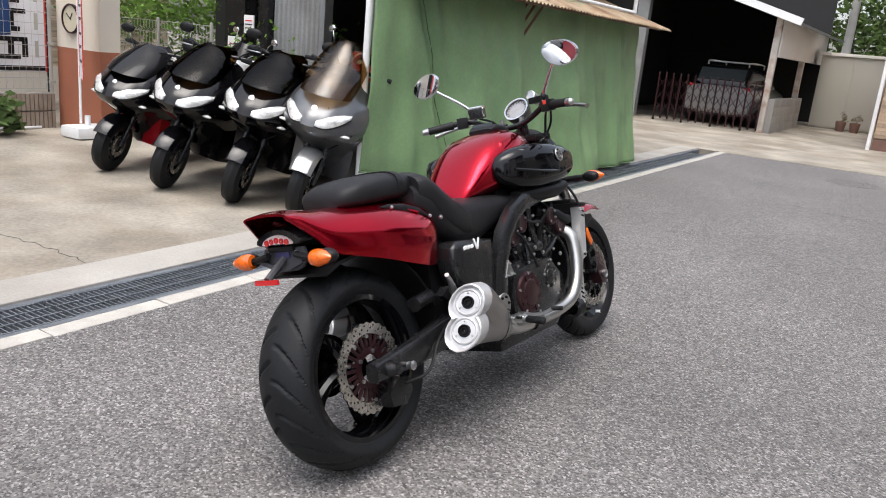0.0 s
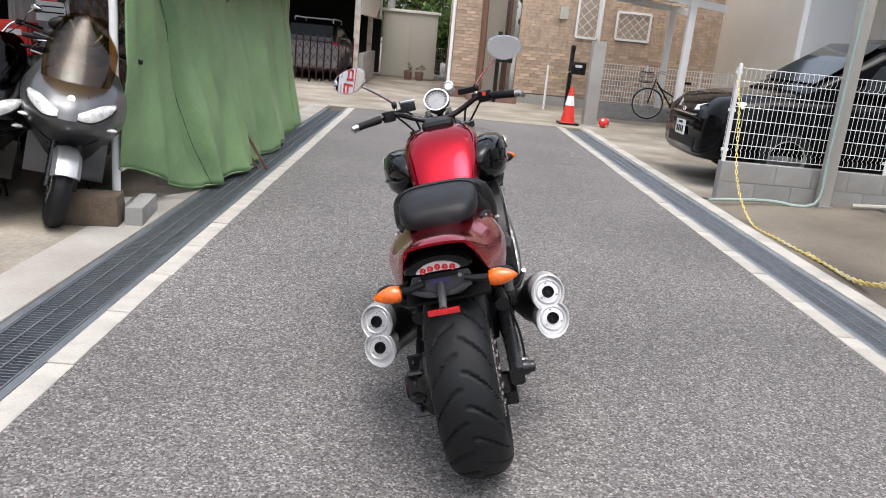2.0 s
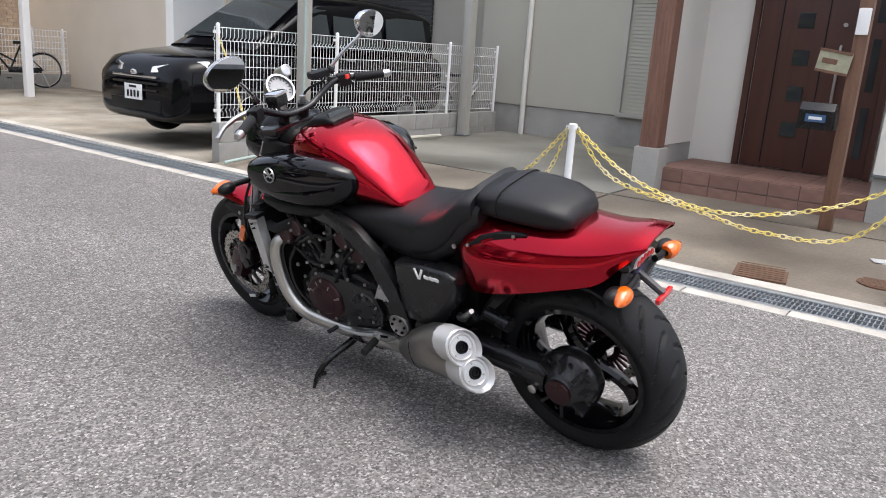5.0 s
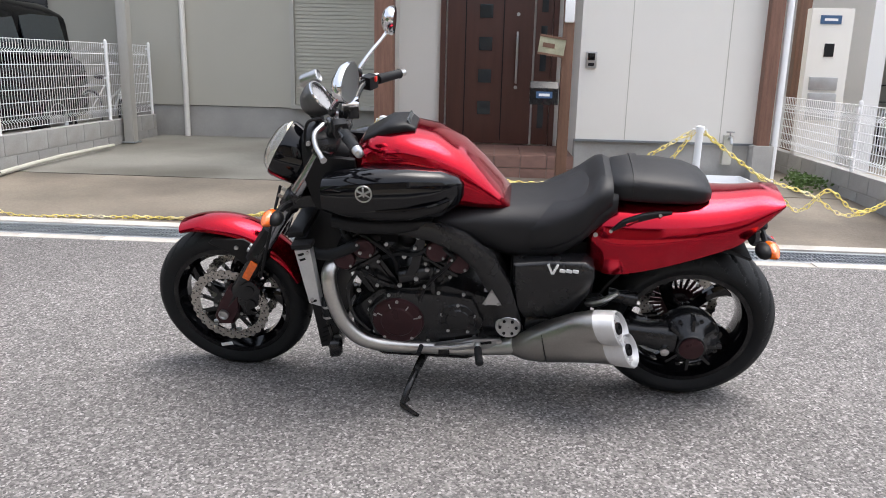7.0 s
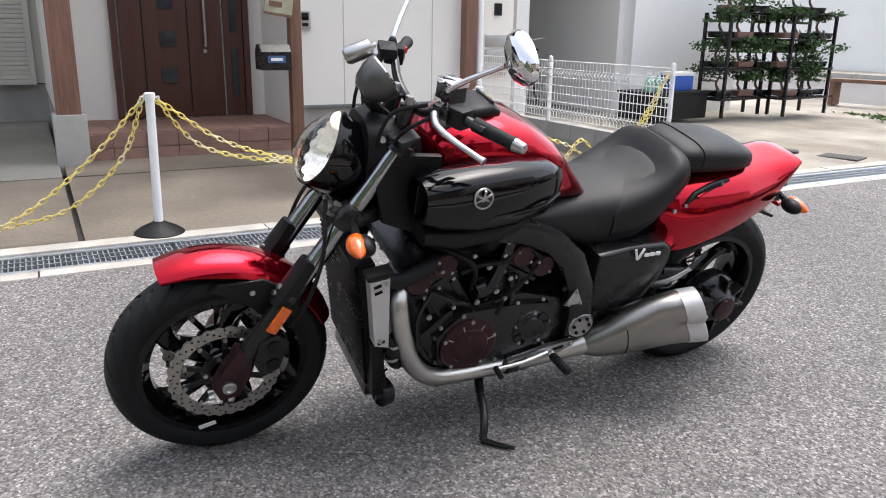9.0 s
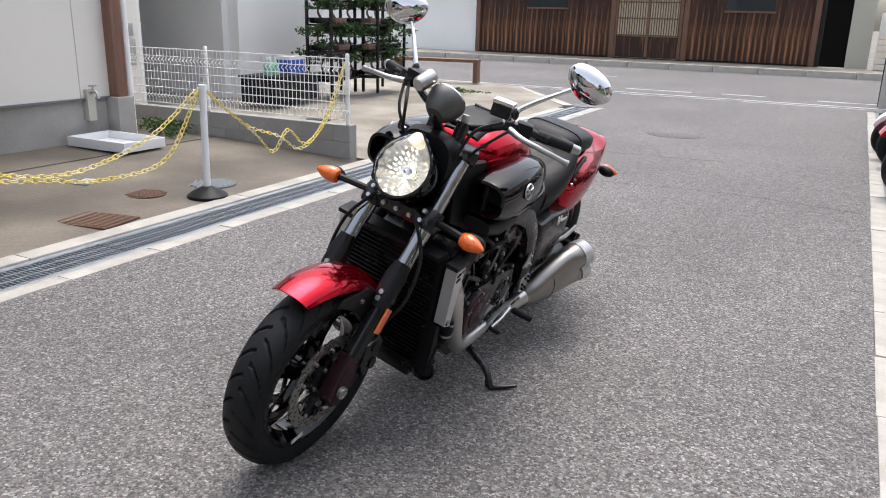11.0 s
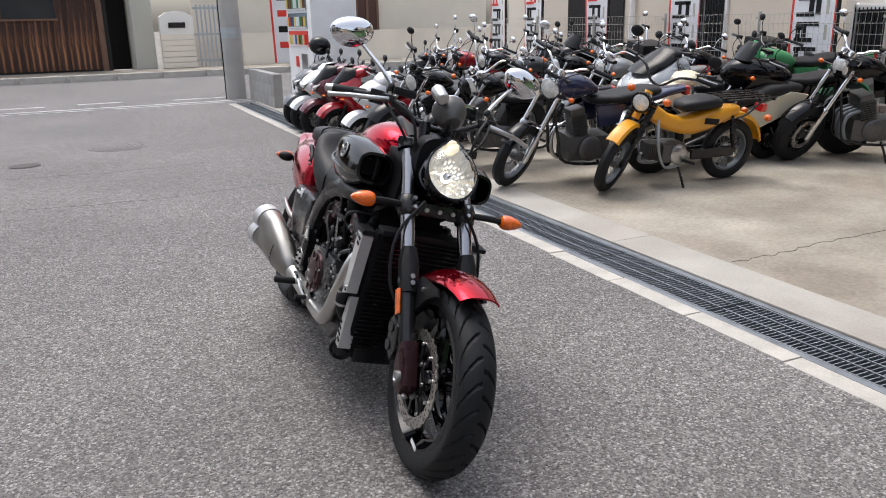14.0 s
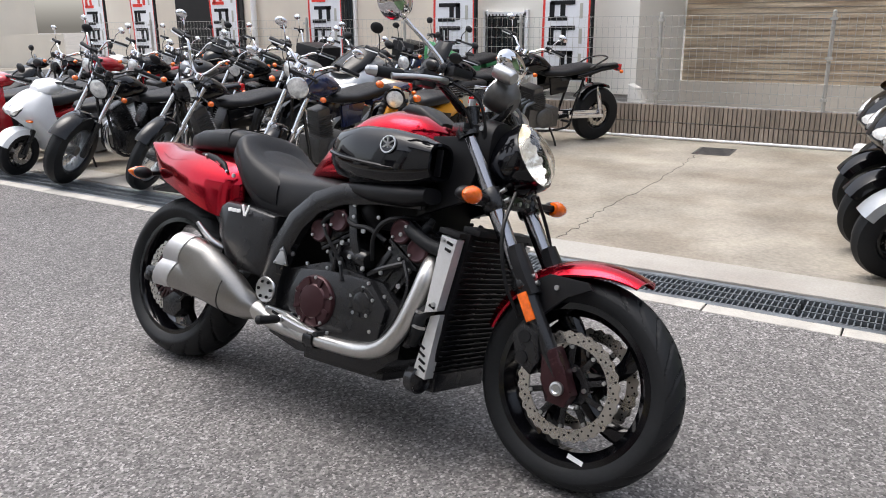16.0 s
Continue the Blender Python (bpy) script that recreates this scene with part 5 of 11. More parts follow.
for x0, x1, z0, z1 in wins:
    ob = thing("window_3", "white framed window with a diamond grille in the brick wall", "window", pose((x0 + x1) / 2, BY, (z0 + z1) / 2), kind="structure")
    w, h = x1 - x0, z1 - z0
    part("window_frame", box(box(box(box(bmesh.new(), (-w / 2, 0, 0), (0.05, 0.08, h)), (w / 2, 0, 0), (0.05, 0.08, h)), (0, 0, h / 2), (w, 0.08, 0.05)), (0, 0, -h / 2), (w, 0.1, 0.05)), WHITE_PAINT, ob)
    part("pane", boxed((0, 0.03, 0), (w, 0.02, h)), WINDOW, ob)
    for sg in (-1, 1):
        n = 7
        for k in range(n):
            t = (k + 0.5) / n * (w + h) - h / 2 - w / 2
            half = min(w, h) * 0.5
            c0, c1 = max(-w / 2, t - h / 2), min(w / 2, t + h / 2)
            if c1 - c0 > 0.04:
                part("grille_bar", cyl(bmesh.new(), (sg * c0, -0.05, c0 - t), (sg * c1, -0.05, c1 - t), 0.006, seg=5), WHITE_PAINT, ob)
bm = bmesh.new()
tube(bm, [(3.75, BY - 0.08, 0.0), (3.75, BY - 0.08, 2.5), (3.75, BY - 0.08, 5.1)], 0.04, seg=10, steps=2)
tagged(link("downpipe", bm, WHITE_PAINT, smooth=40), "pale downpipe on the brick house", "pipe")
bm = bmesh.new()
tube(bm, [(0.24, BY - 0.1, 0.0), (0.24, BY - 0.1, 2.5), (0.24, BY - 0.1, 5.1)], 0.04, seg=10, steps=2)
tagged(link("downpipe", bm, WHITE_PAINT, smooth=40), "white downpipe at the corner of the brick house", "pipe")
ob = thing("wall_box", "small grey meter box high on the brick wall", "meter", pose(2.85, BY - 0.06, 2.2))
part("case", boxed((0, 0, 0), (0.2, 0.12, 0.28), bevel=0.01), GREY_AND_SHADED_SIDING, ob)


def post_box(x, y, h, label):
    ob = thing("mailbox_post", label, "mailbox", pose(x, y, 0.0))
    part("post", boxed((0, 0, h / 2), (0.09, 0.09, h), bevel=0.006), BLACK_METAL, ob)
    part("letter_box", boxed((0.16, -0.02, h * 0.72), (0.36, 0.22, 0.28), bevel=0.05), BLACK_METAL, ob)
    part("plate", boxed((0.16, -0.135, h * 0.72 + 0.05), (0.16, 0.006, 0.06)), WHITE_PAINT, ob, "plain pale plate")
    part("lamp_head", boxed((0, -0.02, h + 0.05), (0.1, 0.1, 0.16), bevel=0.01), BLACK_METAL, ob)


post_box(3.05, 15.2, 1.35, "black mailbox post by the brick house")
post_box(1.35, 15.4, 1.5, "dark mailbox post beside the brick entrance")
ob = thing("timber_post", "rough brown timber post before the entrance", "post", pose(0.95, 15.55, 0.0))
part("shaft", tube(bmesh.new(), [(0, 0, 0), (0.02, 0.01, 1.2), (0, 0, 2.6)], [0.09, 0.08, 0.075], seg=9), WOOD_DARK, ob)
part("base", boxed((0, 0, 0.06), (0.3, 0.3, 0.14), bevel=0.02), BLOCK, ob)
ob = thing("chain_post", "white chain post with a chain by the brick house", "chain post", pose(2.44, 14.6, 0.0))
part("pole", cyl(bmesh.new(), (0, 0, 0), (0, 0, 1.0), 0.025, seg=12), WHITE_PLASTIC, ob)
chain([(2.44, 14.6, 0.95), (2.65, 14.8, 0.72), (2.9, 15.05, 0.75), (3.05, 15.2, 0.95)], "pale chain between post and mailbox")


def cone(x, y):
    ob = thing("traffic_cone", "red traffic cone with a white band on a dark foot", "traffic cone", pose(x, y, 0.0))
    part("foot", boxed((0, 0, 0.02), (0.38, 0.38, 0.04), bevel=0.015), BLACK_PLASTIC, ob)
    part("body", lathe(bmesh.new(), [(0.04, 0.15), (0.05, 0.135), (0.68, 0.035), (0.70, 0.03), (0.70, 0.001)], axis=(0, 0, 1), seg=28), RED_PLASTIC, ob)
    part("band", lathe(bmesh.new(), [(0.36, 0.0885), (0.54, 0.060)], axis=(0, 0, 1), seg=28), WHITE_PAINT, ob, "white reflective band")


cone(2.50, 11.62)
ob = thing("ball", "small red and white ball on the ground", "ball", pose(3.18, 11.55, 0.10))
part("skin", ball(bmesh.new(), (0, 0, 0), 0.10, seg=18, rows=12), RED_PLASTIC, ob)
for k in range(6):
    a = 2 * math.pi * k / 6
    part("patch", ball(bmesh.new(), (0.066 * math.cos(a), 0.066 * math.sin(a), 0.045 * (-1) ** k), 0.032, seg=8, rows=6), WHITE_PAINT, ob)
block_wall("wall_bay_low", (3.3, 13.95), (6.4, 13.95), 0.0, 0.32, 0.12, "low grey block wall behind the bicycle")
mesh_fence("mesh_fence", (3.3, 13.95), (6.4, 13.95), 0.32, 0.85, (0.02, 1.2, 2.4, 3.0), "white welded-wire fence behind the bicycle", WHITE_PAINT, 0.06, 8, wire=0.006)
# pale car port roof and white posts by the brick house
ob = thing("carport", "light carport of white posts under a clear curved roof", "carport", pose(0, 0, 0))
for x, y in ((4.75, 12.3), (5.1, 14.8)):
    part("post", boxed((x, y, 1.25), (0.13, 0.13, 2.5), bevel=0.008), WHITE_PAINT, ob)
part("beam", boxed((4.3, 12.3, 2.52), (2.2, 0.10, 0.14), rot=(0, 6, 0), bevel=0.008), WHITE_PAINT, ob)
part("beam", boxed((4.5, 14.8, 2.52), (2.2, 0.10, 0.14), rot=(0, 6, 0), bevel=0.008), WHITE_PAINT, ob)
part("gutter", boxed((3.3, 13.5, 2.62), (0.10, 3.4, 0.10), bevel=0.01), WHITE_PAINT, ob)
bm = bmesh.new()
loft(bm, [[(3.3 + 2.0 * k / 10, y, 2.66 + 0.18 * math.sin(math.pi * k / 14)) for k in range(11)] + [(3.3 + 2.0 * (10 - k) / 10, y, 2.652 + 0.18 * math.sin(math.pi * (10 - k) / 14)) for k in range(11)] for y in (11.9, 15.2)])
part("roof_sheet", bm, SMOKE, ob, "grey translucent roof sheet")
# pale house corner between the bays
wall("wall_bay_house", 6.6, 6.8, 9.2, 15.8, 0.0, 5.0, BEIGE_WALL, "pale beige wall beside the bicycle bay")
wall("wall_van_house", 5.6, 9.0, 9.25, 9.45, 0.0, 5.0, WHITE_WALL, "white wall beyond the parked minivan")
wall("wall_van_back", 9.0, 9.2, 5.2, 9.45, 0.0, 5.0, GREY_AND_SHADED_SIDING, "grey wall behind the parked minivan")
setting("roof_van_house", boxed((8, 8.9, 5.1), (5.5, 8, 0.2)), DARK, "dark eaves above the van bay", "roof")


def bicycle(label, place, paint=BLACK_METAL):
    ob = thing("bicycle", label, "bicycle", place)
    r = 0.33
    for y in (0.53, -0.53):
        wh = part("wheel", lathe(bmesh.new(), [(0.018 * math.cos(t), r - 0.018 + 0.018 * math.sin(t)) for t in (2 * math.pi * k / 8 for k in range(9))], (0, y, r), (1, 0, 0), 36), RUBBER, ob)
        part("rim", lathe(bmesh.new(), [(-0.012, r - 0.03), (-0.012, r - 0.042), (0.012, r - 0.042), (0.012, r - 0.03)], (0, y, r), (1, 0, 0), 36), ALLOY, wh)
        for k in range(14):
            a = 2 * math.pi * k / 14
            part("spoke", cyl(bmesh.new(), (0.02 * (-1) ** k, y, r), (0, y + (r - 0.04) * math.cos(a), r + (r - 0.04) * math.sin(a)), 0.002, seg=4), ALLOY, wh)
        part("mudguard", loft(bmesh.new(), [[(x, y + (r + 0.02 - e) * math.cos(a), r + (r + 0.02 - e) * math.sin(a)) for x, e in ((-0.028, 0.012), (0, 0), (0.028, 0.012), (0.026, 0.015), (0, 0.003), (-0.026, 0.015))] for a in (radians(30 + 12 * k) for k in range(11))]), ALLOY, ob)
    for a, b, q in (((0, 0.40, 0.80), (0, 0.05, 0.32), 0.018), ((0, 0.05, 0.32), (0, -0.16, 0.78), 0.016), ((0, 0.36, 0.70), (0, -0.06, 0.48), 0.016), ((0, 0.05, 0.32), (0, -0.53, 0.33), 0.010), ((0, -0.14, 0.72), (0, -0.53, 0.33), 0.010), ((0, 0.42, 0.86), (0, 0.53, 0.33), 0.014)):
        part("frame_tube", cyl(bmesh.new(), a, b, q, seg=10), paint, ob)
    part("handlebar", tube(bmesh.new(), [(-0.28, 0.20, 0.98), (-0.26, 0.34, 1.0), (-0.1, 0.42, 0.98), (0, 0.41, 0.94), (0.1, 0.42, 0.98), (0.26, 0.34, 1.0), (0.28, 0.20, 0.98)], 0.011, seg=8), ALLOY, ob)
    part("saddle", loft(bmesh.new(), [oval(y, w, 0.80, 0.86, 2.5, 14) for y, w in ((-0.04, 0.02), (-0.14, 0.05), (-0.24, 0.09), (-0.30, 0.07))]), SEAT, ob)
    bk = part("basket", loft(bmesh.new(), [oval(y, w, 0.76, 0.98, 5, 16) for y, w in ((0.50, 0.15), (0.76, 0.17))], caps=False), BLACK_METAL, ob, "dark wire basket")
    bk.modifiers.new("wire", "WIREFRAME").thickness = 0.006
    part("chain_guard", boxed((0.04, -0.22, 0.33), (0.02, 0.58, 0.10), bevel=0.02), paint, ob)
    part("pedal", boxed((0.12, 0.05, 0.18), (0.09, 0.07, 0.02), bevel=0.004), BLACK_PLASTIC, ob)
    part("kickstand", tube(bmesh.new(), [(0, -0.50, 0.30), (-0.12, -0.58, 0.02)], 0.010, steps=1), ALLOY, ob)
    part("rear_rack", box(box(boxed((0, -0.50, 0.72), (0.14, 0.36, 0.012)), (-0.06, -0.55, 0.52), (0.01, 0.01, 0.40)), (0.06, -0.55, 0.52), (0.01, 0.01, 0.40)), ALLOY, ob)
    return ob


bicycle("dark city bicycle with a front basket before the white fence", pose(5.0, 13.35, yard_z(5.0), 0, 5, 78))
SHUTTER_DARK = mat("dark_shutter", (0.055, 0.057, 0.062), 0.5, metal=0.3, var=0.12, scale=3)
ob = thing("roller_shutter", "dark grey roller shutter behind the parked minivan", "shutter", pose(8.96, 7.75, 0.1), kind="structure")
for k in range(40):
    part("slat", boxed((0, 0, 0.04 + 0.08 * k), (0.05, 2.3, 0.076), bevel=0.012), SHUTTER_DARK, ob, smooth=30)
bicycle("silver city bicycle parked behind the carport post", pose(8.15, 5.35, yard_z(8), 0, 4, -95), ALLOY)


VAN_BLACK = mat("van_black_paint", (0.003, 0.003, 0.004), 0.1, var=0.1, spec=0.2)


def minivan(place):
    """A black one-box van: y ahead."""
    ob = thing("minivan", "glossy black minivan parked behind the white fence", "car", place)
    # body lofted along its length: half-width, sill, shoulder
    secs = ((2.38, 0.66, 0.28, 0.62), (2.34, 0.76, 0.24, 0.80), (2.20, 0.84, 0.22, 0.92), (1.9, 0.88, 0.22, 0.98), (1.4, 0.90, 0.22, 1.04), (0.8, 0.90, 0.22, 1.06), (-0.5, 0.90, 0.22, 1.08), (-1.8, 0.90, 0.24, 1.10), (-2.30, 0.86, 0.28, 1.10), (-2.40, 0.78, 0.34, 1.06))
    part("body", loft(bmesh.new(), [oval(y, w, a, b, 5, 28) for y, w, a, b in secs]), VAN_BLACK, ob, "gloss black body", 50)
    roof = ((1.35, 0.80, 0.95, 1.06), (1.0, 0.78, 0.95, 1.28), (0.5, 0.74, 0.95, 1.60), (0.2, 0.72, 0.95, 1.70), (-0.8, 0.72, 0.95, 1.76), (-1.8, 0.70, 0.95, 1.74), (-2.2, 0.68, 0.95, 1.66), (-2.32, 0.66, 0.95, 1.2))
    part("cabin", loft(bmesh.new(), [oval(y, w, a, b, 4.5, 28) for y, w, a, b in roof]), VAN_BLACK, ob, smooth=40)
    part("windscreen", loft(bmesh.new(), [[(-w, y, z), (w, y, z), (w, y - 0.02, z + 0.004), (-w, y - 0.02, z + 0.004)] for y, z, w in ((1.22, 1.16, 0.70), (0.85, 1.40, 0.66), (0.50, 1.625, 0.60))]), WINDOW, ob, "dark windscreen", 30)
    for s in (-1, 1):
        for y0, y1, nm in ((0.75, 0.05, 0), (-0.02, -1.0, 1), (-1.08, -2.0, 2)):
            part("side_window", loft(bmesh.new(), [[(s * (0.80 - 0.10 * f - 0.0), y0 - (0.34 if nm == 0 else 0.03) * f, 1.10 + 0.46 * f), (s * (0.80 - 0.10 * f), y1 + 0.03 * f, 1.10 + 0.46 * f), (s * (0.785 - 0.10 * f), y1 + 0.03 * f, 1.10 + 0.46 * f), (s * (0.785 - 0.10 * f), y0 - (0.34 if nm == 0 else 0.03) * f, 1.10 + 0.46 * f)] for f in (0.0, 1.0)]), WINDOW, ob, "dark side window", 30)
        hl = part("headlight", loft(bmesh.new(), [[(s * x, y, z + dz) for x, y, dz in ((0.30, 2.37 + e, -0.03), (0.62, 2.26 + e, 0.0), (0.84, 2.02 + e, 0.05), (0.80, 2.04 + e, 0.12), (0.55, 2.24 + e, 0.08), (0.30, 2.34 + e, 0.03))] for z, e in ((0.78, -0.06), (0.78, 0.012))]), LAMP_LENS, ob, "long clear headlight", 30)
        for y in (1.45, -1.45):
            wh = part("wheel", lathe(bmesh.new(), [(-0.10, 0.22), (-0.11, 0.30), (-0.06, 0.325), (0.06, 0.325), (0.11, 0.30), (0.10, 0.22)], (s * 0.80, y, 0.325), (1, 0, 0), 32), RUBBER, ob)
            part("rim", lathe(bmesh.new(), [(0.09, 0.225), (0.10, 0.215), (0.07, 0.19), (0.08, 0.05), (0.09, 0.001)], (s * 0.80, y, 0.325), (s, 0, 0), 24), ALLOY, wh)
        part("door_mirror", ball(bmesh.new(), (s * 0.98, 0.92, 1.12), (0.10, 0.06, 0.085)), VAN_BLACK, ob, "black door mirror")
        part("door_handle", boxed((s * 0.90, -0.2, 0.98), (0.03, 0.18, 0.03), bevel=0.008), CHROME, ob)
        part("fog_lamp", cyl(bmesh.new(), (s * 0.62, 2.26, 0.42), (s * 0.62, 2.33, 0.42), 0.05, seg=14), LAMP_LENS, ob)
    for k in range(3):
        part("grille_bar", boxed((0, 2.385, 0.70 - 0.07 * k), (0.84, 0.03, 0.025), bevel=0.006), CHROME if k == 0 else BLACK_METAL, ob)
    part("lower_grille", boxed((0, 2.375, 0.40), (0.95, 0.03, 0.12), bevel=0.01), BLACK_PLASTIC, ob)
    pl = part("number_plate", boxed((0, 2.41, 0.53), (0.33, 0.012, 0.165), bevel=0.004), WHITE_PAINT, ob, "white number plate with dark bars")
    for k in range(4):
        part("plate_bar", boxed((-0.10 + 0.065 * k, 2.418, 0.51), (0.035, 0.004, 0.07)), BLACK_PLASTIC, pl)
    part("plate_bar", boxed((0, 2.418, 0.585), (0.14, 0.004, 0.025)), BLACK_PLASTIC, pl)
    part("wiper", boxed((0.1, 1.16, 1.20), (0.7, 0.015, 0.012), rot=(30, 0, 8)), BLACK_PLASTIC, ob)
    part("emblem", ball(bmesh.new(), (0, 2.40, 0.74), (0.06, 0.01, 0.03)), CHROME, ob, "plain silver badge")


minivan(pose(5.33, 6.22, 0.06, 0, 0, 90) @ Matrix.Diagonal((1, 1, 1.05, 1)))

# open shed with a van behind a folding gate
wall("wall_barn_left", -6.8, -5.2, 16.7, 16.9, 0.0, 4.5, CORRUGATED, "grey sheet wall of the open shed")
wall("wall_barn_left_white", -7.9, -6.8, 10.0, 16.8, 0.0, 4.5, BEIGE_WALL, "pale side wall of the workshop")
# inside of the shed: these near-black walls have its shade painted in
wall("wall_barn_back", -7.0, -2.0, 24.0, 24.2, 0.0, 4.2, DARK, "open shed back wall, indoor shade painted near-black")
wall("wall_barn_side", -7.0, -6.8, 16.8, 24.0, 0.0, 4.2, DARK, "open shed side wall, indoor shade painted near-black")
wall("wall_barn_right", -2.15, -2.0, 16.7, 24.0, 1.75, 2.6, WHITE_WALL, "pale board wall under the shed eaves")
block_wall("wall_barn_low", (-1.98, 16.7), (-1.98, 20.6), 0.0, 0.8, 0.15, "low pale block wall beside the open shed", 4)
for x, y in ((-2.1, 16.62), (-2.1, 20.6), (-6.0, 16.62)):
    ob = thing("shed_post", "worn white steel post of the open shed", "post", pose(x, y, 0.0))
    part("shaft", boxed((0, 0, 1.3), (0.14, 0.14, 2.6), bevel=0.008), mat("worn_white_steel", (0.55, 0.50, 0.45), 0.6, var=0.2, scale=6, second=(0.30, 0.15, 0.08), amount=0.4) if "worn_white_steel" not in MATS else MATS["worn_white_steel"], ob)
bm = bmesh.new()
loft(bm, [[(-1.6, y, 2.45), (-4.5, y, 3.35), (-7.2, y, 4.2), (-7.2, y, 4.26), (-4.5, y, 3.41), (-1.6, y, 2.51)] for y in (16.2, 24.4)])
setting("roof_barn", bm, STEEL_OLD, "grey sheet roof of the open shed", "roof")
setting("trim_barn_eaves", boxed((-3.0, 16.18, 2.95), (3.0, 0.06, 0.16), rot=(0, 17.2, 0)), WHITE_PAINT, "pale roof edge of the open shed", "trim")


def folding_gate(x0, x1, y):
    ob = thing("folding_gate", "brown folding lattice gate drawn across the shed", "gate")
    n = 14
    for k in range(n + 1):
        x = x0 + (x1 - x0) * k / n
        part("upright", boxed((x, y, 0.58), (0.035, 0.03, 1.06), bevel=0.004), BROWN_METAL, ob)
        part("tip", ball(bmesh.new(), (x, y, 1.13), (0.022, 0.02, 0.035), seg=8, rows=5), BROWN_METAL, ob)
    for k in range(n):
        x = x0 + (x1 - x0) * (k + 0.5) / n
        w = (x1 - x0) / n
        for z in (0.35, 0.62, 0.90):
            for sg in (-1, 1):
                part("brace", boxed((x, y - 0.02 * sg, z), (0.014, 0.012, 0.30), rot=(0, sg * math.degrees(math.atan2(w, 0.26)), 0)), BROWN_METAL, ob)
    for k in range(0, n + 1, 4):
        x = x0 + (x1 - x0) * k / n
        part("caster", cyl(bmesh.new(), (x, y - 0.02, 0.03), (x, y + 0.02, 0.03), 0.03, seg=10), BLACK_PLASTIC, ob)


folding_gate(-4.6, -2.15, 16.45)


def small_van(place):
    ob = thing("van", "dark and silver estate car with a roof rack inside the shed", "car", place)
    part("body", loft(bmesh.new(), [oval(y, w, a, b, 4.5, 24) for y, w, a, b in ((2.1, 0.72, 0.3, 0.75), (2.0, 0.82, 0.25, 0.9), (1.2, 0.86, 0.22, 0.98), (-1.9, 0.86, 0.24, 1.0), (-2.1, 0.80, 0.3, 0.96))]), SILVER, ob, "silver body", 50)
    part("cabin", loft(bmesh.new(), [oval(y, w, 0.9, b, 4, 24) for y, w, b in ((1.1, 0.74, 1.0), (0.4, 0.70, 1.40), (-1.7, 0.68, 1.46), (-2.05, 0.66, 1.05))]), BLACK_GLOSS, ob, smooth=45)
    part("rear_window", boxed((0, -1.93, 1.24), (1.1, 0.03, 0.32), rot=(-32, 0, 0)), WINDOW, ob)
    for s in (-1, 1):
        part("roof_rail", tube(bmesh.new(), [(s * 0.5, 0.3, 1.44), (s * 0.5, 0.2, 1.54), (s * 0.5, -1.4, 1.56), (s * 0.5, -1.5, 1.46)], 0.018, seg=8), WHITE_PAINT, ob)
        part("tail_lamp", boxed((s * 0.66, -2.06, 0.85), (0.16, 0.06, 0.24), bevel=0.02), RED_LENS, ob)
        for y in (1.3, -1.3):
            part("wheel", lathe(bmesh.new(), [(-0.09, 0.2), (-0.09, 0.3), (0.09, 0.3), (0.09, 0.2)], (s * 0.76, y, 0.30), (1, 0, 0), 24, True), RUBBER, ob)
    for y in (-0.2, -1.2):
        part("rack_bar", cyl(bmesh.new(), (-0.55, y, 1.55), (0.55, y, 1.55), 0.016, seg=8), WHITE_PAINT, ob)
    part("bumper", boxed((0, -2.1, 0.45), (1.55, 0.1, 0.22), bevel=0.04), SILVER, ob)


small_van(pose(-3.35, 19.4, 0.0, 0, 0, 0))
# pale steel store, pots, hedge and trees beyond
ob = thing("steel_store", "pale grey steel storage cabinet on the concrete", "cabinet", pose(-0.95, 21.9, 0.0))
part("body", boxed((0, 0.4, 1.02), (1.7, 0.8, 2.0), bevel=0.01), GREY_AND_SHADED_SIDING, ob)
for s in (-1, 1):
    part("door", boxed((s * 0.41, -0.01, 1.0), (0.79, 0.02, 1.88), bevel=0.004), GREY_AND_SHADED_SIDING, ob)
part("roof", boxed((0, 0.4, 2.05), (1.85, 0.95, 0.08), bevel=0.01), SIDING, ob)
for x, sd in ((-0.9, 31), (-0.55, 32)):
    ob = leaves("potted_plant", "small dry plant in a brown pot by the steel store", (x, 21.3, 0.26), (0.22, 0.22, 0.25), 140, 0.03, mat("dry_leaf", (0.16, 0.12, 0.06), 0.8, var=0.3) if "dry_leaf" not in MATS else MATS["dry_leaf"], sd)
    part("pot", lathe(bmesh.new(), [(-0.26, 0.10), (0.0, 0.14), (0.01, 0.12), (-0.02, 0.001)], axis=(0, 0, 1), seg=16), BRICK_TILE, ob)
utility_pole(-1.95, 28.4, 0.16, 9, "pale concrete utility pole before the trees")
mesh_fence("mesh_fence", (-0.1, 23.5), (0.3, 23.5), 0.0, 1.0, (0, 0.4), "thin grey wire fence by the hedge", BEIGE_ALU, 0.06, 6)
LEAF2 = mat("tree_leaf", (0.075, 0.125, 0.025), 0.6, var=0.6, scale=3, fine=25)
for x, y, z, sz, sd in ((-3.5, 32, 3.4, (6, 5, 4), 41), (1.5, 33, 3.2, (6, 5, 4.5), 42), (-9, 33, 3.8, (7, 5, 4.5), 43), (5, 30, 3.4, (6, 5, 4), 44), (0.0, 26.5, 0.5, (2.4, 1.6, 1.8), 45), (-1.0, 31, 1.0, (5, 3, 3.5), 46)):
    leaves("tree", "leafy green tree behind the sheds", (x, y, z), sz, 3600, 0.17, LEAF2, sd, "tree", trunk=z)


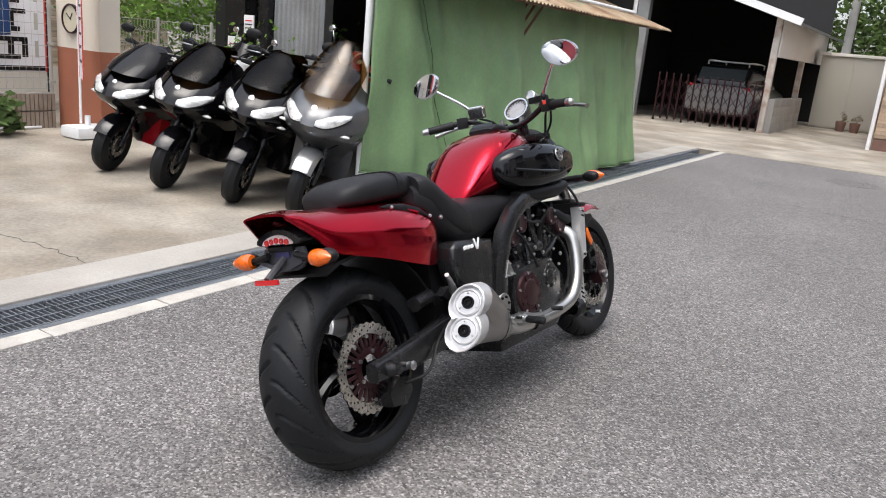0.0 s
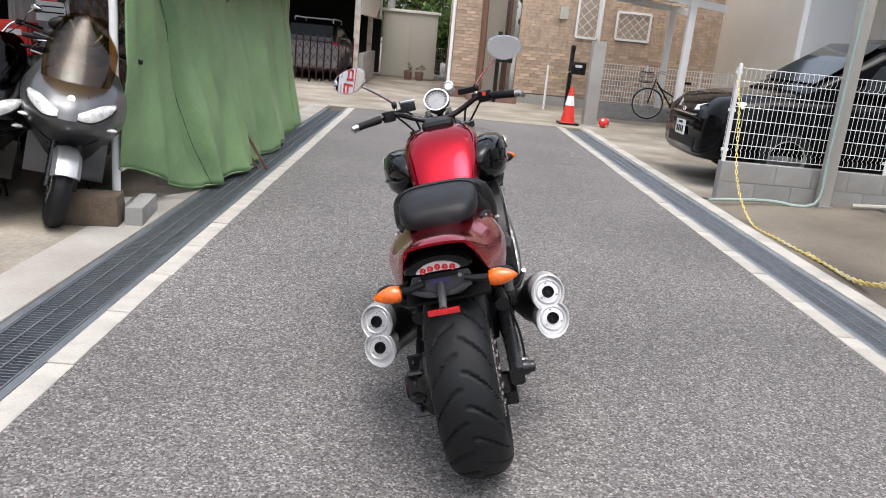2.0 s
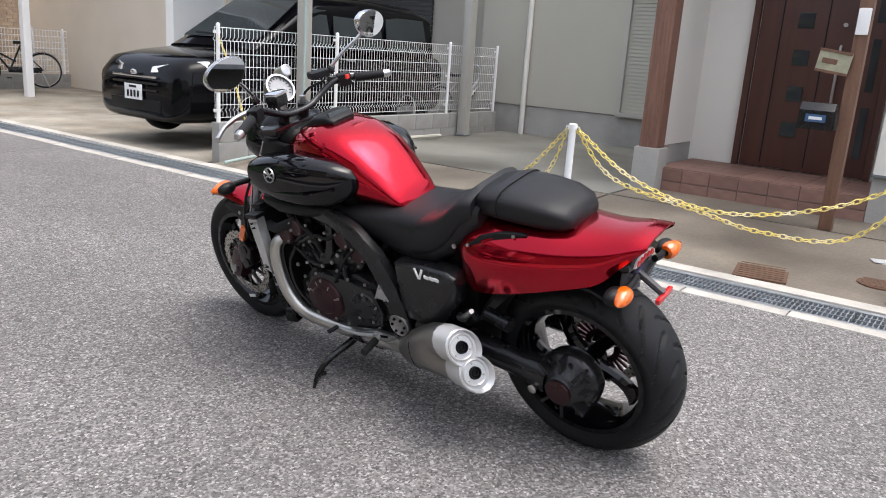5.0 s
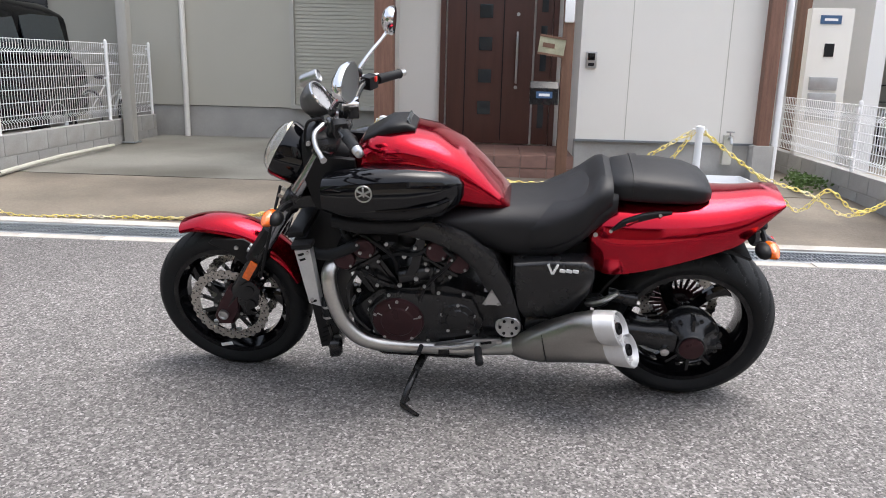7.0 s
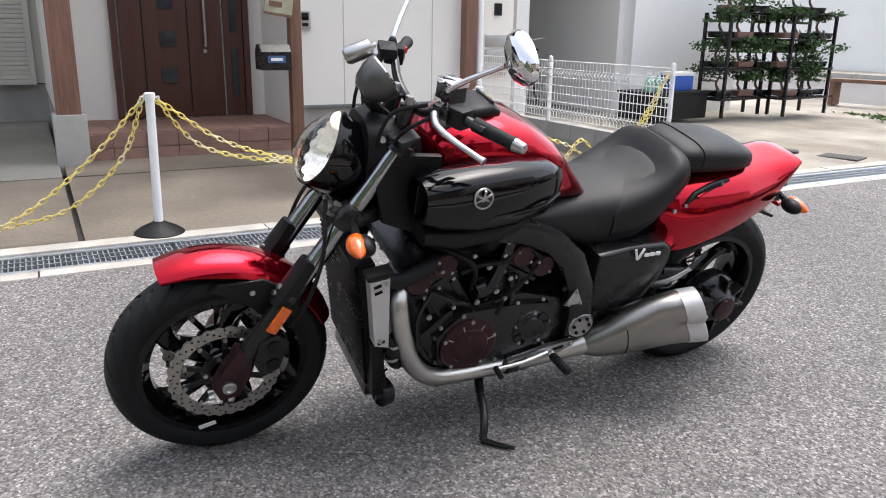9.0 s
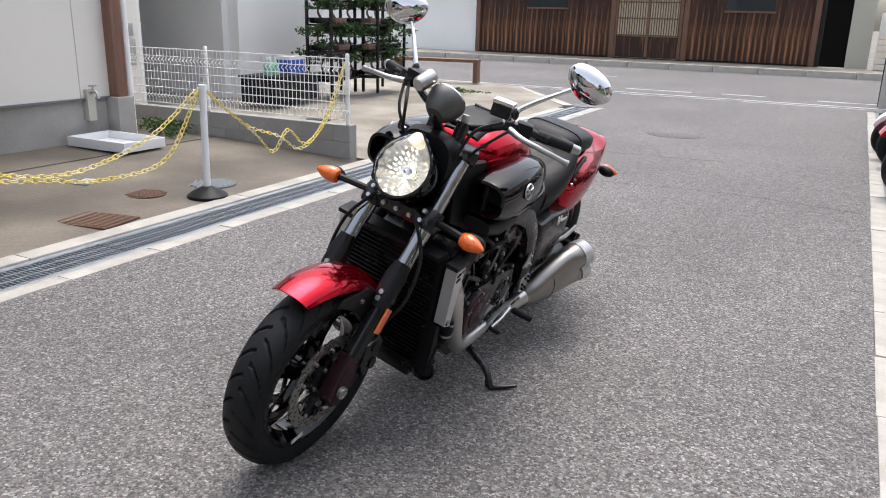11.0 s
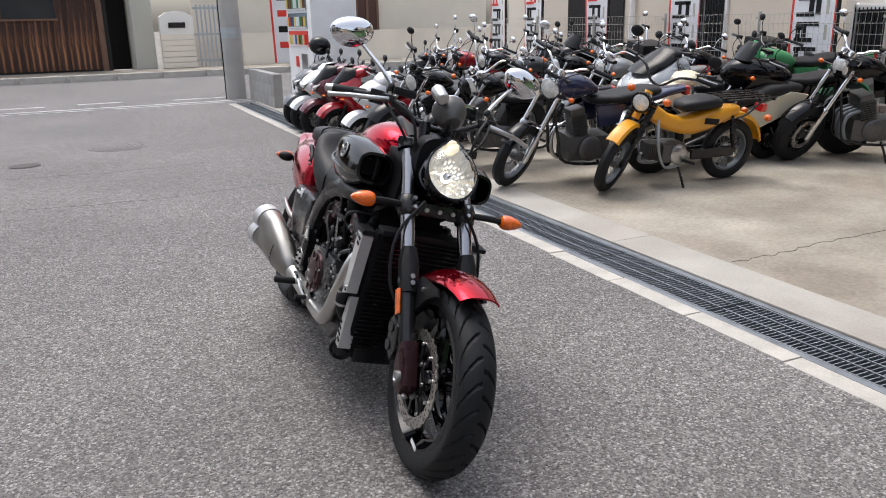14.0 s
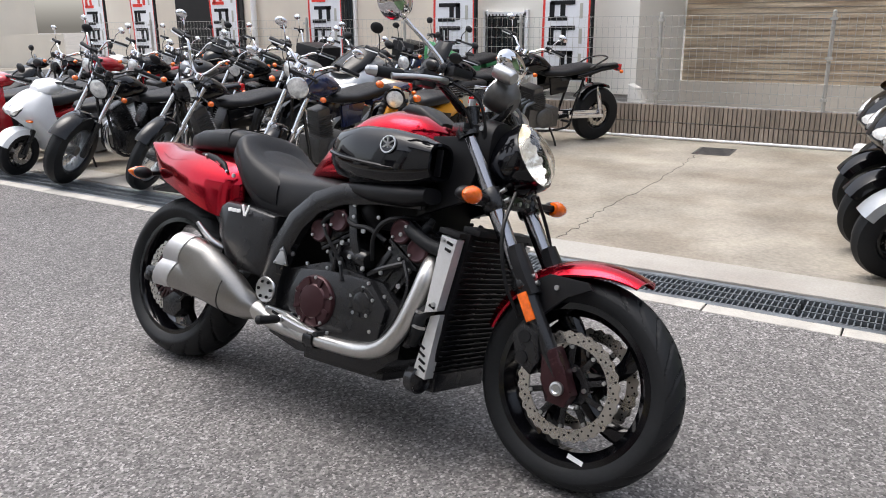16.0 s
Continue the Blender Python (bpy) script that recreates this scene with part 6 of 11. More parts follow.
# ---- south: drive, neighbour, street, old timber house ----
wall("wall_neighbour", 7.0, 7.2, -8.75, -6.62, 0.0, 5.5, WHITE_WALL, "white rendered wall of the neighbour house")
wall("wall_neighbour_side", 7.2, 11.0, -6.7, -6.5, 0.0, 5.5, WHITE_WALL, "white side wall of the neighbour carport")
wall("wall_neighbour_end", 7.2, 11.0, -8.75, -8.55, 0.0, 5.5, WHITE_WALL, "white end wall of the neighbour house")
# grey instead of the house's white: carport shade put into the colour
wall("wall_neighbour_back", 10.0, 10.2, -6.5, -4.6, 0.0, 5.5, GREY_AND_SHADED_SIDING, "back wall of the neighbour carport, carport shade in its grey")
wall("wall_neighbour_inner", 7.0, 10.0, -4.80, -4.60, 0.0, 5.5, WHITE_WALL, "white inner wall of the neighbour carport")
setting("ceiling_neighbour", boxed((8.6, -5.65, 2.75), (3.2, 1.7, 0.12)), WHITE_PAINT, "white ceiling of the neighbour carport", "ceiling")
wall("wall_neighbour_upper", 7.0, 10.0, -6.5, -4.8, 2.82, 5.5, WHITE_WALL, "white upper storey over the carport")
setting("roof_neighbour", boxed((9.0, -6.6, 5.6), (4.2, 4.4, 0.2)), DARK, "dark eaves of the neighbour house", "roof")
ob = thing("gate_pillar", "pale gate pillar with mailbox and a small blue plate", "gate pillar", pose(6.25, -3.80, yard_z(6)))
part("pillar", boxed((0, 0, 0.9), (0.14, 0.45, 1.8), bevel=0.01), SIDING, ob)
part("mail_slot", boxed((-0.08, 0.02, 1.0), (0.03, 0.30, 0.14), bevel=0.008), ALLOY, ob)
part("plate", boxed((-0.075, 0.02, 1.68), (0.012, 0.22, 0.09)), MATS["blue_plate"], ob, "small blue plate with pale bars")
part("plate_bar", boxed((-0.083, 0.02, 1.68), (0.004, 0.14, 0.025)), WHITE_PAINT, ob)
part("intercom", boxed((-0.075, 0.0, 1.36), (0.02, 0.10, 0.14), bevel=0.005), BLACK_PLASTIC, ob)
part("lower_box", boxed((-0.09, 0.02, 0.75), (0.06, 0.30, 0.30), bevel=0.02), ALLOY, ob)
ob = thing("timber_post", "slim brown timber post beside the gate pillar", "post", pose(6.9, -3.75, yard_z(6)))
part("shaft", boxed((0, 0, 1.3), (0.13, 0.13, 2.6), bevel=0.008), WOOD_DARK, ob)
bicycle("black electric bicycle with a basket in the neighbour carport", pose(8.4, -5.85, yard_z(8), 0, 4, 45))
# tub, cooler and bottles on the drive
ob = thing("storage_tub", "black plastic storage tub on the pale drive", "tub", pose(6.1, -6.45, yard_z(6.1), 0, 0, 5))
part("body", boxed((0, 0, 0.17), (0.6, 1.1, 0.34), bevel=0.03), BLACK_PLASTIC, ob)
part("lid", boxed((0, 0, 0.35), (0.64, 1.14, 0.04), bevel=0.01), BLACK_PLASTIC, ob)
ob = thing("cooler_box", "blue cooler box with a white lid on the tub", "cooler box", pose(6.08, -6.65, yard_z(6.1) + 0.371))
part("body", boxed((0, 0, 0.10), (0.26, 0.36, 0.2), bevel=0.02), mat("cooler_blue", (0.03, 0.10, 0.42), 0.4), ob)
part("lid", boxed((0, 0, 0.22), (0.27, 0.37, 0.05), bevel=0.015), WHITE_PLASTIC, ob)
PALE_GREEN = mat("pale_green_plastic", (0.30, 0.55, 0.45), 0.35)
for k, (dx, dy) in enumerate(((0, 0.0), (0.05, 0.12), (-0.06, 0.2))):
    ob = thing("watering_bottle", "pale green plastic bottle on the tub", "bottle", pose(6.05 + dx, -6.28 + dy, yard_z(6.1) + 0.371))
    part("body", lathe(bmesh.new(), [(0, 0.045), (0.14, 0.05), (0.18, 0.02), (0.22, 0.016), (0.22, 0.001)], axis=(0, 0, 1), seg=14), PALE_GREEN, ob)
    part("cap", cyl(bmesh.new(), (0, 0, 0.21), (0, 0, 0.245), 0.018, seg=10), WHITE_PLASTIC, ob)


def plant_rack(x, y):
    ob = thing("plant_rack", "dark tiered steel rack for potted plants", "plant stand", pose(x, y, yard_z(x), 0, 0, 8))
    for k, z in enumerate((0.25, 0.65, 1.05, 1.40)):
        w = 0.5 - 0.05 * k
        part("shelf", boxed((0, 0, z), (w, 1.3 - 0.12 * k, 0.03), bevel=0.004), BLACK_METAL, ob)
    for sx in (-1, 1):
        for sy in (-1, 1):
            part("leg", boxed((sx * 0.20, sy * 0.55, 0.7), (0.04, 0.04, 1.4), bevel=0.004), BLACK_METAL, ob)


plant_rack(6.0, -7.70)
plant_rack(5.85, -8.75)
rnd = random.Random(12)
PINE = mat("pine_needles", (0.05, 0.095, 0.03), 0.7, var=0.5, scale=14, fine=60)
n = 0
for rx, ry in ((6.0, -7.70), (5.85, -8.75)):
    for z, ys in ((0.275, (-0.45, -0.1, 0.3)), (0.675, (-0.4, 0.0, 0.4)), (1.075, (-0.35, 0.1, 0.4)), (1.425, (-0.2, 0.25))):
        for yy in ys:
            hgt, wd = rnd.uniform(0.16, 0.42), rnd.uniform(0.30, 0.55)
            px, py, pz = rx + rnd.uniform(-0.06, 0.06), ry + yy + rnd.uniform(-0.05, 0.05), yard_z(5.7) + z
            ob = leaves("bonsai", "small clipped bonsai tree in a shallow pot", (px, py, pz + 0.20), (wd, wd, hgt), 900, 0.032, PINE, 60 + n, "bonsai")
            part("pot", boxed((0, 0, -0.16), (0.22, 0.28, 0.08), bevel=0.015, taper=1.12), BRICK_TILE if n % 3 == 1 else BLACK_METAL, ob)
            part("trunk", tube(bmesh.new(), [(0, 0, -0.13), (0.04, 0.02, -0.03), (-0.02, 0.03, 0.08), (0.02, 0, 0.2)], [0.022, 0.016, 0.012, 0.006], seg=6), BARK, ob)
            n += 1
leaves("grass_patch", "small patch of bright grass by the drive", (5.0, -9.6, yard_z(5) - 0.01), (0.9, 0.5, 0.06), 700, 0.03, GREEN, 72, "grass")
ob = thing("bench", "weathered brown timber bench at the drive's edge", "bench", pose(5.6, -11.45, 0.075, 0, 0, 12))
part("seat_plank", boxed((0.55, 0, 0.42), (1.7, 0.3, 0.06), bevel=0.008), WOOD_DARK, ob)
for x in (-0.25, 1.35):
    part("leg", boxed((x, 0, 0.2), (0.09, 0.26, 0.4), bevel=0.008), WOOD_DARK, ob)

# far side of the street
setting("pavement_far", boxed((0, -21.9, -0.03), (90, 3.2, 0.26)), YARD, "raised pale pavement across the street", "pavement")
top = tagged(new("kerb_far"), "pale kerb stones along the far pavement", "kerb", "", "structure")
me = None
for k in range(-14, 15):
    if me is None:
        o = link("kerb_stone", boxed((0, 0, 0.05), (1.16, 0.16, 0.24), bevel=0.012), LIME, top)
        me = o.data
    else:
        o = new("kerb_stone", me)
        o.parent = top
    o.location = (k * 1.18 + 0.5, -20.25, 0)
BURNT = mat("weathered_cedar", (0.052, 0.026, 0.019), 0.8, var=0.55, scale=3, fine=25, piece=0.35, stretch=(9, 9, 0.5), second=(0.24, 0.105, 0.045), amount=0.28, bump=0.2)
WY = -23.6


def timber_house():
    core = setting("wall_timber_house", boxed((5.4, WY - 0.15, 1.6), (11.2, 0.25, 3.2)), DARK, "dark board wall of the old timber house", "wall")
    rnd = random.Random(4)
    x = 0.0
    shared = {}
    while x < 10.95:
        if 3.85 < x < 6.05:
            x = 6.05
            continue
        w = rnd.choice((0.15, 0.19, 0.22))
        if w not in shared:
            o = link("board", boxed((0, 0, 0), (w - 0.008, 0.03, 2.9), bevel=0.004), BURNT, core)
            shared[w] = o.data
        else:
            o = new("board", shared[w])
            o.parent = core
        o.location = (x + w / 2, WY - 0.005 + rnd.uniform(0, 0.012), 1.6)
        x += w
    for xx in (0.0, 3.75, 6.1, 10.98):
        ob = thing("timber_post", "grey weathered post of the old timber house", "post", pose(xx, WY + 0.03, 0.1))
        part("shaft", boxed((0, 0, 1.5), (0.16, 0.14, 3.0), bevel=0.01), WOOD_DARK, ob)
    ob = thing("door_3", "sliding lattice door of the old timber house", "door", pose(4.95, WY + 0.04, 0.12), kind="structure")
    part("backing", boxed((0, -0.04, 1.2), (2.1, 0.02, 2.4)), IVORY, ob, "yellowed paper backing")
    for xx in (-1.05, 0.0, 1.05):
        part("stile", boxed((xx, 0, 1.2), (0.09, 0.06, 2.4)), WOOD_DARK, ob)
    for k in range(26):
        part("lattice_bar", boxed((-1.0 + 0.08 * k, 0, 1.45), (0.022, 0.03, 1.5)), WOOD_DARK, ob)
    for z in (0.72, 1.25, 1.75, 2.2):
        part("cross_rail", boxed((0, 0.005, z), (2.1, 0.04, 0.035)), WOOD_DARK, ob)
    part("lower_panel", boxed((0, 0.0, 0.35), (2.1, 0.04, 0.66)), BURNT, ob)
    for xx in (8.4, 1.9):
        ob = thing("window_4", "small high window in the old timber wall", "window", pose(xx, WY + 0.03, 2.05), kind="structure")
        part("window_frame", box(boxed((0, 0, -0.42), (1.5, 0.10, 0.06)), (0, 0, 0.42), (1.5, 0.10, 0.06)), WOOD_DARK, ob)
        part("pane", boxed((0, -0.01, 0), (1.4, 0.02, 0.8)), WINDOW, ob)
    bm = bmesh.new()
    loft(bm, [[(xx, WY + 0.9, 3.1), (xx, WY - 3.0, 5.0), (xx, WY - 3.0, 5.15), (xx, WY + 0.9, 3.25)] for xx in (-0.6, 11.6)])
    setting("roof_timber_house", bm, mat("grey_roof_tile", (0.12, 0.12, 0.125), 0.7, var=0.2, scale=5), "grey tiled roof of the old timber house", "roof")


timber_house()
wall("wall_south_white", 11.1, 30, WY - 0.2, WY, 0.0, 2.9, WHITE_WALL, "white plaster wall along the street")
# near-black sheet closes the gap and paints its shade
wall("wall_south_gap", -0.9, 0.0, WY - 2.6, WY - 2.5, 0.0, 3.2, DARK, "near-black sheet painting the shade in the gap between the houses")
wall("wall_south_concrete", -1.5, -0.9, WY - 2.5, WY, 0.0, 3.6, GREY_AND_SHADED_SIDING, "pale concrete end wall")
wall("wall_south_house", -14, -2.9, WY - 1.6, WY - 1.4, 0.0, 5.0, BEIGE_WALL, "beige house across the street")
ob = thing("gate_pillar", "tan stone gate pillar with a pale arched top", "gate pillar", pose(-2.15, WY + 0.25, 0.1))
for k in range(6):
    part("stone_course", boxed((0, 0, 0.09 + 0.17 * k), (1.0, 0.35, 0.16), bevel=0.012), BEIGE_WALL, ob)
part("top", prism(bmesh.new(), [(-0.5, 1.02), (0.5, 1.02), (0.5, 1.55), (0.3, 1.68), (0.0, 1.72), (-0.3, 1.68), (-0.5, 1.55)], -0.17, 0.17, 1, bevel=0.01), SIDING, ob)
part("mail_slot", boxed((0, 0.18, 1.3), (0.5, 0.03, 0.16)), BLACK_METAL, ob)
ob = thing("metal_gate", "grey metal gate beside the stone pillar", "gate", pose(-3.4, WY + 0.1, 0.1))
for k in range(10):
    part("bar", boxed((-0.6 + 0.13 * k, 0, 0.95), (0.05, 0.03, 1.9)), STEEL, ob)
for z in (0.2, 1.0, 1.8):
    part("rail", boxed((0, 0, z), (1.4, 0.04, 0.06)), STEEL, ob)
bm = bmesh.new()
box(bm, (-8.05, WY - 1.36, 1.6), (2.9, 0.06, 3.2))
ob = setting("wall_south_timber", bm, DOOR_BROWN, "dark brown timber front of the house across the street", "wall")
for k in range(8):
    link("batten", boxed((-9.45 + 0.4 * k, WY - 1.315, 1.6), (0.09, 0.05, 3.2), bevel=0.006), WOOD_DARK, ob)
wall("wall_south_low", -14, -4.2, WY - 0.1, WY + 0.05, 0.0, 1.1, BEIGE_WALL, "low beige garden wall across the street")
flag_s = thing("banner", "white banner with red edge at the street corner", "banner", pose(-2.9, -12.9, 0.0, 0, 8, 70))
part("pole", cyl(bmesh.new(), (0, 0.26, 0), (0, 0.26, 2.6), 0.016, seg=10), BLACK_METAL, flag_s)
part("cloth", boxed((0, 0.03, 1.6), (0.006, 0.42, 1.9)), MATS["banner_cloth"], flag_s)
part("red_edge", boxed((0, -0.17, 1.6), (0.012, 0.04, 1.9)), RED_PLASTIC, flag_s)
for k in range(5):
    part("stroke", boxed((0, 0.04, 1.0 + 0.3 * k), (0.012, 0.2, 0.12)), BLACK_PLASTIC if k % 2 else RED_PLASTIC, flag_s)


# ---- the red motorcycle ----


def tyre_mesh(r, w, rim_r, grooves, sweep, seg=420, depth=0.008):
    """A tyre about the x axis with sweeping tread grooves cut into it."""
    prof = []
    n = 36
    for i in range(n + 1):
        u = -1 + 2 * i / n
        a = u * 1.42
        prof.append((w * 0.5 * math.sin(a) / math.sin(1.42), r - 0.30 * w * (1 - math.cos(a)) * 1.15, u))
    side = [(-w * 0.485, rim_r + 0.03), (-w * 0.43, rim_r + 0.006), (-w * 0.34, rim_r - 0.004)]
    prof = [(x, q, -2) for x, q in side[::-1]] + prof + [(-x, q, 2) for x, q in side]
    bm = bmesh.new()
    rings = []
    for k in range(seg):
        t = 2 * math.pi * k / seg
        ring = []
        for x, q, u in prof:
            d = 0.0
            if 0.05 < abs(u) < 0.93:
                ph = grooves * t / (2 * math.pi) + (0.5 if u > 0 else 0.0) + sweep * abs(u) ** 1.6
                f = abs((ph % 1.0) - 0.5)
                wide = 0.062 * (1.15 - 0.65 * abs(u))
                if f > 0.5 - wide:
                    d = depth
            ring.append(((x, (q - d) * math.cos(t), (q - d) * math.sin(t))))
        rings.append(ring)
    return loft(bm, rings + [rings[0]], caps=False, closed=False)


def ring_plate(bm, outer, inner, x0, x1, centre=(0, 0)):
    """A flat ring in the y-z plane between two outlines of equal count, from x0 to x1."""
    n = len(outer)
    rows = [[bm.verts.new((x, centre[0] + p[0], centre[1] + p[1])) for p in o] for x, o in ((x0, outer), (x1, outer), (x1, inner), (x0, inner))]
    for a, b in zip(rows, rows[1:] + rows[:1]):
        for i in range(n):
            bm.faces.new((a[i], a[(i + 1) % n], b[(i + 1) % n], b[i]))
    return bm


def round_pts(r, n, wave=0.0, lobes=0):
    return [((r + wave * math.cos(lobes * t)) * math.cos(t), (r + wave * math.cos(lobes * t)) * math.sin(t)) for t in (2 * math.pi * k / n for k in range(n))]


def brake_disc(parent, x, r, centre, material, arms=10, sgn=1):
    bm = bmesh.new()
    ring_plate(bm, round_pts(r - 0.003, 180, 0.003, 30), round_pts(r - 0.038, 180), x - 0.0025, x + 0.0025)
    d = part("disc", bm, DISC, parent, "wavy drilled steel brake disc")
    # the disc is solid: black studs stand in for the dark of drilled holes
    bm = bmesh.new()
    for k in range(60):
        t = 2 * math.pi * k / 60
        q = r - 0.012 - 0.0085 * (k % 3)
        cyl(bm, (x - 0.003, q * math.cos(t), q * math.sin(t)), (x + 0.003, q * math.cos(t), q * math.sin(t)), 0.0035, seg=6)
    holes = part("drilling", bm, FINS, d)
    tagged(holes, kind="stuff")
    bm = bmesh.new()
    ring_plate(bm, round_pts(0.066, 60), round_pts(0.044, 60), x - 0.005, x + 0.005)
    part("carrier", bm, material, d)
    for k in range(arms):
        t = 2 * math.pi * (k + 0.5) / arms
        q = (0.062 + r - 0.040) / 2
        part("carrier_arm", boxed((x, q * math.cos(t), q * math.sin(t)), (0.007, r - 0.100, 0.017 if arms < 12 else 0.011), rot=(math.degrees(t), 0, 0), bevel=0.002), material, d)
    for k in range(5):
        t = 2 * math.pi * k / 5
        part("carrier_bolt", cyl(bmesh.new(), (x + sgn * 0.004, 0.055 * math.cos(t), 0.055 * math.sin(t)), (x + sgn * 0.010, 0.055 * math.cos(t), 0.055 * math.sin(t)), 0.007, seg=8), ALLOY, d)
    for k in range(10):
        t = 2 * math.pi * (k + 0.5) / 10
        part("button", cyl(bmesh.new(), (x - 0.009, (r - 0.045) * math.cos(t), (r - 0.045) * math.sin(t)), (x + 0.009, (r - 0.045) * math.cos(t), (r - 0.045) * math.sin(t)), 0.006, seg=8), ALLOY, d)
    return d


def alloy_wheel(parent, name, centre, r, w, rim_r, m, grooves, sweep, turn):
    wh = part(name, tyre_mesh(r, w, rim_r, grooves, sweep), RUBBER, parent, "black tyre with curved tread grooves", smooth=50)
    wh.matrix_basis = m @ Matrix.Translation(centre)
    h = w * 0.40
    bm = bmesh.new()
    lathe(bm, [(-h, rim_r + 0.004), (-h - 0.004, rim_r + 0.006), (-h - 0.004, rim_r - 0.012), (-h + 0.012, rim_r - 0.022), (-h * 0.4, rim_r - 0.035), (h * 0.4, rim_r - 0.035), (h - 0.012, rim_r - 0.022), (h + 0.004, rim_r - 0.012),
               (h + 0.004, rim_r + 0.006), (h, rim_r + 0.004), (h * 0.4, rim_r - 0.02), (-h * 0.4, rim_r - 0.02), (-h, rim_r + 0.004)], axis=(1, 0, 0), seg=72)
    part("rim", bm, BLACK_GLOSS, wh, "gloss black cast rim")
    bm = bmesh.new()
    lathe(bm, [(-0.06, 0.001), (-0.06, 0.035), (-0.035, 0.05), (0.035, 0.05), (0.06, 0.035), (0.06, 0.001)], axis=(1, 0, 0), seg=28)
    part("hub", bm, BLACK_GLOSS, wh)
    for k in range(5):
        t0 = radians(turn + 72 * k)
        bm = bmesh.new()
        rings = []
        for s in range(7):
            f = s / 6
            q, a = 0.04 + (rim_r - 0.065) * f, t0 + 0.34 * f * f
            half, th = 0.030 - 0.012 * math.sin(math.pi * f) + 0.012 * f, 0.030 - 0.008 * f
            c, tang = Vector((0, q * math.cos(a), q * math.sin(a))), Vector((0, -math.sin(a), math.cos(a)))
            rings.append([c + tang * half * ct * 0.9 + Vector((th * 0.8 * st, 0, 0)) for ct, st in ((1, 0.4), (0.5, 1), (-0.5, 1), (-1, 0.4), (-1, -0.4), (-0.5, -1), (0.5, -1), (1, -0.4))])
        part("spoke", loft(bm, rings), BLACK_GLOSS, wh)
    return wh


def ushell(y, w, zlo, zhi, th=0.008, n=3.2, seg=16):
    """A section like an upturned U: outer skin and inner skin."""
    out, inn = [], []
    for k in range(seg + 1):
        t = math.pi * k / seg
        c, s = math.cos(t), math.sin(t)
        px, pz = math.copysign(abs(c) ** (2 / n), c), abs(s) ** (2 / n)
        out.append((w * px, y, zlo + (zhi - zlo) * pz))
        inn.append(((w - th) * px, y, zlo + (zhi - zlo - th) * pz))
    return out + inn[::-1]


def bolt(parent, p, axis=(1, 0, 0), r=0.007, material=None):
    p, d = Vector(p), Vector(axis).normalized()
    part("bolt", cyl(cyl(bmesh.new(), p, p + d * 0.006, r, seg=8), p + d * 0.006, p + d * 0.009, r * 0.55, seg=6), material or ALLOY, parent, smooth=None)


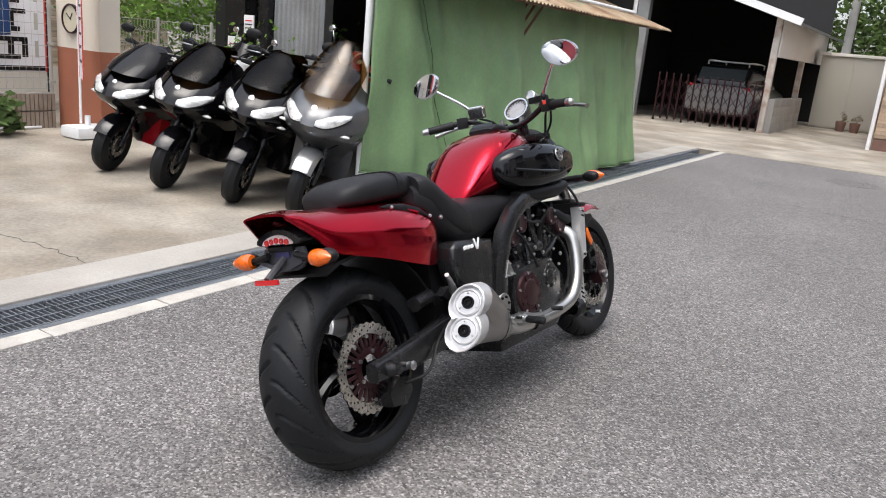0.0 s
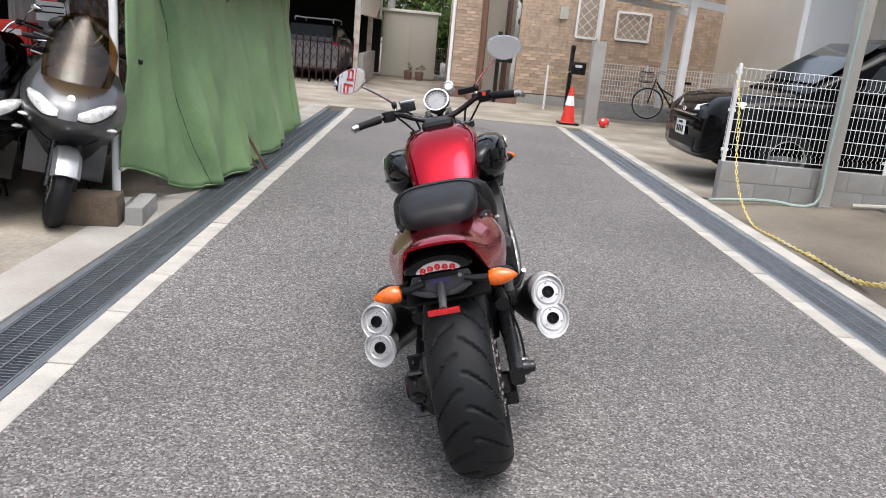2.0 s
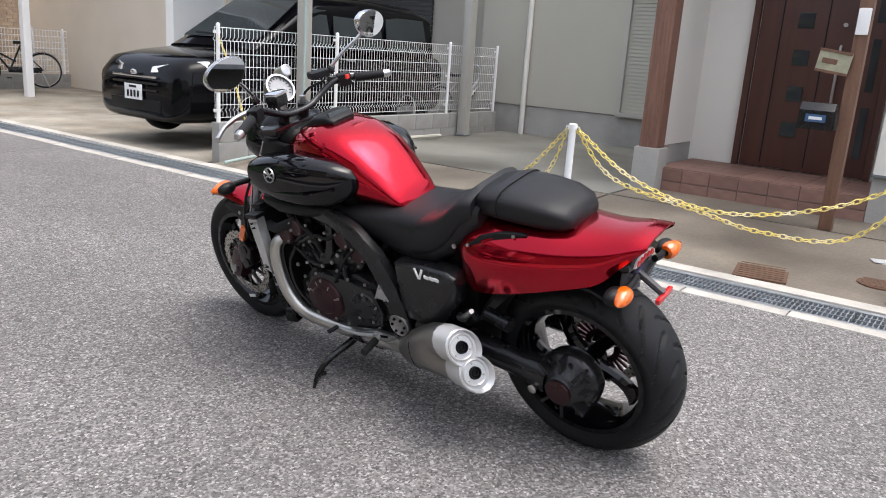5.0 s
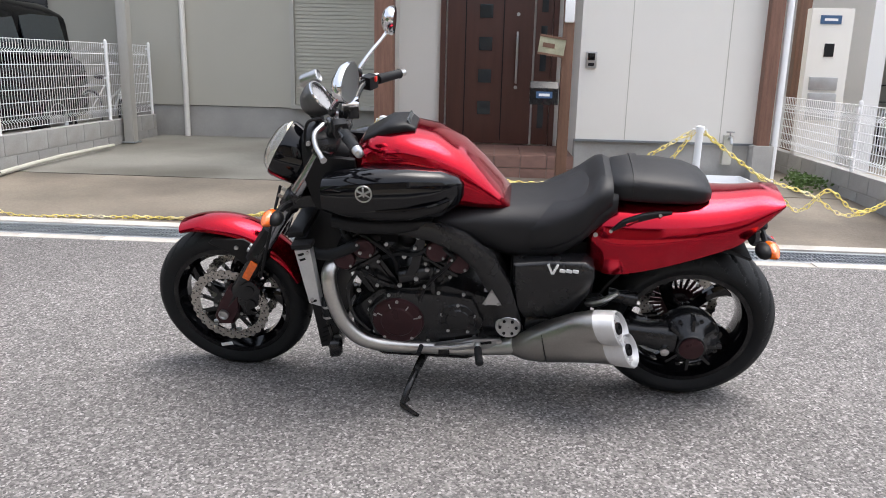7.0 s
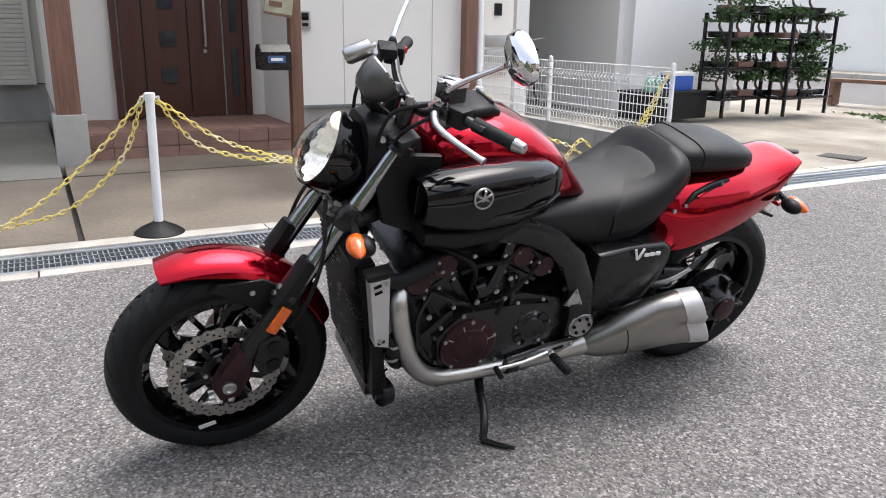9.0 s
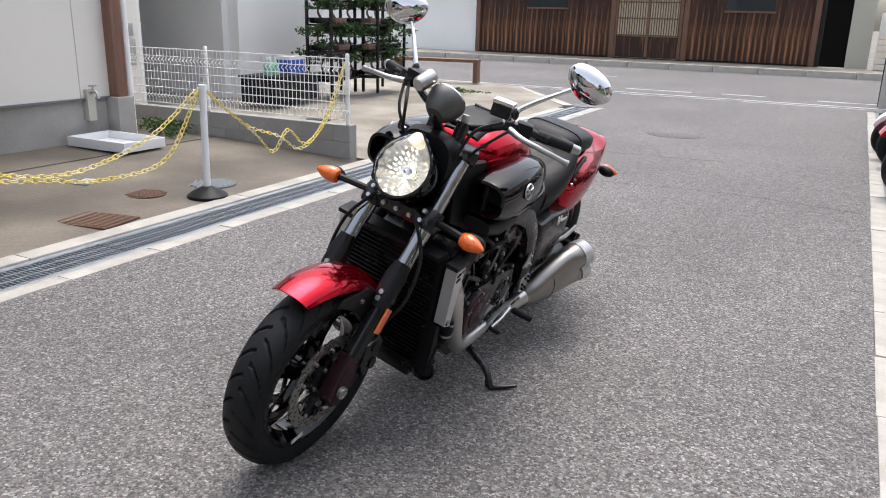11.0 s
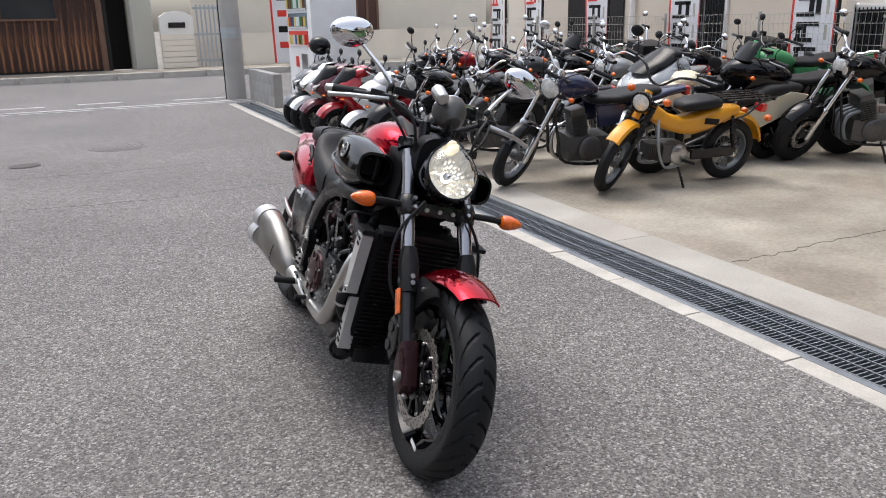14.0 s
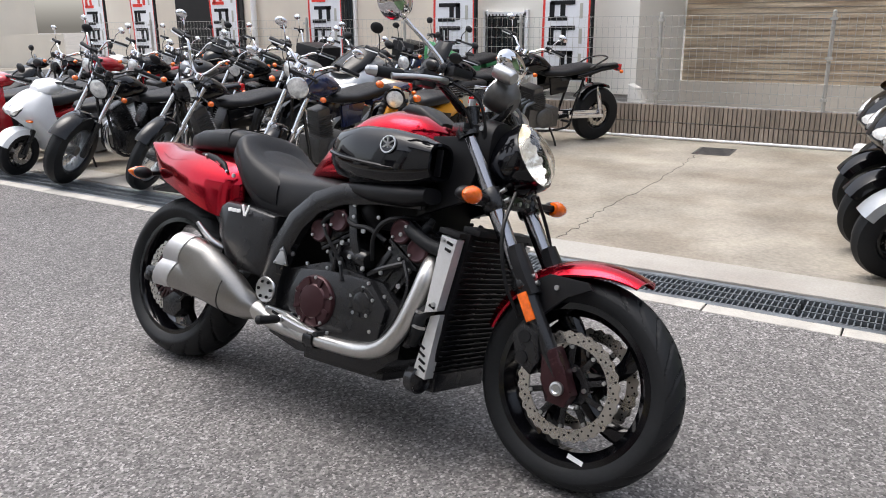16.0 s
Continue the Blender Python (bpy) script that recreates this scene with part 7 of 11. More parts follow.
def hero_bike(place):
    ob = thing("motorcycle", "candy red and black muscle motorcycle leaning on its side stand", "motorcycle", place)
    # lamp and plate group at the tail
    TAIL_SET = {"tail_light": (0, -0.030, -0.024), "rear_indicator": (0, -0.036, -0.008), "plate_bracket": (0, -0.030, -0.012), "bracket_rib": (0, -0.030, -0.012), "plate_holder": (0, -0.030, -0.014), "number_plate": (0, -0.030, -0.012),
                "plate_arm": (0, -0.022, -0.008), "rear_reflector": (0, -0.022, -0.008), "tail_stem": (0, -0.036, -0.008)}

    def p(name, bm, m, label="", smooth=40):
        o = part("indicator_stem" if name == "tail_stem" else name, bm, m, ob, label, smooth)
        if name in TAIL_SET:
            o.matrix_basis = Matrix.Translation(TAIL_SET[name])
        return o

    # steering: the front turns a little to the left about the raked head
    d = Vector((0, -0.54, 0.842))
    foot = Vector((0, 0.948, 0))
    steer = Matrix.Translation(foot) @ Matrix.Rotation(radians(-1.5), 4, d) @ Matrix.Translation(-foot)

    def f(name, bm, m, label="", smooth=40, parent=None):
        o = part(name, bm, m, parent or ob, label, smooth)
        if parent is None:
            o.matrix_basis = steer @ (AXLE if name in AT_AXLE else CONTROLS if name in ON_BAR else Matrix.Identity(4))
        return o

    # parts that ride on the front axle
    AXLE = Matrix.Translation((0, 0.022, 0))
    # the bar with all that is clamped to it sits a little low and rolled
    CONTROLS = Matrix.Translation((0, 0.267, 1.13)) @ Matrix.Rotation(radians(-2.0), 4, "Y") @ Matrix.Translation((0, -0.30, -1.15))
    ON_BAR = {"grip", "bar_end", "switch_box", "lever_perch", "lever", "mirror_stem", "stem_knuckle", "handlebar", "clutch_reservoir", "reservoir_cap", "brake_reservoir", "kill_switch"}
    AT_AXLE = {"axle_clamp", "axle_end", "pinch_bolt", "caliper", "fender_bracket", "bracket_bolt", "front_mudguard"}

    # wheels
    fw = alloy_wheel(ob, "front_wheel", (0, 0.822, 0.3125), 0.3125, 0.122, 0.232, steer, 26, 1.3, 20)
    for s in (-1, 1):
        brake_disc(fw, s * 0.072, 0.160, (0, 0), BLACK_METAL, sgn=s)
    for s in (-1, 1):
        part("rim_sticker", boxed((s * 0.0535, 0.05, -0.205), (0.002, 0.05, 0.014), rot=(-14, 0, 0)), WHITE_PAINT, fw, "small white rim sticker")
    rw = alloy_wheel(ob, "rear_wheel", (0, -0.924, 0.33), 0.33, 0.205, 0.232, Matrix.Identity(4), 20, -1.5, 50)
    brake_disc(rw, 0.098, 0.149, (0, 0), BROWN_METAL, arms=26)
    # front fork
    at = lambda x, t: Vector((x, 0.822, 0.3125)) + d * t  # noqa: E731
    for s in (-1, 1):
        x = 0.108 * s
        f("fork_tube", cyl(bmesh.new(), at(x, 0.30), at(x, 0.83), 0.0255, seg=20), FORK_TUBE, "polished dark fork tube")
        f("fork_leg", lathe(bmesh.new(), [(0.03, 0.027), (0.10, 0.028), (0.12, 0.030), (0.22, 0.029), (0.30, 0.030), (0.305, 0.035), (0.325, 0.035), (0.335, 0.029), (0.36, 0.029), (0.365, 0.026)], at(x, 0), d, 24), BLACK_METAL)
        f("axle_clamp", prism(bmesh.new(), [(0.765, 0.268), (0.825, 0.262), (0.842, 0.30), (0.812, 0.36), (0.775, 0.425), (0.722, 0.395), (0.755, 0.33)], x - 0.027, x + 0.027, 0, bevel=0.012), BROWN_METAL, "brown cast axle clamp")
        f("axle_end", lathe(bmesh.new(), [(0, 0.020), (0.012, 0.020), (0.014, 0.014), (0.010, 0.010), (0.010, 0.001)], (x + 0.027 * s, 0.80, 0.3125), (s, 0, 0), 16), ALLOY)
        for k in range(2):
            f("pinch_bolt", cyl(bmesh.new(), (x + s * (0.012 - 0.024 * k), 0.835, 0.268), (x + s * (0.012 - 0.024 * k), 0.852, 0.266), 0.007, seg=8), ALLOY)
        # stone guard on the tube, with two bolts
        g = bmesh.new()
        loft(g, [[at(x, t) + Vector((w * c, 0.010 + 0.028 * e, 0.016 * e)) for c, e in ((-1, -0.2), (-0.9, 0.6), (-0.4, 1), (0.4, 1), (0.9, 0.6), (1, -0.2), (0.6, -0.3), (-0.6, -0.3))] for t, w in ((0.28, 0.029), (0.33, 0.034), (0.39, 0.034), (0.435, 0.024))])
        f("fork_guard", g, BLACK_PLASTIC)
        for k in range(2):
            f("guard_bolt", cyl(bmesh.new(), at(x + 0.0 * s, 0.305 + 0.022 * k) + Vector((0, 0.02, 0.01)), at(x, 0.305 + 0.022 * k) + Vector((0, 0.044, 0.022)), 0.0085, seg=10), ALLOY)
        f("side_reflector", boxed(at(x + 0.033 * s, 0.245), (0.008, 0.03, 0.085), rot=(31, 0, 0), bevel=0.003), AMBER, "amber side reflector")
        # caliper
        c = bmesh.new()
        prism(c, [(0.66, 0.36), (0.71, 0.33), (0.735, 0.38), (0.72, 0.45), (0.67, 0.475), (0.635, 0.44)], s * 0.088, s * 0.145, 0, bevel=0.012)
        cal = f("caliper", c, BLACK_METAL, "black radial brake caliper")
        for zz in (0.375, 0.435):
            part("piston_cap", cyl(bmesh.new(), (s * 0.143, 0.68, zz), (s * 0.150, 0.68, zz), 0.019, seg=14), BLACK_GLOSS, cal)
        f("brake_hose", tube(bmesh.new(), [(s * 0.12, 0.66, 0.48), (s * 0.16, 0.62, 0.58), (s * 0.15, 0.58, 0.72), (s * 0.07, 0.56, 0.84)], 0.006, seg=6), BLACK_PLASTIC)
        # fender bracket
        f("fender_bracket", prism(bmesh.new(), [(0.70, 0.50), (0.76, 0.565), (0.84, 0.595), (0.82, 0.615), (0.70, 0.62), (0.64, 0.585), (0.665, 0.54)], s * 0.074, s * 0.088, 0, bevel=0.004), BLACK_PLASTIC)
        f("bracket_bolt", cyl(bmesh.new(), (s * 0.088, 0.73, 0.585), (s * 0.094, 0.73, 0.585), 0.008, seg=8), ALLOY)
        # clamps and front indicators
        f("clamp_ring", lathe(bmesh.new(), [(-0.035, 0.032), (-0.03, 0.036), (0.03, 0.036), (0.035, 0.032)], at(x, 0.585), d, 20, True), BLACK_METAL)
        for k in (-1, 1):
            f("clamp_bolt", cyl(bmesh.new(), at(x * 0.93, 0.585 + 0.016 * k) + Vector((0, 0.03, 0.018)), at(x * 0.93, 0.585 + 0.016 * k) + Vector((0, 0.045, 0.027)), 0.007, seg=8), ALLOY)
        f("tube_cap", lathe(bmesh.new(), [(0.80, 0.036), (0.83, 0.036), (0.84, 0.022), (0.845, 0.001)], at(x, 0), d, 20), BLACK_METAL)
        f("indicator_stem", tube(bmesh.new(), [(s * 0.13, 0.50, 0.808), (s * 0.19, 0.515, 0.812), (s * 0.245, 0.524, 0.812)], 0.012, seg=8), BLACK_PLASTIC)
        ind = f("front_indicator", lathe(bmesh.new(), [(-0.004, 0.012), (0.0, 0.022), (0.01, 0.0265), (0.03, 0.027), (0.055, 0.020), (0.075, 0.009), (0.082, 0.001)], (s * 0.245, 0.530, 0.812), (s * 0.95, 0.15, 0), 20), AMBER, "orange pointed indicator lens")
        part("indicator_back", ball(bmesh.new(), (s * 0.272, 0.513, 0.812), (0.040, 0.026, 0.024)), BLACK_PLASTIC, ind)
    lower = bmesh.new()
    prism(lower, [(-0.15, 0.50), (-0.08, 0.535), (0.08, 0.535), (0.15, 0.50), (0.10, 0.40), (-0.10, 0.40)], 0.785, 0.83, 2, bevel=0.008)
    f("lower_yoke", lower, BLACK_METAL)
    for k in (-0.05, 0.0, 0.05):
        f("yoke_bolt", cyl(bmesh.new(), (k, 0.535, 0.808), (k, 0.543, 0.808), 0.008, seg=10), ALLOY)
    f("upper_yoke", prism(bmesh.new(), [(-0.155, 0.395), (-0.06, 0.43), (0.06, 0.43), (0.155, 0.395), (0.12, 0.33), (-0.12, 0.33)], 1.00, 1.03, 2, bevel=0.008), BLACK_METAL)
    # front mudguard
    rings = []
    for k in range(22):
        a = radians(63 + (158 - 63) * k / 21)
        q = 0.338 + 0.010 * math.sin(math.pi * k / 21) + 0.034 * (1 - k / 21) ** 2
        w = 0.082 * (0.78 + 0.22 * math.sin(math.pi * min(1, (k + 1) / 8) / 2)) * (1 - 0.25 * max(0, k - 14) / 7)
        drop = 0.050 - 0.022 * max(0, 1 - k / 6) - 0.01 * max(0, k - 15) / 6
        sec = []
        for j in range(11):
            u = -1 + 0.2 * j
            sec.append((w * math.sin(u * 1.35) / math.sin(1.35), q - drop * (1 - math.cos(u * 1.35)) * 1.1))
        sec += [(x * 0.95, r - 0.006) for x, r in sec[::-1]]
        rings.append([(x, 0.80 + r * math.cos(a), 0.3125 + r * math.sin(a)) for x, r in sec])
    f("front_mudguard", loft(bmesh.new(), rings), RED, "glossy red front mudguard", 50)

    # headlamp, tilted back
    hm = steer @ pose(0, 0.556, 0.948, 29, 0, 0)

    def h(name, bm, m, label="", parent=None, smooth=40):
        o = part(name, bm, m, parent or ob, label, smooth)
        if parent is None:
            o.matrix_basis = hm
        return o

    def egg(y, w, zl, zh, seg=40, lobe=0.0):
        pts = []
        for k in range(seg):
            t = 2 * math.pi * k / seg
            up = max(0.0, math.sin(t))
            pts.append((w * math.cos(t) * (1 - 0.06 * up), y, (zl + zh) / 2 + (zh - zl) / 2 * math.sin(t) + lobe * up ** 10))
        return pts

    shell = h("headlamp", loft(bmesh.new(), [egg(-0.17, 0.05, -0.06, 0.06), egg(-0.12, 0.082, -0.085, 0.09), egg(-0.05, 0.096, -0.10, 0.105, lobe=0.008), egg(0.0, 0.1, -0.104, 0.106, lobe=0.016), egg(0.014, 0.096, -0.100, 0.102, lobe=0.016), egg(0.014, 0.090, -0.094, 0.096, lobe=0.014), egg(-0.005, 0.088, -0.092, 0.094, lobe=0.013)], caps=False), BLACK_GLOSS, "large round headlamp in a gloss black shell")
    bowl = bmesh.new()
    rings = []
    for i in range(9):
        q = 1 - i / 8 * 0.82
        rings.append([(x * (1 + 0.03 * (k % 4 < 2)), y + 0.006 * ((k // 2 + i) % 2), z) for k, (x, y, z) in enumerate(egg(-0.004 - 0.072 * (1 - q * q), 0.088 * q, -0.092 * q, 0.094 * q, 56, 0.013 * q))])
    part("reflector", loft(bowl, rings, caps=False), mat("lamp_reflector", (0.95, 0.93, 0.87), 0.16, metal=0.55, var=0.20, scale=60, stretch=(4, 1, 0.4)), shell, "bright faceted reflector", 8)
    part("bulb_shield", lathe(bmesh.new(), [(-0.07, 0.016), (-0.03, 0.014), (-0.022, 0.010), (-0.020, 0.001)], axis=(0, 1, 0), seg=16), CHROME, shell)
    part("bulb", ball(bmesh.new(), (0, -0.045, 0.0), (0.020, 0.012, 0.020), seg=12), BULB, shell, "lit warm bulb")
    part("position_lamp", lathe(bmesh.new(), [(-0.02, 0.022), (0.012, 0.024), (0.022, 0.016), (0.026, 0.001)], (0, 0, 0.094), (0, 1, 0), 18), mat("warm_glass", (0.96, 0.86, 0.62), 0.15, var=0.1, emit=0.45), shell, "small warm position lamp lens")
    lens = []
    for y, q in ((0.010, 0.995), (0.026, 0.95), (0.040, 0.82), (0.052, 0.60), (0.058, 0.33), (0.060, 0.05)):
        lens.append(egg(y, 0.090 * q, -0.094 * q, 0.096 * q, lobe=0.014 * q))
    lens += [[(x, y - 0.002, z) for x, y, z in r] for r in lens[::-1]]
    lo = part("lens", loft(bmesh.new(), lens, caps=False), mat("lens_glass", (0.98, 0.98, 0.97), 0.02, trans=1.0, ior=1.42, var=0.0), shell, "clear glass lens")
    lo.visible_shadow = False
    # shroud, meter and controls
    f("lamp_shroud", loft(bmesh.new(), [oval(y, w, a, b, 3, 20) for y, w, a, b in ((0.46, 0.094, 0.87, 1.05), (0.42, 0.11, 0.86, 1.06), (0.36, 0.10, 0.86, 1.04), (0.30, 0.07, 0.88, 1.0))]), BLACK_PLASTIC)
    for s in (-1, 1):
        f("shroud_bolt", cyl(bmesh.new(), (s * 0.10, 0.43, 1.02), (s * 0.112, 0.43, 1.02), 0.008, seg=8), ALLOY)
    mm = steer @ pose(-0.004, 0.408, 1.148, 53, 0, 0)
    meter = part("meter", lathe(bmesh.new(), [(-0.065, 0.001), (-0.065, 0.028), (-0.05, 0.045), (-0.02, 0.058), (0.004, 0.062), (0.012, 0.060), (0.012, 0.054), (0.004, 0.053)], axis=(0, 0, 1), seg=36), ENGINE_GREY, ob, "round tachometer in a grey metal housing")
    meter.matrix_basis = mm
    part("bezel", lathe(bmesh.new(), [(0.010, 0.061), (0.015, 0.060), (0.015, 0.054), (0.010, 0.053)], axis=(0, 0, 1), seg=36), CHROME, meter)
    dial = part("dial", lathe(bmesh.new(), [(0.003, 0.0535), (0.0035, 0.001)], axis=(0, 0, 1), seg=36), mat("grey_dial", (0.30, 0.30, 0.31), 0.4, var=0.1, scale=60), meter, "grey dial with dark ticks")
    ticks = bmesh.new()
    for k in range(15):
        a = radians(-130 + 260 * k / 14)
        box(ticks, (0.044 * math.sin(a), 0.044 * math.cos(a), 0.005), (0.003, 0.010, 0.001), rot=(0, 0, -math.degrees(a)))
    part("scale", ticks, BLACK_PLASTIC, dial)
    f("meter_bracket", tube(bmesh.new(), [(0, 0.37, 1.03), (0, 0.43, 1.08), (0, 0.45, 1.12)], 0.016, seg=8), BLACK_METAL)
    f("shift_lamp", lathe(bmesh.new(), [(-0.04, 0.001), (-0.04, 0.018), (-0.03, 0.024), (0.03, 0.024), (0.032, 0.019), (0.028, 0.017), (0.028, 0.001)], (0.062, 0.452, 1.196), (0, -0.9, 0.35), 20), ALLOY, "silver shift lamp drum")
    for s in (-1, 1):
        f("riser", cyl(bmesh.new(), (s * 0.05, 0.36, 1.03), (s * 0.05, 0.345, 1.09), 0.022, seg=14), BLACK_METAL)
        f("bar_bolt", cyl(bmesh.new(), (s * 0.05, 0.345, 1.09), (s * 0.05, 0.343, 1.115), 0.012, seg=8), ALLOY)
        f("grip", lathe(bmesh.new(), [(0, 0.017), (0.004, 0.0185), (0.11, 0.0165), (0.118, 0.019)], (s * 0.262, 0.292, 1.150), (s * 0.85, -0.52, -0.08), 16, True), RUBBER, "black rubber grip")
        f("bar_end", lathe(bmesh.new(), [(0.118, 0.017), (0.125, 0.0155), (0.145, 0.014), (0.150, 0.008), (0.152, 0.001)], (s * 0.262, 0.292, 1.150), (s * 0.85, -0.52, -0.08), 16), ALLOY, "silver bar end weight")
        f("switch_box", boxed((s * 0.225, 0.315, 1.152), (0.052, 0.045, 0.05), rot=(0, 0, -26 * s), bevel=0.010), BLACK_PLASTIC)
        f("lever_perch", boxed((s * 0.195, 0.345, 1.155), (0.05, 0.035, 0.032), rot=(0, 0, -26 * s), bevel=0.008), BLACK_METAL)
        f("lever", tube(bmesh.new(), [(s * 0.205, 0.374, 1.152), (s * 0.26, 0.388, 1.145), (s * 0.33, 0.368, 1.135), (s * 0.385, 0.335, 1.122), (s * 0.40, 0.325, 1.118)], [0.011, 0.009, 0.008, 0.008, 0.011], seg=10), ALLOY, "silver hand lever")
        f("control_cable", tube(bmesh.new(), [(s * 0.18, 0.35, 1.14), (s * 0.13, 0.42, 1.10), (s * 0.10, 0.44, 1.0), (s * 0.06, 0.40, 0.90)], 0.0055, seg=6), BLACK_PLASTIC)
        f("control_cable", tube(bmesh.new(), [(s * 0.21, 0.33, 1.13), (s * 0.16, 0.40, 1.06), (s * 0.09, 0.40, 0.97)], 0.005, seg=6), BLACK_PLASTIC)
        # mirrors
        f("mirror_stem", tube(bmesh.new(), [(s * 0.19, 0.345, 1.17), (s * 0.195, 0.345, 1.205), (s * 0.235, 0.315, 1.25), (s * 0.285, 0.275, 1.295), (s * 0.305, 0.262, 1.312)], [0.010, 0.008, 0.0075, 0.006, 0.007], seg=10), CHROME, "bent chrome mirror stem")
        f("stem_knuckle", ball(bmesh.new(), (s * 0.193, 0.345, 1.195), (0.013, 0.013, 0.02)), BLACK_METAL)
        mir = part("mirror", bmesh.new(), CHROME, ob, "chrome backed oval mirror")
        shape = lambda q, y: [(0.080 * q * math.cos(t) * (1.0 + 0.12 * math.sin(t)), y, 0.053 * q * math.sin(t)) for t in (2 * math.pi * k / 28 for k in range(28))]  # noqa: E731
        bm = loft(bmesh.new(), [shape(0.97, -0.006), shape(1.0, 0.0), shape(0.98, 0.012), shape(0.8, 0.027), shape(0.45, 0.037), shape(0.05, 0.040)])
        bm.to_mesh(mir.data)
        bm.free()
        mir.data.shade_smooth()
        mir.data.set_sharp_from_angle(angle=radians(50))
        mir.matrix_basis = steer @ CONTROLS @ pose(s * 0.350, 0.245, 1.345, -7 if s < 0 else 5, 14 * s, 6 * s)
        part("glass", loft(bmesh.new(), [shape(0.93, -0.0065), shape(0.92, -0.0085)]), MIRROR, mir, "mirror glass")
    f("handlebar", tube(bmesh.new(), [(-0.30, 0.28, 1.147), (-0.20, 0.33, 1.155), (-0.12, 0.348, 1.12), (-0.05, 0.345, 1.095), (0.05, 0.345, 1.095), (0.12, 0.348, 1.12), (0.20, 0.33, 1.155), (0.30, 0.28, 1.147)], 0.0125, seg=12), BLACK_METAL, "black bent handlebar")
    f("clutch_reservoir", boxed((-0.128, 0.300, 1.180), (0.065, 0.05, 0.045), rot=(0, 0, 14), bevel=0.006), BLACK_METAL)
    f("reservoir_cap", boxed((-0.128, 0.300, 1.205), (0.07, 0.055, 0.012), rot=(0, 0, 14), bevel=0.004), CHROME, "polished reservoir cap")
    f("brake_reservoir", boxed((0.150, 0.375, 1.19), (0.080, 0.05, 0.028), rot=(0, 0, -14), bevel=0.008), BLACK_PLASTIC)
    f("kill_switch", boxed((0.225, 0.293, 1.165), (0.02, 0.012, 0.018), bevel=0.004), RED_PLASTIC, "red stop switch")

    # fuel tank cover, scoops, knee panels
    p("tank_cover", loft(bmesh.new(), [oval(y, w, a, b, 3.0, 28) for y, w, a, b in ((0.285, 0.090, 0.86, 0.985), (0.26, 0.125, 0.85, 1.02), (0.20, 0.152, 0.84, 1.052), (0.10, 0.166, 0.82, 1.066), (0.0, 0.166, 0.80, 1.046), (-0.09, 0.152, 0.79, 0.998), (-0.16, 0.132, 0.79, 0.932), (-0.22, 0.112, 0.79, 0.862), (-0.26, 0.09, 0.79, 0.815))]), RED, "glossy candy red tank cover", 60)
    p("tank_dash", loft(bmesh.new(), [oval(y, w, a, b, 3.5, 20) for y, w, a, b in ((0.07, 0.055, 1.055, 1.072), (0.10, 0.070, 1.05, 1.092), (0.16, 0.075, 1.03, 1.088), (0.25, 0.07, 0.99, 1.035))]), BLACK_PLASTIC, "black dash pod on the tank")
    p("tank_display", boxed((0, 0.092, 1.083), (0.10, 0.006, 0.03), rot=(-25, 0, 0), bevel=0.003), WINDOW)
    for s in (-1, 1):
        sc = p("air_scoop", loft(bmesh.new(), [oval(y, w, a, b, 2.8, 24, x=s * x) for y, w, a, b, x in ((-0.105, 0.012, 0.875, 0.915, 0.150), (-0.085, 0.035, 0.845, 0.945, 0.160), (-0.03, 0.058, 0.815, 0.972, 0.180), (0.08, 0.072, 0.80, 0.986, 0.198), (0.20, 0.076, 0.80, 0.982, 0.204), (0.30, 0.074, 0.815, 0.968, 0.204), (0.36, 0.066, 0.835, 0.95, 0.202), (0.36, 0.056, 0.845, 0.94, 0.202), (0.28, 0.045, 0.86, 0.92, 0.200))]), BLACK_GLOSS, "gloss black air scoop", 50)
        p("scoop_mouth", boxed((s * 0.201, 0.292, 0.89), (0.08, 0.004, 0.05)), FINS)
        p("scoop_lip", loft(bmesh.new(), [oval(y, w, a, b, 2.6, 20, x=s * x) for y, w, a, b, x in ((0.0, 0.03, 0.765, 0.80, 0.175), (0.12, 0.055, 0.745, 0.812, 0.185), (0.25, 0.062, 0.745, 0.815, 0.19), (0.34, 0.05, 0.765, 0.815, 0.19))]), BLACK_PLASTIC, smooth=50)
        em = p("emblem", lathe(bmesh.new(), [(0, 0.028), (0.004, 0.028), (0.005, 0.025), (0.003, 0.024), (0.003, 0.001)], (s * 0.277, 0.212, 0.925), (s * 0.98, 0.0, 0.18), 28), BLACK_GLOSS, "plain round silver and black emblem")
        part("emblem_ring", lathe(bmesh.new(), [(0.003, 0.029), (0.007, 0.028), (0.007, 0.0245), (0.003, 0.024)], (s * 0.277, 0.212, 0.925), (s * 0.98, 0.0, 0.18), 28), ALLOY, em)
        for k in range(3):
            part("emblem_bar", boxed((s * 0.2815, 0.212, 0.926), (0.005, 0.0055, 0.050), rot=(60 * k, s * 10, 0), bevel=0.001), ALLOY, em)
        p("scoop_crease", tube(bmesh.new(), [(s * 0.268, 0.30, 0.855), (s * 0.274, 0.15, 0.862), (s * 0.262, 0.02, 0.875), (s * 0.225, -0.06, 0.89)], 0.006, seg=6), BLACK_GLOSS)
        p("neck_panel", prism(bmesh.new(), [(0.25, 0.72), (0.42, 0.79), (0.45, 0.90), (0.40, 0.99), (0.27, 0.98)], s * 0.11, s * 0.135, 0, bevel=0.01), BLACK_PLASTIC)
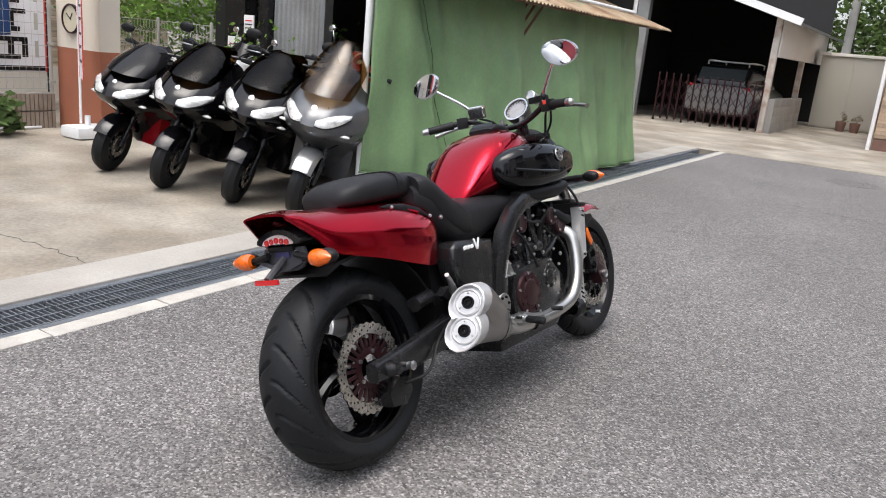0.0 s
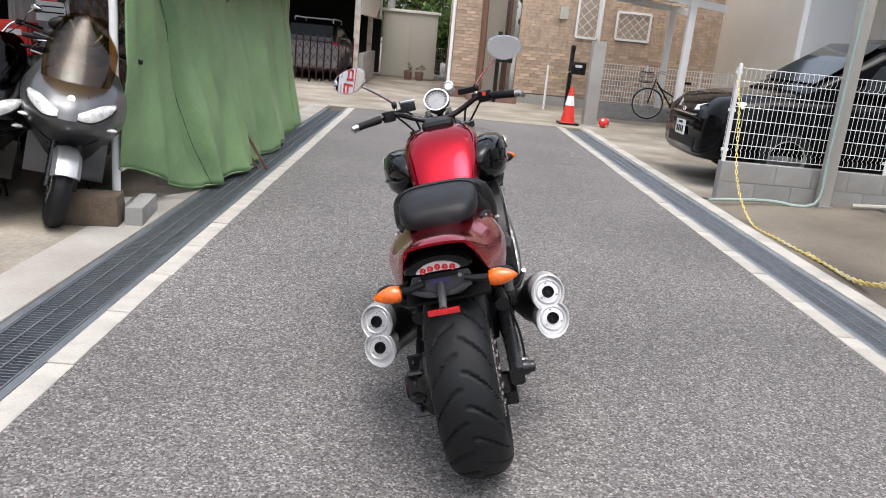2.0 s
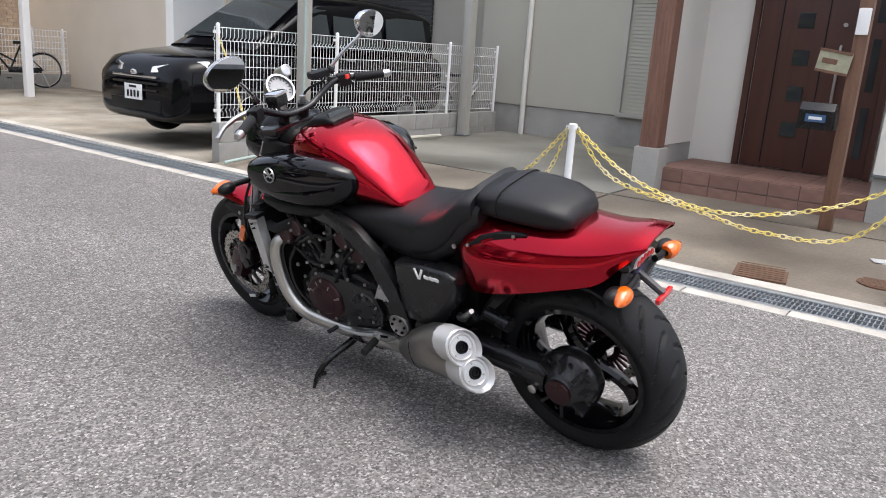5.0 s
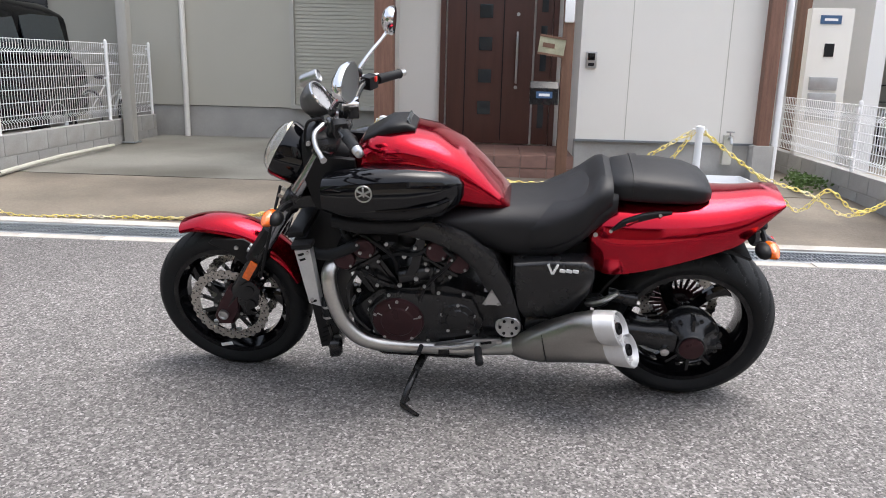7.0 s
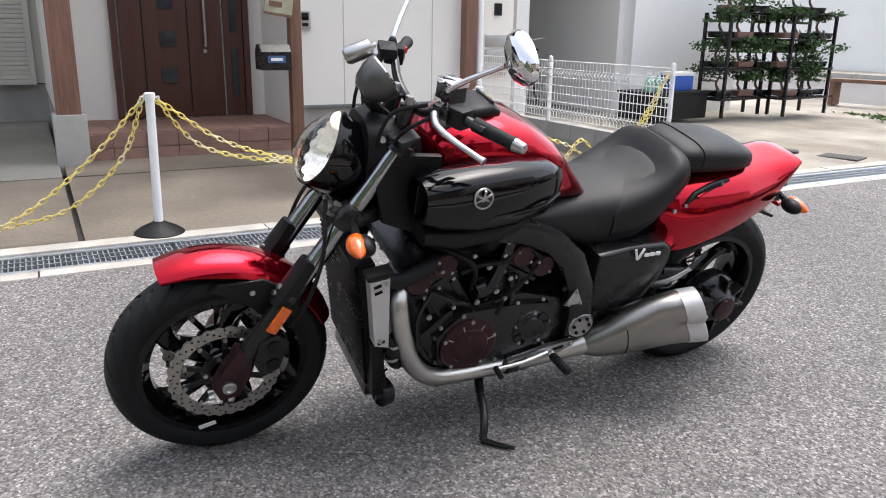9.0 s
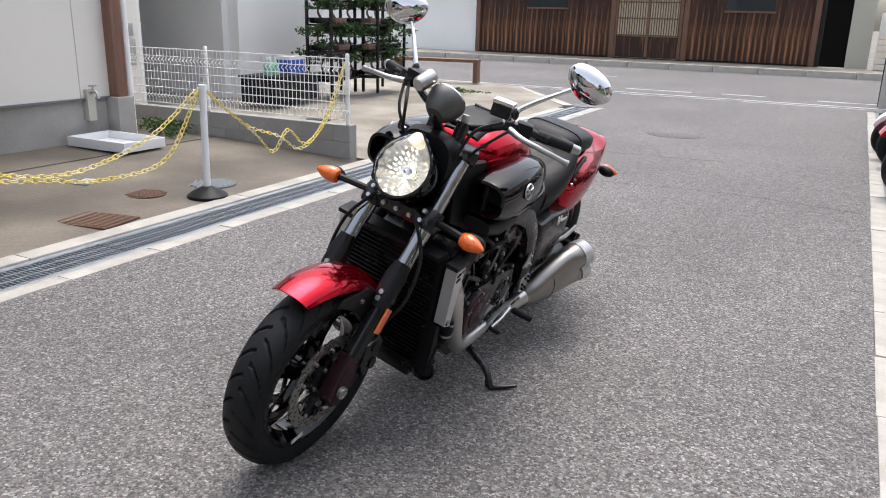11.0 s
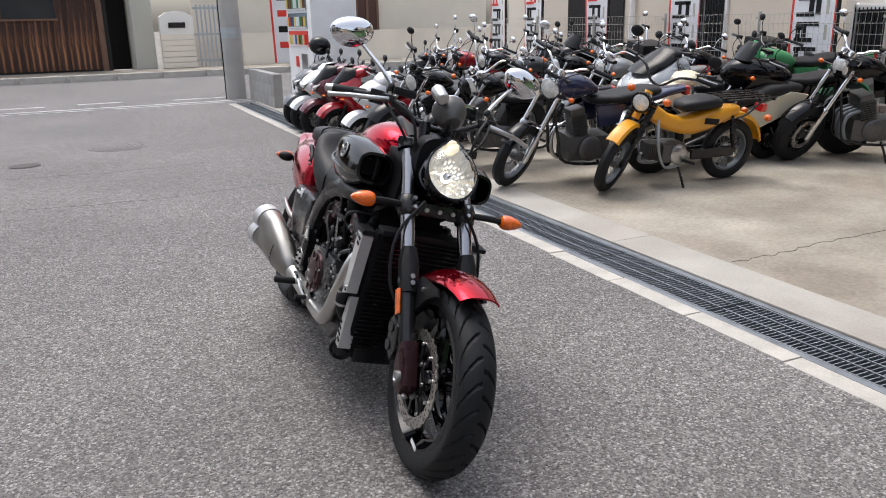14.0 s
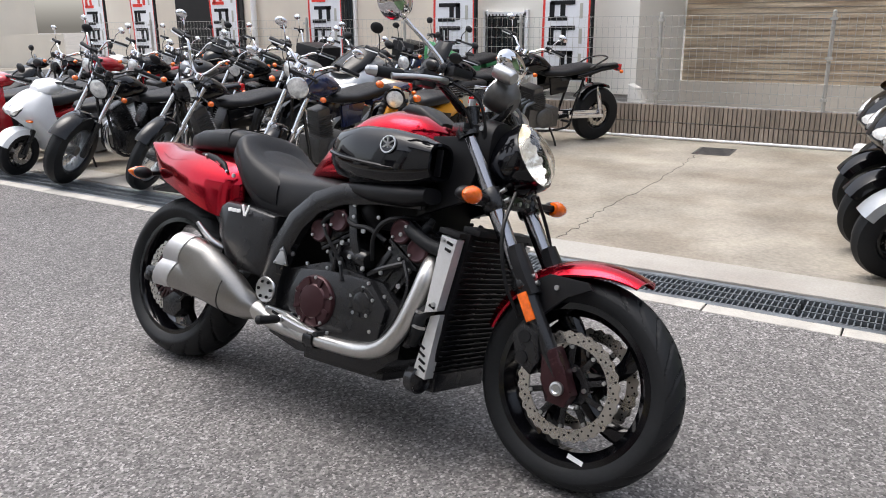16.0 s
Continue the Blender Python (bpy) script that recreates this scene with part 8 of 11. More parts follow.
        # frame spar
        p("frame_spar", loft(bmesh.new(), [[Vector((s * (x + hw * cx), y, z)) + Vector((0, n[0], n[1])) * hh * cz for cx, cz in ((1, 0.5), (0.6, 1), (-0.6, 1), (-1, 0.5), (-1, -0.5), (-0.6, -1), (0.6, -1), (1, -0.5))]
             for x, y, z, n, hw, hh in ((0.165, 0.30, 0.775, (0.1, 1), 0.022, 0.030), (0.185, 0.14, 0.772, (0.05, 1), 0.024, 0.032), (0.195, 0.0, 0.757, (-0.2, 1), 0.025, 0.034), (0.20, -0.10, 0.717, (-0.5, 0.86), 0.026, 0.037), (0.20, -0.18, 0.645, (-0.82, 0.57), 0.027, 0.040), (0.20, -0.235, 0.545, (-0.95, 0.3), 0.027, 0.042), (0.198, -0.265, 0.44, (-1, 0.1), 0.027, 0.045), (0.19, -0.28, 0.34, (-1, 0.0), 0.026, 0.05))]), BLACK_METAL, "curved satin black frame spar", 50)
        p("pivot_cover", lathe(bmesh.new(), [(0, 0.046), (0.010, 0.046), (0.014, 0.042), (0.012, 0.036), (0.013, 0.001)], (s * 0.212, -0.272, 0.392), (s, 0, 0), 30), ALLOY, "round polished pivot cover")
        # black bolt shapes stand in for the dark of the cover's six holes
        for k in range(6):
            a = 2 * math.pi * k / 6
            bolt(ob, (s * 0.2235, -0.272 + 0.029 * math.cos(a), 0.392 + 0.029 * math.sin(a)), (s, 0, 0), 0.0055, FINS)
        # side cover with a plain silver mark
        sc = p("side_cover", loft(bmesh.new(), [[(s * (x + 0.012 * (y < -0.40)), -0.42 + (y + 0.42) * q, 0.55 + (z - 0.55) * q) for y, z in ((-0.280, 0.648), (-0.40, 0.664), (-0.525, 0.672), (-0.556, 0.652), (-0.562, 0.610), (-0.550, 0.553), (-0.494, 0.462), (-0.42, 0.436), (-0.317, 0.425), (-0.290, 0.47), (-0.283, 0.553))]
                                                for x, q in ((0.14, 1.0), (0.196, 1.0), (0.208, 0.97), (0.215, 0.90), (0.217, 0.60))]), BLACK_METAL, "satin black side cover", 40)
        for rot, dy in ((-22, 0.009), (22, -0.009)):
            part("side_mark", boxed((s * 0.231, -0.415 + dy, 0.648), (0.004, 0.008, 0.042), rot=(rot, 0, 0), bevel=0.001), WHITE_PAINT, sc, "slim silver mark")
        for k in range(3):
            part("side_mark", boxed((s * 0.2315, -0.448 - 0.022 * k, 0.643), (0.004, 0.020, 0.013), rot=(10, 0, 0), bevel=0.003), WHITE_PAINT, sc, "slim silver mark")
        bolt(ob, (s * 0.218, -0.535, 0.632), (s, 0, 0), 0.006)
    # seats
    p("rider_seat", loft(bmesh.new(), [oval(y, w, a, b, n, 28) for y, w, a, b, n in ((0.03, 0.165, 0.745, 0.792, 3), (-0.06, 0.172, 0.71, 0.803, 3.2), (-0.16, 0.165, 0.66, 0.812, 3.4), (-0.26, 0.160, 0.62, 0.814, 3.4), (-0.36, 0.168, 0.615, 0.818, 3.4), (-0.44, 0.178, 0.64, 0.835, 3.2), (-0.50, 0.178, 0.68, 0.870, 3), (-0.56, 0.165, 0.74, 0.90, 3), (-0.62, 0.14, 0.80, 0.90, 3))]), SEAT, "black vinyl rider seat", 60)
    def dished(y, w, lo, mid, side, n=3.0, seg=28):
        """A seat section whose edges stand above its middle."""
        pts = oval(y, w, lo, mid, n, seg)
        return [(x, yy, z + (side - mid) * (abs(x) / w) ** 2 * max(0.0, (z - lo) / (mid - lo)) ** 2) for x, yy, z in pts]

    p("seat_bolster", loft(bmesh.new(), [dished(*row) for row in ((-0.335, 0.172, 0.640, 0.800, 0.800), (-0.40, 0.184, 0.655, 0.822, 0.840), (-0.46, 0.190, 0.690, 0.834, 0.875), (-0.505, 0.190, 0.730, 0.855, 0.908), (-0.535, 0.184, 0.765, 0.892, 0.928), (-0.555, 0.176, 0.790, 0.922, 0.936), (-0.575, 0.166, 0.805, 0.938, 0.938), (-0.600, 0.150, 0.820, 0.930, 0.930))]), SEAT, "raised black backrest bolster", 50)
    p("pillion_seat", loft(bmesh.new(), [oval(y, w, a, b, 3.2, 28) for y, w, a, b in ((-0.585, 0.095, 0.855, 0.915), (-0.605, 0.118, 0.845, 0.938), (-0.66, 0.132, 0.845, 0.947), (-0.76, 0.134, 0.842, 0.945), (-0.85, 0.126, 0.840, 0.934), (-0.905, 0.108, 0.842, 0.916), (-0.93, 0.08, 0.848, 0.895))]), SEAT, "black vinyl pillion pad", 60)
    p("pillion_strap", loft(bmesh.new(), [oval(y, w, 0.850, b, 3.2, 28) for y, w, b in ((-0.665, 0.1350, 0.9505), (-0.69, 0.1358, 0.9510))]), SEAT)
    p("pillion_seam", tube(bmesh.new(), [(0.116, -0.70, 0.929), (0.103, -0.84, 0.922), (0.053, -0.896, 0.913), (0, -0.904, 0.912), (-0.053, -0.896, 0.913), (-0.103, -0.84, 0.922), (-0.116, -0.70, 0.929)], 0.003, seg=6), BLACK_PLASTIC)
    # tail
    tail = ((-0.53, 0.150, 0.640, 0.80, 4, 0), (-0.555, 0.180, 0.612, 0.825, 3.6, 0), (-0.60, 0.200, 0.602, 0.842, 3.0, 0), (-0.68, 0.212, 0.620, 0.850, 2.8, 0), (-0.78, 0.212, 0.648, 0.856, 2.7, 0), (-0.88, 0.200, 0.678, 0.858, 2.6, 0), (-0.96, 0.178, 0.698, 0.858, 2.5, 0),
            (-1.02, 0.160, 0.714, 0.860, 2.5, 0), (-1.045, 0.152, 0.722, 0.863, 2.5, 0), (-1.08, 0.140, 0.762, 0.868, 2.4, 0), (-1.12, 0.127, 0.802, 0.874, 2.3, 0), (-1.15, 0.117, 0.826, 0.873, 2.3, 0), (-1.172, 0.104, 0.845, 0.866, 2.2, 0))

    def tail_section(y, w, lo, hi, n, lift):
        """An upturned U whose edges stand above its middle."""
        rows = []
        for x, yy, z in ushell(y, w, lo, hi, n=n, seg=28):
            up = max(0.0, (z - lo) / (hi - lo))
            tuck = 1 - 0.22 * max(0.0, 0.52 - up)
            rows.append((x * tuck, yy, z + lift * min(1.0, (abs(x) / (0.9 * w)) ** 2.5) * up))
        return rows

    fine = np.array(tail)
    ys = np.linspace(-0.53, -1.172, 46)
    rows = np.array([[np.interp(-y, -fine[:, 0], fine[:, j]) for j in range(1, 6)] for y in ys])
    for _ in range(5):
        rows[1:-1] = 0.25 * rows[:-2] + 0.5 * rows[1:-1] + 0.25 * rows[2:]
    p("tail_fairing", loft(bmesh.new(), [tail_section(float(y), *[float(v) for v in row]) for y, row in zip(ys, rows)]), RED, "glossy red tail fairing", 50)
    for s in (-1, 1):
        rings = []
        for y, z, hh in ((-0.600, 0.775, 0.004), (-0.64, 0.797, 0.015), (-0.70, 0.814, 0.018), (-0.76, 0.826, 0.013), (-0.80, 0.832, 0.003)):
            w, lo, hi, n = (float(np.interp(-y, -fine[:, 0], fine[:, j])) for j in range(1, 5))
            x = w * max(0.0, 1 - (max(0.0, z - lo) / (hi - lo)) ** n) ** (1 / n)
            rings.append(oval(y, 0.010, z - hh, z + hh, 3, 12, x=s * (x - 0.002)))
        grab = p("grab_handle", loft(bmesh.new(), rings), BLACK_PLASTIC, "black grab rail insert", 60)
        mids = [sum((Vector(q) for q in r), Vector()) / len(r) for r in rings]
        part("inlay", tube(bmesh.new(), [mids[1] + Vector((s * 0.008, -0.01, -0.002)), mids[2] + Vector((s * 0.009, 0.01, -0.003))], [0.006, 0.003], seg=8), RED, grab, "red inlay")
        for q in (mids[0], mids[3]):
            bolt(ob, q + Vector((s * 0.008, 0, 0)), (s, 0, 0.4), 0.006)
        bolt(ob, (s * 0.185, -0.55, 0.765), (s, 0, 0), 0.008)
    p("tail_underside", boxed((0, -0.78, 0.752), (0.24, 0.40, 0.06), rot=(-9, 0, 0), bevel=0.02), BLACK_PLASTIC)
    p("inner_fender", loft(bmesh.new(), [[(x, -0.924 + (0.365 + e) * math.cos(a), 0.33 + (0.365 + e) * math.sin(a)) for x, e in ((-0.13, 0), (0.13, 0), (0.13, 0.01), (-0.13, 0.01))] for a in (radians(20 + 12 * k) for k in range(9))]), BLACK_PLASTIC)
    crescent = lambda y, w, hh, zc=0.812, n=26: [(-0.012 + w * math.cos(t), y, zc + hh * math.sin(t) * (1.0 if math.sin(t) > 0 else 0.8) - 0.012 * (math.cos(t)) ** 2) for t in (2 * math.pi * k / n for k in range(n))]  # noqa: E731
    tl = p("tail_light", loft(bmesh.new(), [crescent(-1.00, 0.112, 0.036, 0.818), crescent(-1.085, 0.103, 0.031), crescent(-1.094, 0.096, 0.026)]), SMOKE, "dark smoked crescent tail lamp", 50)
    part("lamp_window", loft(bmesh.new(), [crescent(-1.090, 0.068, 0.017, 0.807), crescent(-1.099, 0.066, 0.015, 0.807)]), mat("frosted_lens", (0.62, 0.50, 0.50), 0.15, var=0.15, scale=50, coat=0.5), tl, "clear lamp window")
    for k in range(5):
        part("lamp_element", lathe(bmesh.new(), [(0, 0.010), (0.004, 0.009), (0.002, 0.005), (0.004, 0.001)], (-0.056 + 0.022 * k, -1.098, 0.806 - 0.003 * abs(k - 2)), (0, -1, 0), 12), RED_LENS, tl, "round red lamp element")
    p("plate_bracket", prism(bmesh.new(), [(-0.095, 0.768), (0.075, 0.768), (0.085, 0.735), (0.060, 0.705), (0.035, 0.695), (-0.055, 0.695), (-0.085, 0.705), (-0.108, 0.735)], -1.078, -1.064, 1, bevel=0.003), GREY_PLASTIC)
    for s in (-1, 1):
        p("bracket_rib", boxed((-0.012 + s * 0.055, -1.086, 0.716), (0.075, 0.014, 0.014), rot=(0, -s * 18, 0), bevel=0.003), GREY_PLASTIC)
        bolt(ob, (-0.012 + s * 0.060, -1.108, 0.742), (0, -1, 0), 0.006)
    p("plate_holder", boxed((-0.012, -1.06, 0.772), (0.11, 0.06, 0.018), rot=(10, 0, 0), bevel=0.005), BLACK_PLASTIC)
    # no plate here: a blue-violet strip paints the reflection on the grey bracket
    p("number_plate", boxed((-0.012, -1.081, 0.748), (0.060, 0.004, 0.018)), BRACKET_REFLECTION, "blue-violet strip, a reflection on the bracket painted in")
    p("plate_arm", tube(bmesh.new(), [(-0.012, -1.08, 0.735), (-0.013, -1.12, 0.708), (-0.013, -1.165, 0.678)], 0.012, seg=8), GREY_PLASTIC)
    p("rear_reflector", boxed((-0.013, -1.168, 0.672), (0.095, 0.014, 0.016), bevel=0.003), RED_LENS, "red bar reflector")
    for s in (-1, 1):
        p("tail_stem", tube(bmesh.new(), [(s * 0.06, -1.09, 0.745), (s * 0.10, -1.09, 0.735), (s * 0.14, -1.085, 0.73)], 0.011, seg=8), BLACK_PLASTIC)
        ind = p("rear_indicator", lathe(bmesh.new(), [(-0.004, 0.012), (0.0, 0.022), (0.01, 0.0265), (0.03, 0.027), (0.055, 0.020), (0.075, 0.009), (0.082, 0.001)], (s * 0.135, -1.092, 0.73), (s * 0.95, -0.15, 0), 20), AMBER, "orange pointed indicator lens")
        part("indicator_back", ball(bmesh.new(), (s * 0.168, -1.072, 0.73), (0.042, 0.028, 0.025)), BLACK_PLASTIC, ind)
    # engine
    p("crankcase", prism(bmesh.new(), [(-0.27, 0.24), (-0.12, 0.21), (0.20, 0.20), (0.30, 0.27), (0.31, 0.40), (0.20, 0.50), (-0.05, 0.53), (-0.22, 0.48), (-0.28, 0.38)], -0.185, 0.185, 0, bevel=0.03), BLACK_METAL, "black vee engine crankcase")
    p("sump", boxed((0, 0.02, 0.205), (0.22, 0.36, 0.07), bevel=0.02), BLACK_METAL)
    p("inner_block", boxed((0, -0.42, 0.5), (0.24, 0.30, 0.40), bevel=0.03), FINS)
    p("air_box", boxed((0, 0.12, 0.74), (0.26, 0.36, 0.16), bevel=0.03), FINS)
    for by, bz, tilt in ((0.232, 0.570, -33), (-0.008, 0.572, 30)):
        cm = Euler((radians(tilt), 0, 0)).to_matrix()
        at_bank = lambda x, y, z: Vector((x, by, bz)) + cm @ Vector((0, y, z))  # noqa: E731
        p("cylinder_block", boxed(at_bank(0, 0, -0.045), (0.330, 0.125, 0.150), rot=(tilt, 0, 0), bevel=0.022), BLACK_METAL)
        p("head_joint", boxed(at_bank(0, 0, 0.032), (0.350, 0.142, 0.012), rot=(tilt, 0, 0), bevel=0.003), BLACK_METAL)
        p("cylinder_head", boxed(at_bank(0, 0, 0.075), (0.352, 0.150, 0.070), rot=(tilt, 0, 0), bevel=0.018), BLACK_METAL)
        p("head_cover", boxed(at_bank(0, 0, 0.118), (0.300, 0.120, 0.030), rot=(tilt, 0, 0), bevel=0.012), BLACK_METAL)
        for s in (-1, 1):
            for k in (-1, 1):
                c = at_bank(s * 0.176, 0.044 * k, 0.088)
                p("cam_cap", lathe(bmesh.new(), [(0, 0.040), (0.016, 0.040), (0.020, 0.037), (0.022, 0.033), (0.020, 0.029), (0.021, 0.001)], c, (s, 0, 0), 22), BROWN_METAL, "brown round cam cap")
                for j in range(2):
                    a = math.pi * j + radians(40)
                    bolt(ob, c + Vector((s * 0.020, 0.030 * math.cos(a), 0.030 * math.sin(a))), (s, 0, 0), 0.005)
            for k in (-1, 0, 1):
                bolt(ob, at_bank(s * 0.170, 0.050 * k, 0.014), (s, 0, 0), 0.006)
                p("block_rib", boxed(at_bank(s * 0.166, 0.040 * k, -0.050), (0.012, 0.010, 0.110), rot=(tilt, 0, 0), bevel=0.003), BLACK_METAL)
            p("barrel_pipe", tube(bmesh.new(), [at_bank(s * 0.18, -0.05, -0.10), at_bank(s * 0.195, -0.02, -0.05), at_bank(s * 0.185, 0.03, 0.02)], 0.010, seg=8), BLACK_METAL)
            p("plug_cap", lathe(bmesh.new(), [(0, 0.016), (0.03, 0.015), (0.034, 0.011), (0.05, 0.010), (0.052, 0.001)], at_bank(s * 0.15, 0, 0.128), cm @ Vector((0, 0, 1)), 12), RUBBER)

    def drum(s, x, y, z, r, face, raised, label):
        """A round engine cover: flange with bolts, stepped rim, domed face, and either dashes or a ring of raised bars."""
        c = p("engine_cover", lathe(bmesh.new(), [(-0.05, r * 1.13), (-0.014, r * 1.13), (-0.010, r * 1.08), (-0.006, r * 1.02), (0.006, r), (0.013, r * 0.97), (0.017, r * 0.91), (0.0175, r * 0.66), (0.022, r * 0.60), (0.0245, r * 0.40), (0.0255, 0.001)], (s * x, y, z), (s, 0, 0), 48), face, label, 30)
        part("cover_flange", lathe(bmesh.new(), [(-0.052, r * 1.16), (-0.016, r * 1.16), (-0.009, r * 1.12), (-0.009, r * 1.02), (-0.02, r * 1.01)], (s * x, y, z), (s, 0, 0), 40), BLACK_METAL, c)
        if raised:
            for k in range(raised):
                a = 2 * math.pi * (k + 0.5) / raised
                part("cover_rib", boxed((s * (x + 0.018), y + r * 0.78 * math.cos(a), z + r * 0.78 * math.sin(a)), (0.010, r * 0.30, r * 0.16), rot=(math.degrees(a), 0, 0), bevel=0.003), face, c)
        else:
            for k in range(4):
                a = radians(25 + 43 * k + 10 * (k > 1))
                part("cover_rib", boxed((s * (x + 0.0175), y + r * 0.74 * math.cos(a), z + r * 0.74 * math.sin(a)), (0.003, r * 0.20, r * 0.045), rot=(math.degrees(a), 0, 0), bevel=0.001), ALLOY, c)
        for k in range(5):
            a = 2 * math.pi * k / 5 + math.pi / 2
            bolt(ob, (s * (x + 0.012), y + r * 0.90 * math.cos(a), z + r * 0.90 * math.sin(a)), (s, 0, 0), 0.0065)
        for k in range(7):
            a = 2 * math.pi * k / 7 + 0.3
            p("cover_boss", cyl(bmesh.new(), (s * (x - 0.05), y + r * 1.17 * math.cos(a), z + r * 1.17 * math.sin(a)), (s * (x - 0.008), y + r * 1.17 * math.cos(a), z + r * 1.17 * math.sin(a)), 0.011, seg=10), BLACK_METAL)
            bolt(ob, (s * (x - 0.008), y + r * 1.17 * math.cos(a), z + r * 1.17 * math.sin(a)), (s, 0, 0), 0.006, BLACK_METAL if k % 2 else ALLOY)

    drum(-1, 0.200, 0.130, 0.383, 0.096, BROWN_METAL, 0, "smooth dark maroon generator cover")
    drum(-1, 0.194, -0.090, 0.402, 0.068, BLACK_METAL, 8, "black round engine cover with raised bars")
    drum(1, 0.200, -0.055, 0.392, 0.088, BROWN_METAL, 8, "brown round clutch cover with raised bars")
    drum(1, 0.190, 0.140, 0.425, 0.052, BLACK_METAL, 6, "black round engine cover")
    for s in (-1, 1):
        p("side_case", prism(bmesh.new(), [(-0.16, 0.30), (0.02, 0.27), (0.22, 0.30), (0.24, 0.42), (0.16, 0.50), (-0.02, 0.50), (-0.14, 0.49), (-0.18, 0.40)], s * 0.175, s * 0.205, 0, bevel=0.012), BLACK_METAL)
        p("intake_boot", tube(bmesh.new(), [(s * 0.12, 0.10, 0.68), (s * 0.15, 0.08, 0.72), (s * 0.12, 0.06, 0.77)], 0.035, seg=12), BLACK_PLASTIC)
        p("coolant_hose", tube(bmesh.new(), [(s * 0.17, 0.44, 0.63), (s * 0.19, 0.36, 0.64), (s * 0.185, 0.28, 0.675), (s * 0.14, 0.20, 0.70)], 0.021, seg=12), RUBBER)
        p("water_pipe", tube(bmesh.new(), [(s * 0.18, 0.32, 0.33), (s * 0.20, 0.36, 0.37), (s * 0.18, 0.42, 0.40)], 0.018, seg=10), BLACK_METAL)
        for yy, zz, nn in ((0.05, 0.73, 0), (0.10, 0.65, 1), (0.02, 0.60, 0), (0.06, 0.56, 1), (0.27, 0.50, 0), (-0.19, 0.53, 0), (0.12, 0.53, 1), (0.30, 0.35, 0)):
            bolt(ob, (s * 0.195, yy, zz), (s, 0, 0), 0.0085)
        p("engine_stay", prism(bmesh.new(), [(0.02, 0.74), (0.05, 0.76), (0.075, 0.62), (0.10, 0.575), (0.08, 0.56), (0.05, 0.60)], s * 0.185, s * 0.197, 0, bevel=0.003), BLACK_METAL)
        p("frame_gusset", prism(bmesh.new(), [(-0.178, 0.488), (-0.246, 0.488), (-0.210, 0.552)], s * 0.222, s * 0.231, 0, bevel=0.004), ALLOY, "small silver triangular gusset")
        for gy, gz in ((-0.190, 0.494), (-0.233, 0.494), (-0.211, 0.538)):
            bolt(ob, (s * 0.231, gy, gz), (s, 0, 0), 0.0045)
        p("rubber_hose", tube(bmesh.new(), [(s * 0.13, 0.30, 0.72), (s * 0.20, 0.20, 0.70), (s * 0.19, 0.14, 0.64), (s * 0.17, 0.13, 0.56)], 0.008, seg=6), BLACK_PLASTIC)
        p("wiring", tube(bmesh.new(), [(s * 0.16, -0.12, 0.68), (s * 0.205, -0.05, 0.62), (s * 0.20, 0.02, 0.54), (s * 0.21, 0.05, 0.48)], 0.006, seg=6), BLACK_PLASTIC)
        # radiator side covers
        p("radiator_cover", loft(bmesh.new(), [[(s * x, y, z) for y, z in ((0.425, 0.682), (0.480, 0.674), (0.447, 0.458), (0.405, 0.446))] for x in (0.195, 0.228, 0.236)]), SATIN, "brushed silver radiator cover", 30)
        p("lower_cover", loft(bmesh.new(), [[(s * x, y, z) for y, z in ((0.413, 0.436), (0.446, 0.446), (0.425, 0.245), (0.380, 0.255))] for x in (0.165, 0.205, 0.212)]), SATIN if s > 0 else BLACK_PLASTIC, "lower radiator side cover", 30)
        for zz in (0.668, 0.475):
            bolt(ob, (s * 0.236, 0.434, zz), (s, 0, 0), 0.007)
        p("horn", lathe(bmesh.new(), [(-0.03, 0.03), (-0.02, 0.043), (0.012, 0.045), (0.016, 0.040), (0.008, 0.034), (0.012, 0.020), (0.016, 0.001)], (s * 0.185, 0.385, 0.235), (s * 0.2, 1, 0), 22), BLACK_METAL, "round black horn")
        # exhaust
        p("header_pipe", tube(bmesh.new(), [(s * 0.16, 0.36, 0.60), (s * 0.205, 0.375, 0.56), (s * 0.225, 0.36, 0.47), (s * 0.232, 0.325, 0.375), (s * 0.228, 0.26, 0.305), (s * 0.215, 0.16, 0.275), (s * 0.205, 0.0, 0.268), (s * 0.205, -0.12, 0.272), (s * 0.212, -0.22, 0.288), (s * 0.228, -0.30, 0.318)], [0.027, 0.028, 0.028, 0.028, 0.028, 0.026, 0.024, 0.025, 0.027, 0.034], seg=18), TITAN, "brushed exhaust header pipe")
        p("pipe_clamp", lathe(bmesh.new(), [(-0.02, 0.029), (-0.018, 0.032), (0.018, 0.032), (0.02, 0.029)], (s * 0.205, -0.04, 0.270), (0, 1, 0), 20), BLACK_METAL)
        def eight(y, q, x=0.316, zc=0.434, n=26, skew=0.30):
            pts = []
            for k in range(n):
                t = 2 * math.pi * k / n
                dd, rr = 0.043, 0.058 * q
                e = abs(math.sin(t))
                rad = dd * e + math.sqrt(max(1e-6, rr * rr - dd * dd * (1 - e * e)))
                z = rad * math.sin(t)
                pts.append((s * x + rad * math.cos(t), y + 0.50 * z + skew * s * rad * math.cos(t), zc + z))
            return pts
        CAP = MATS.get("bright_end_cap") or mat("bright_end_cap", (0.54, 0.54, 0.545), 0.36, metal=0.45, var=0.08, scale=20)
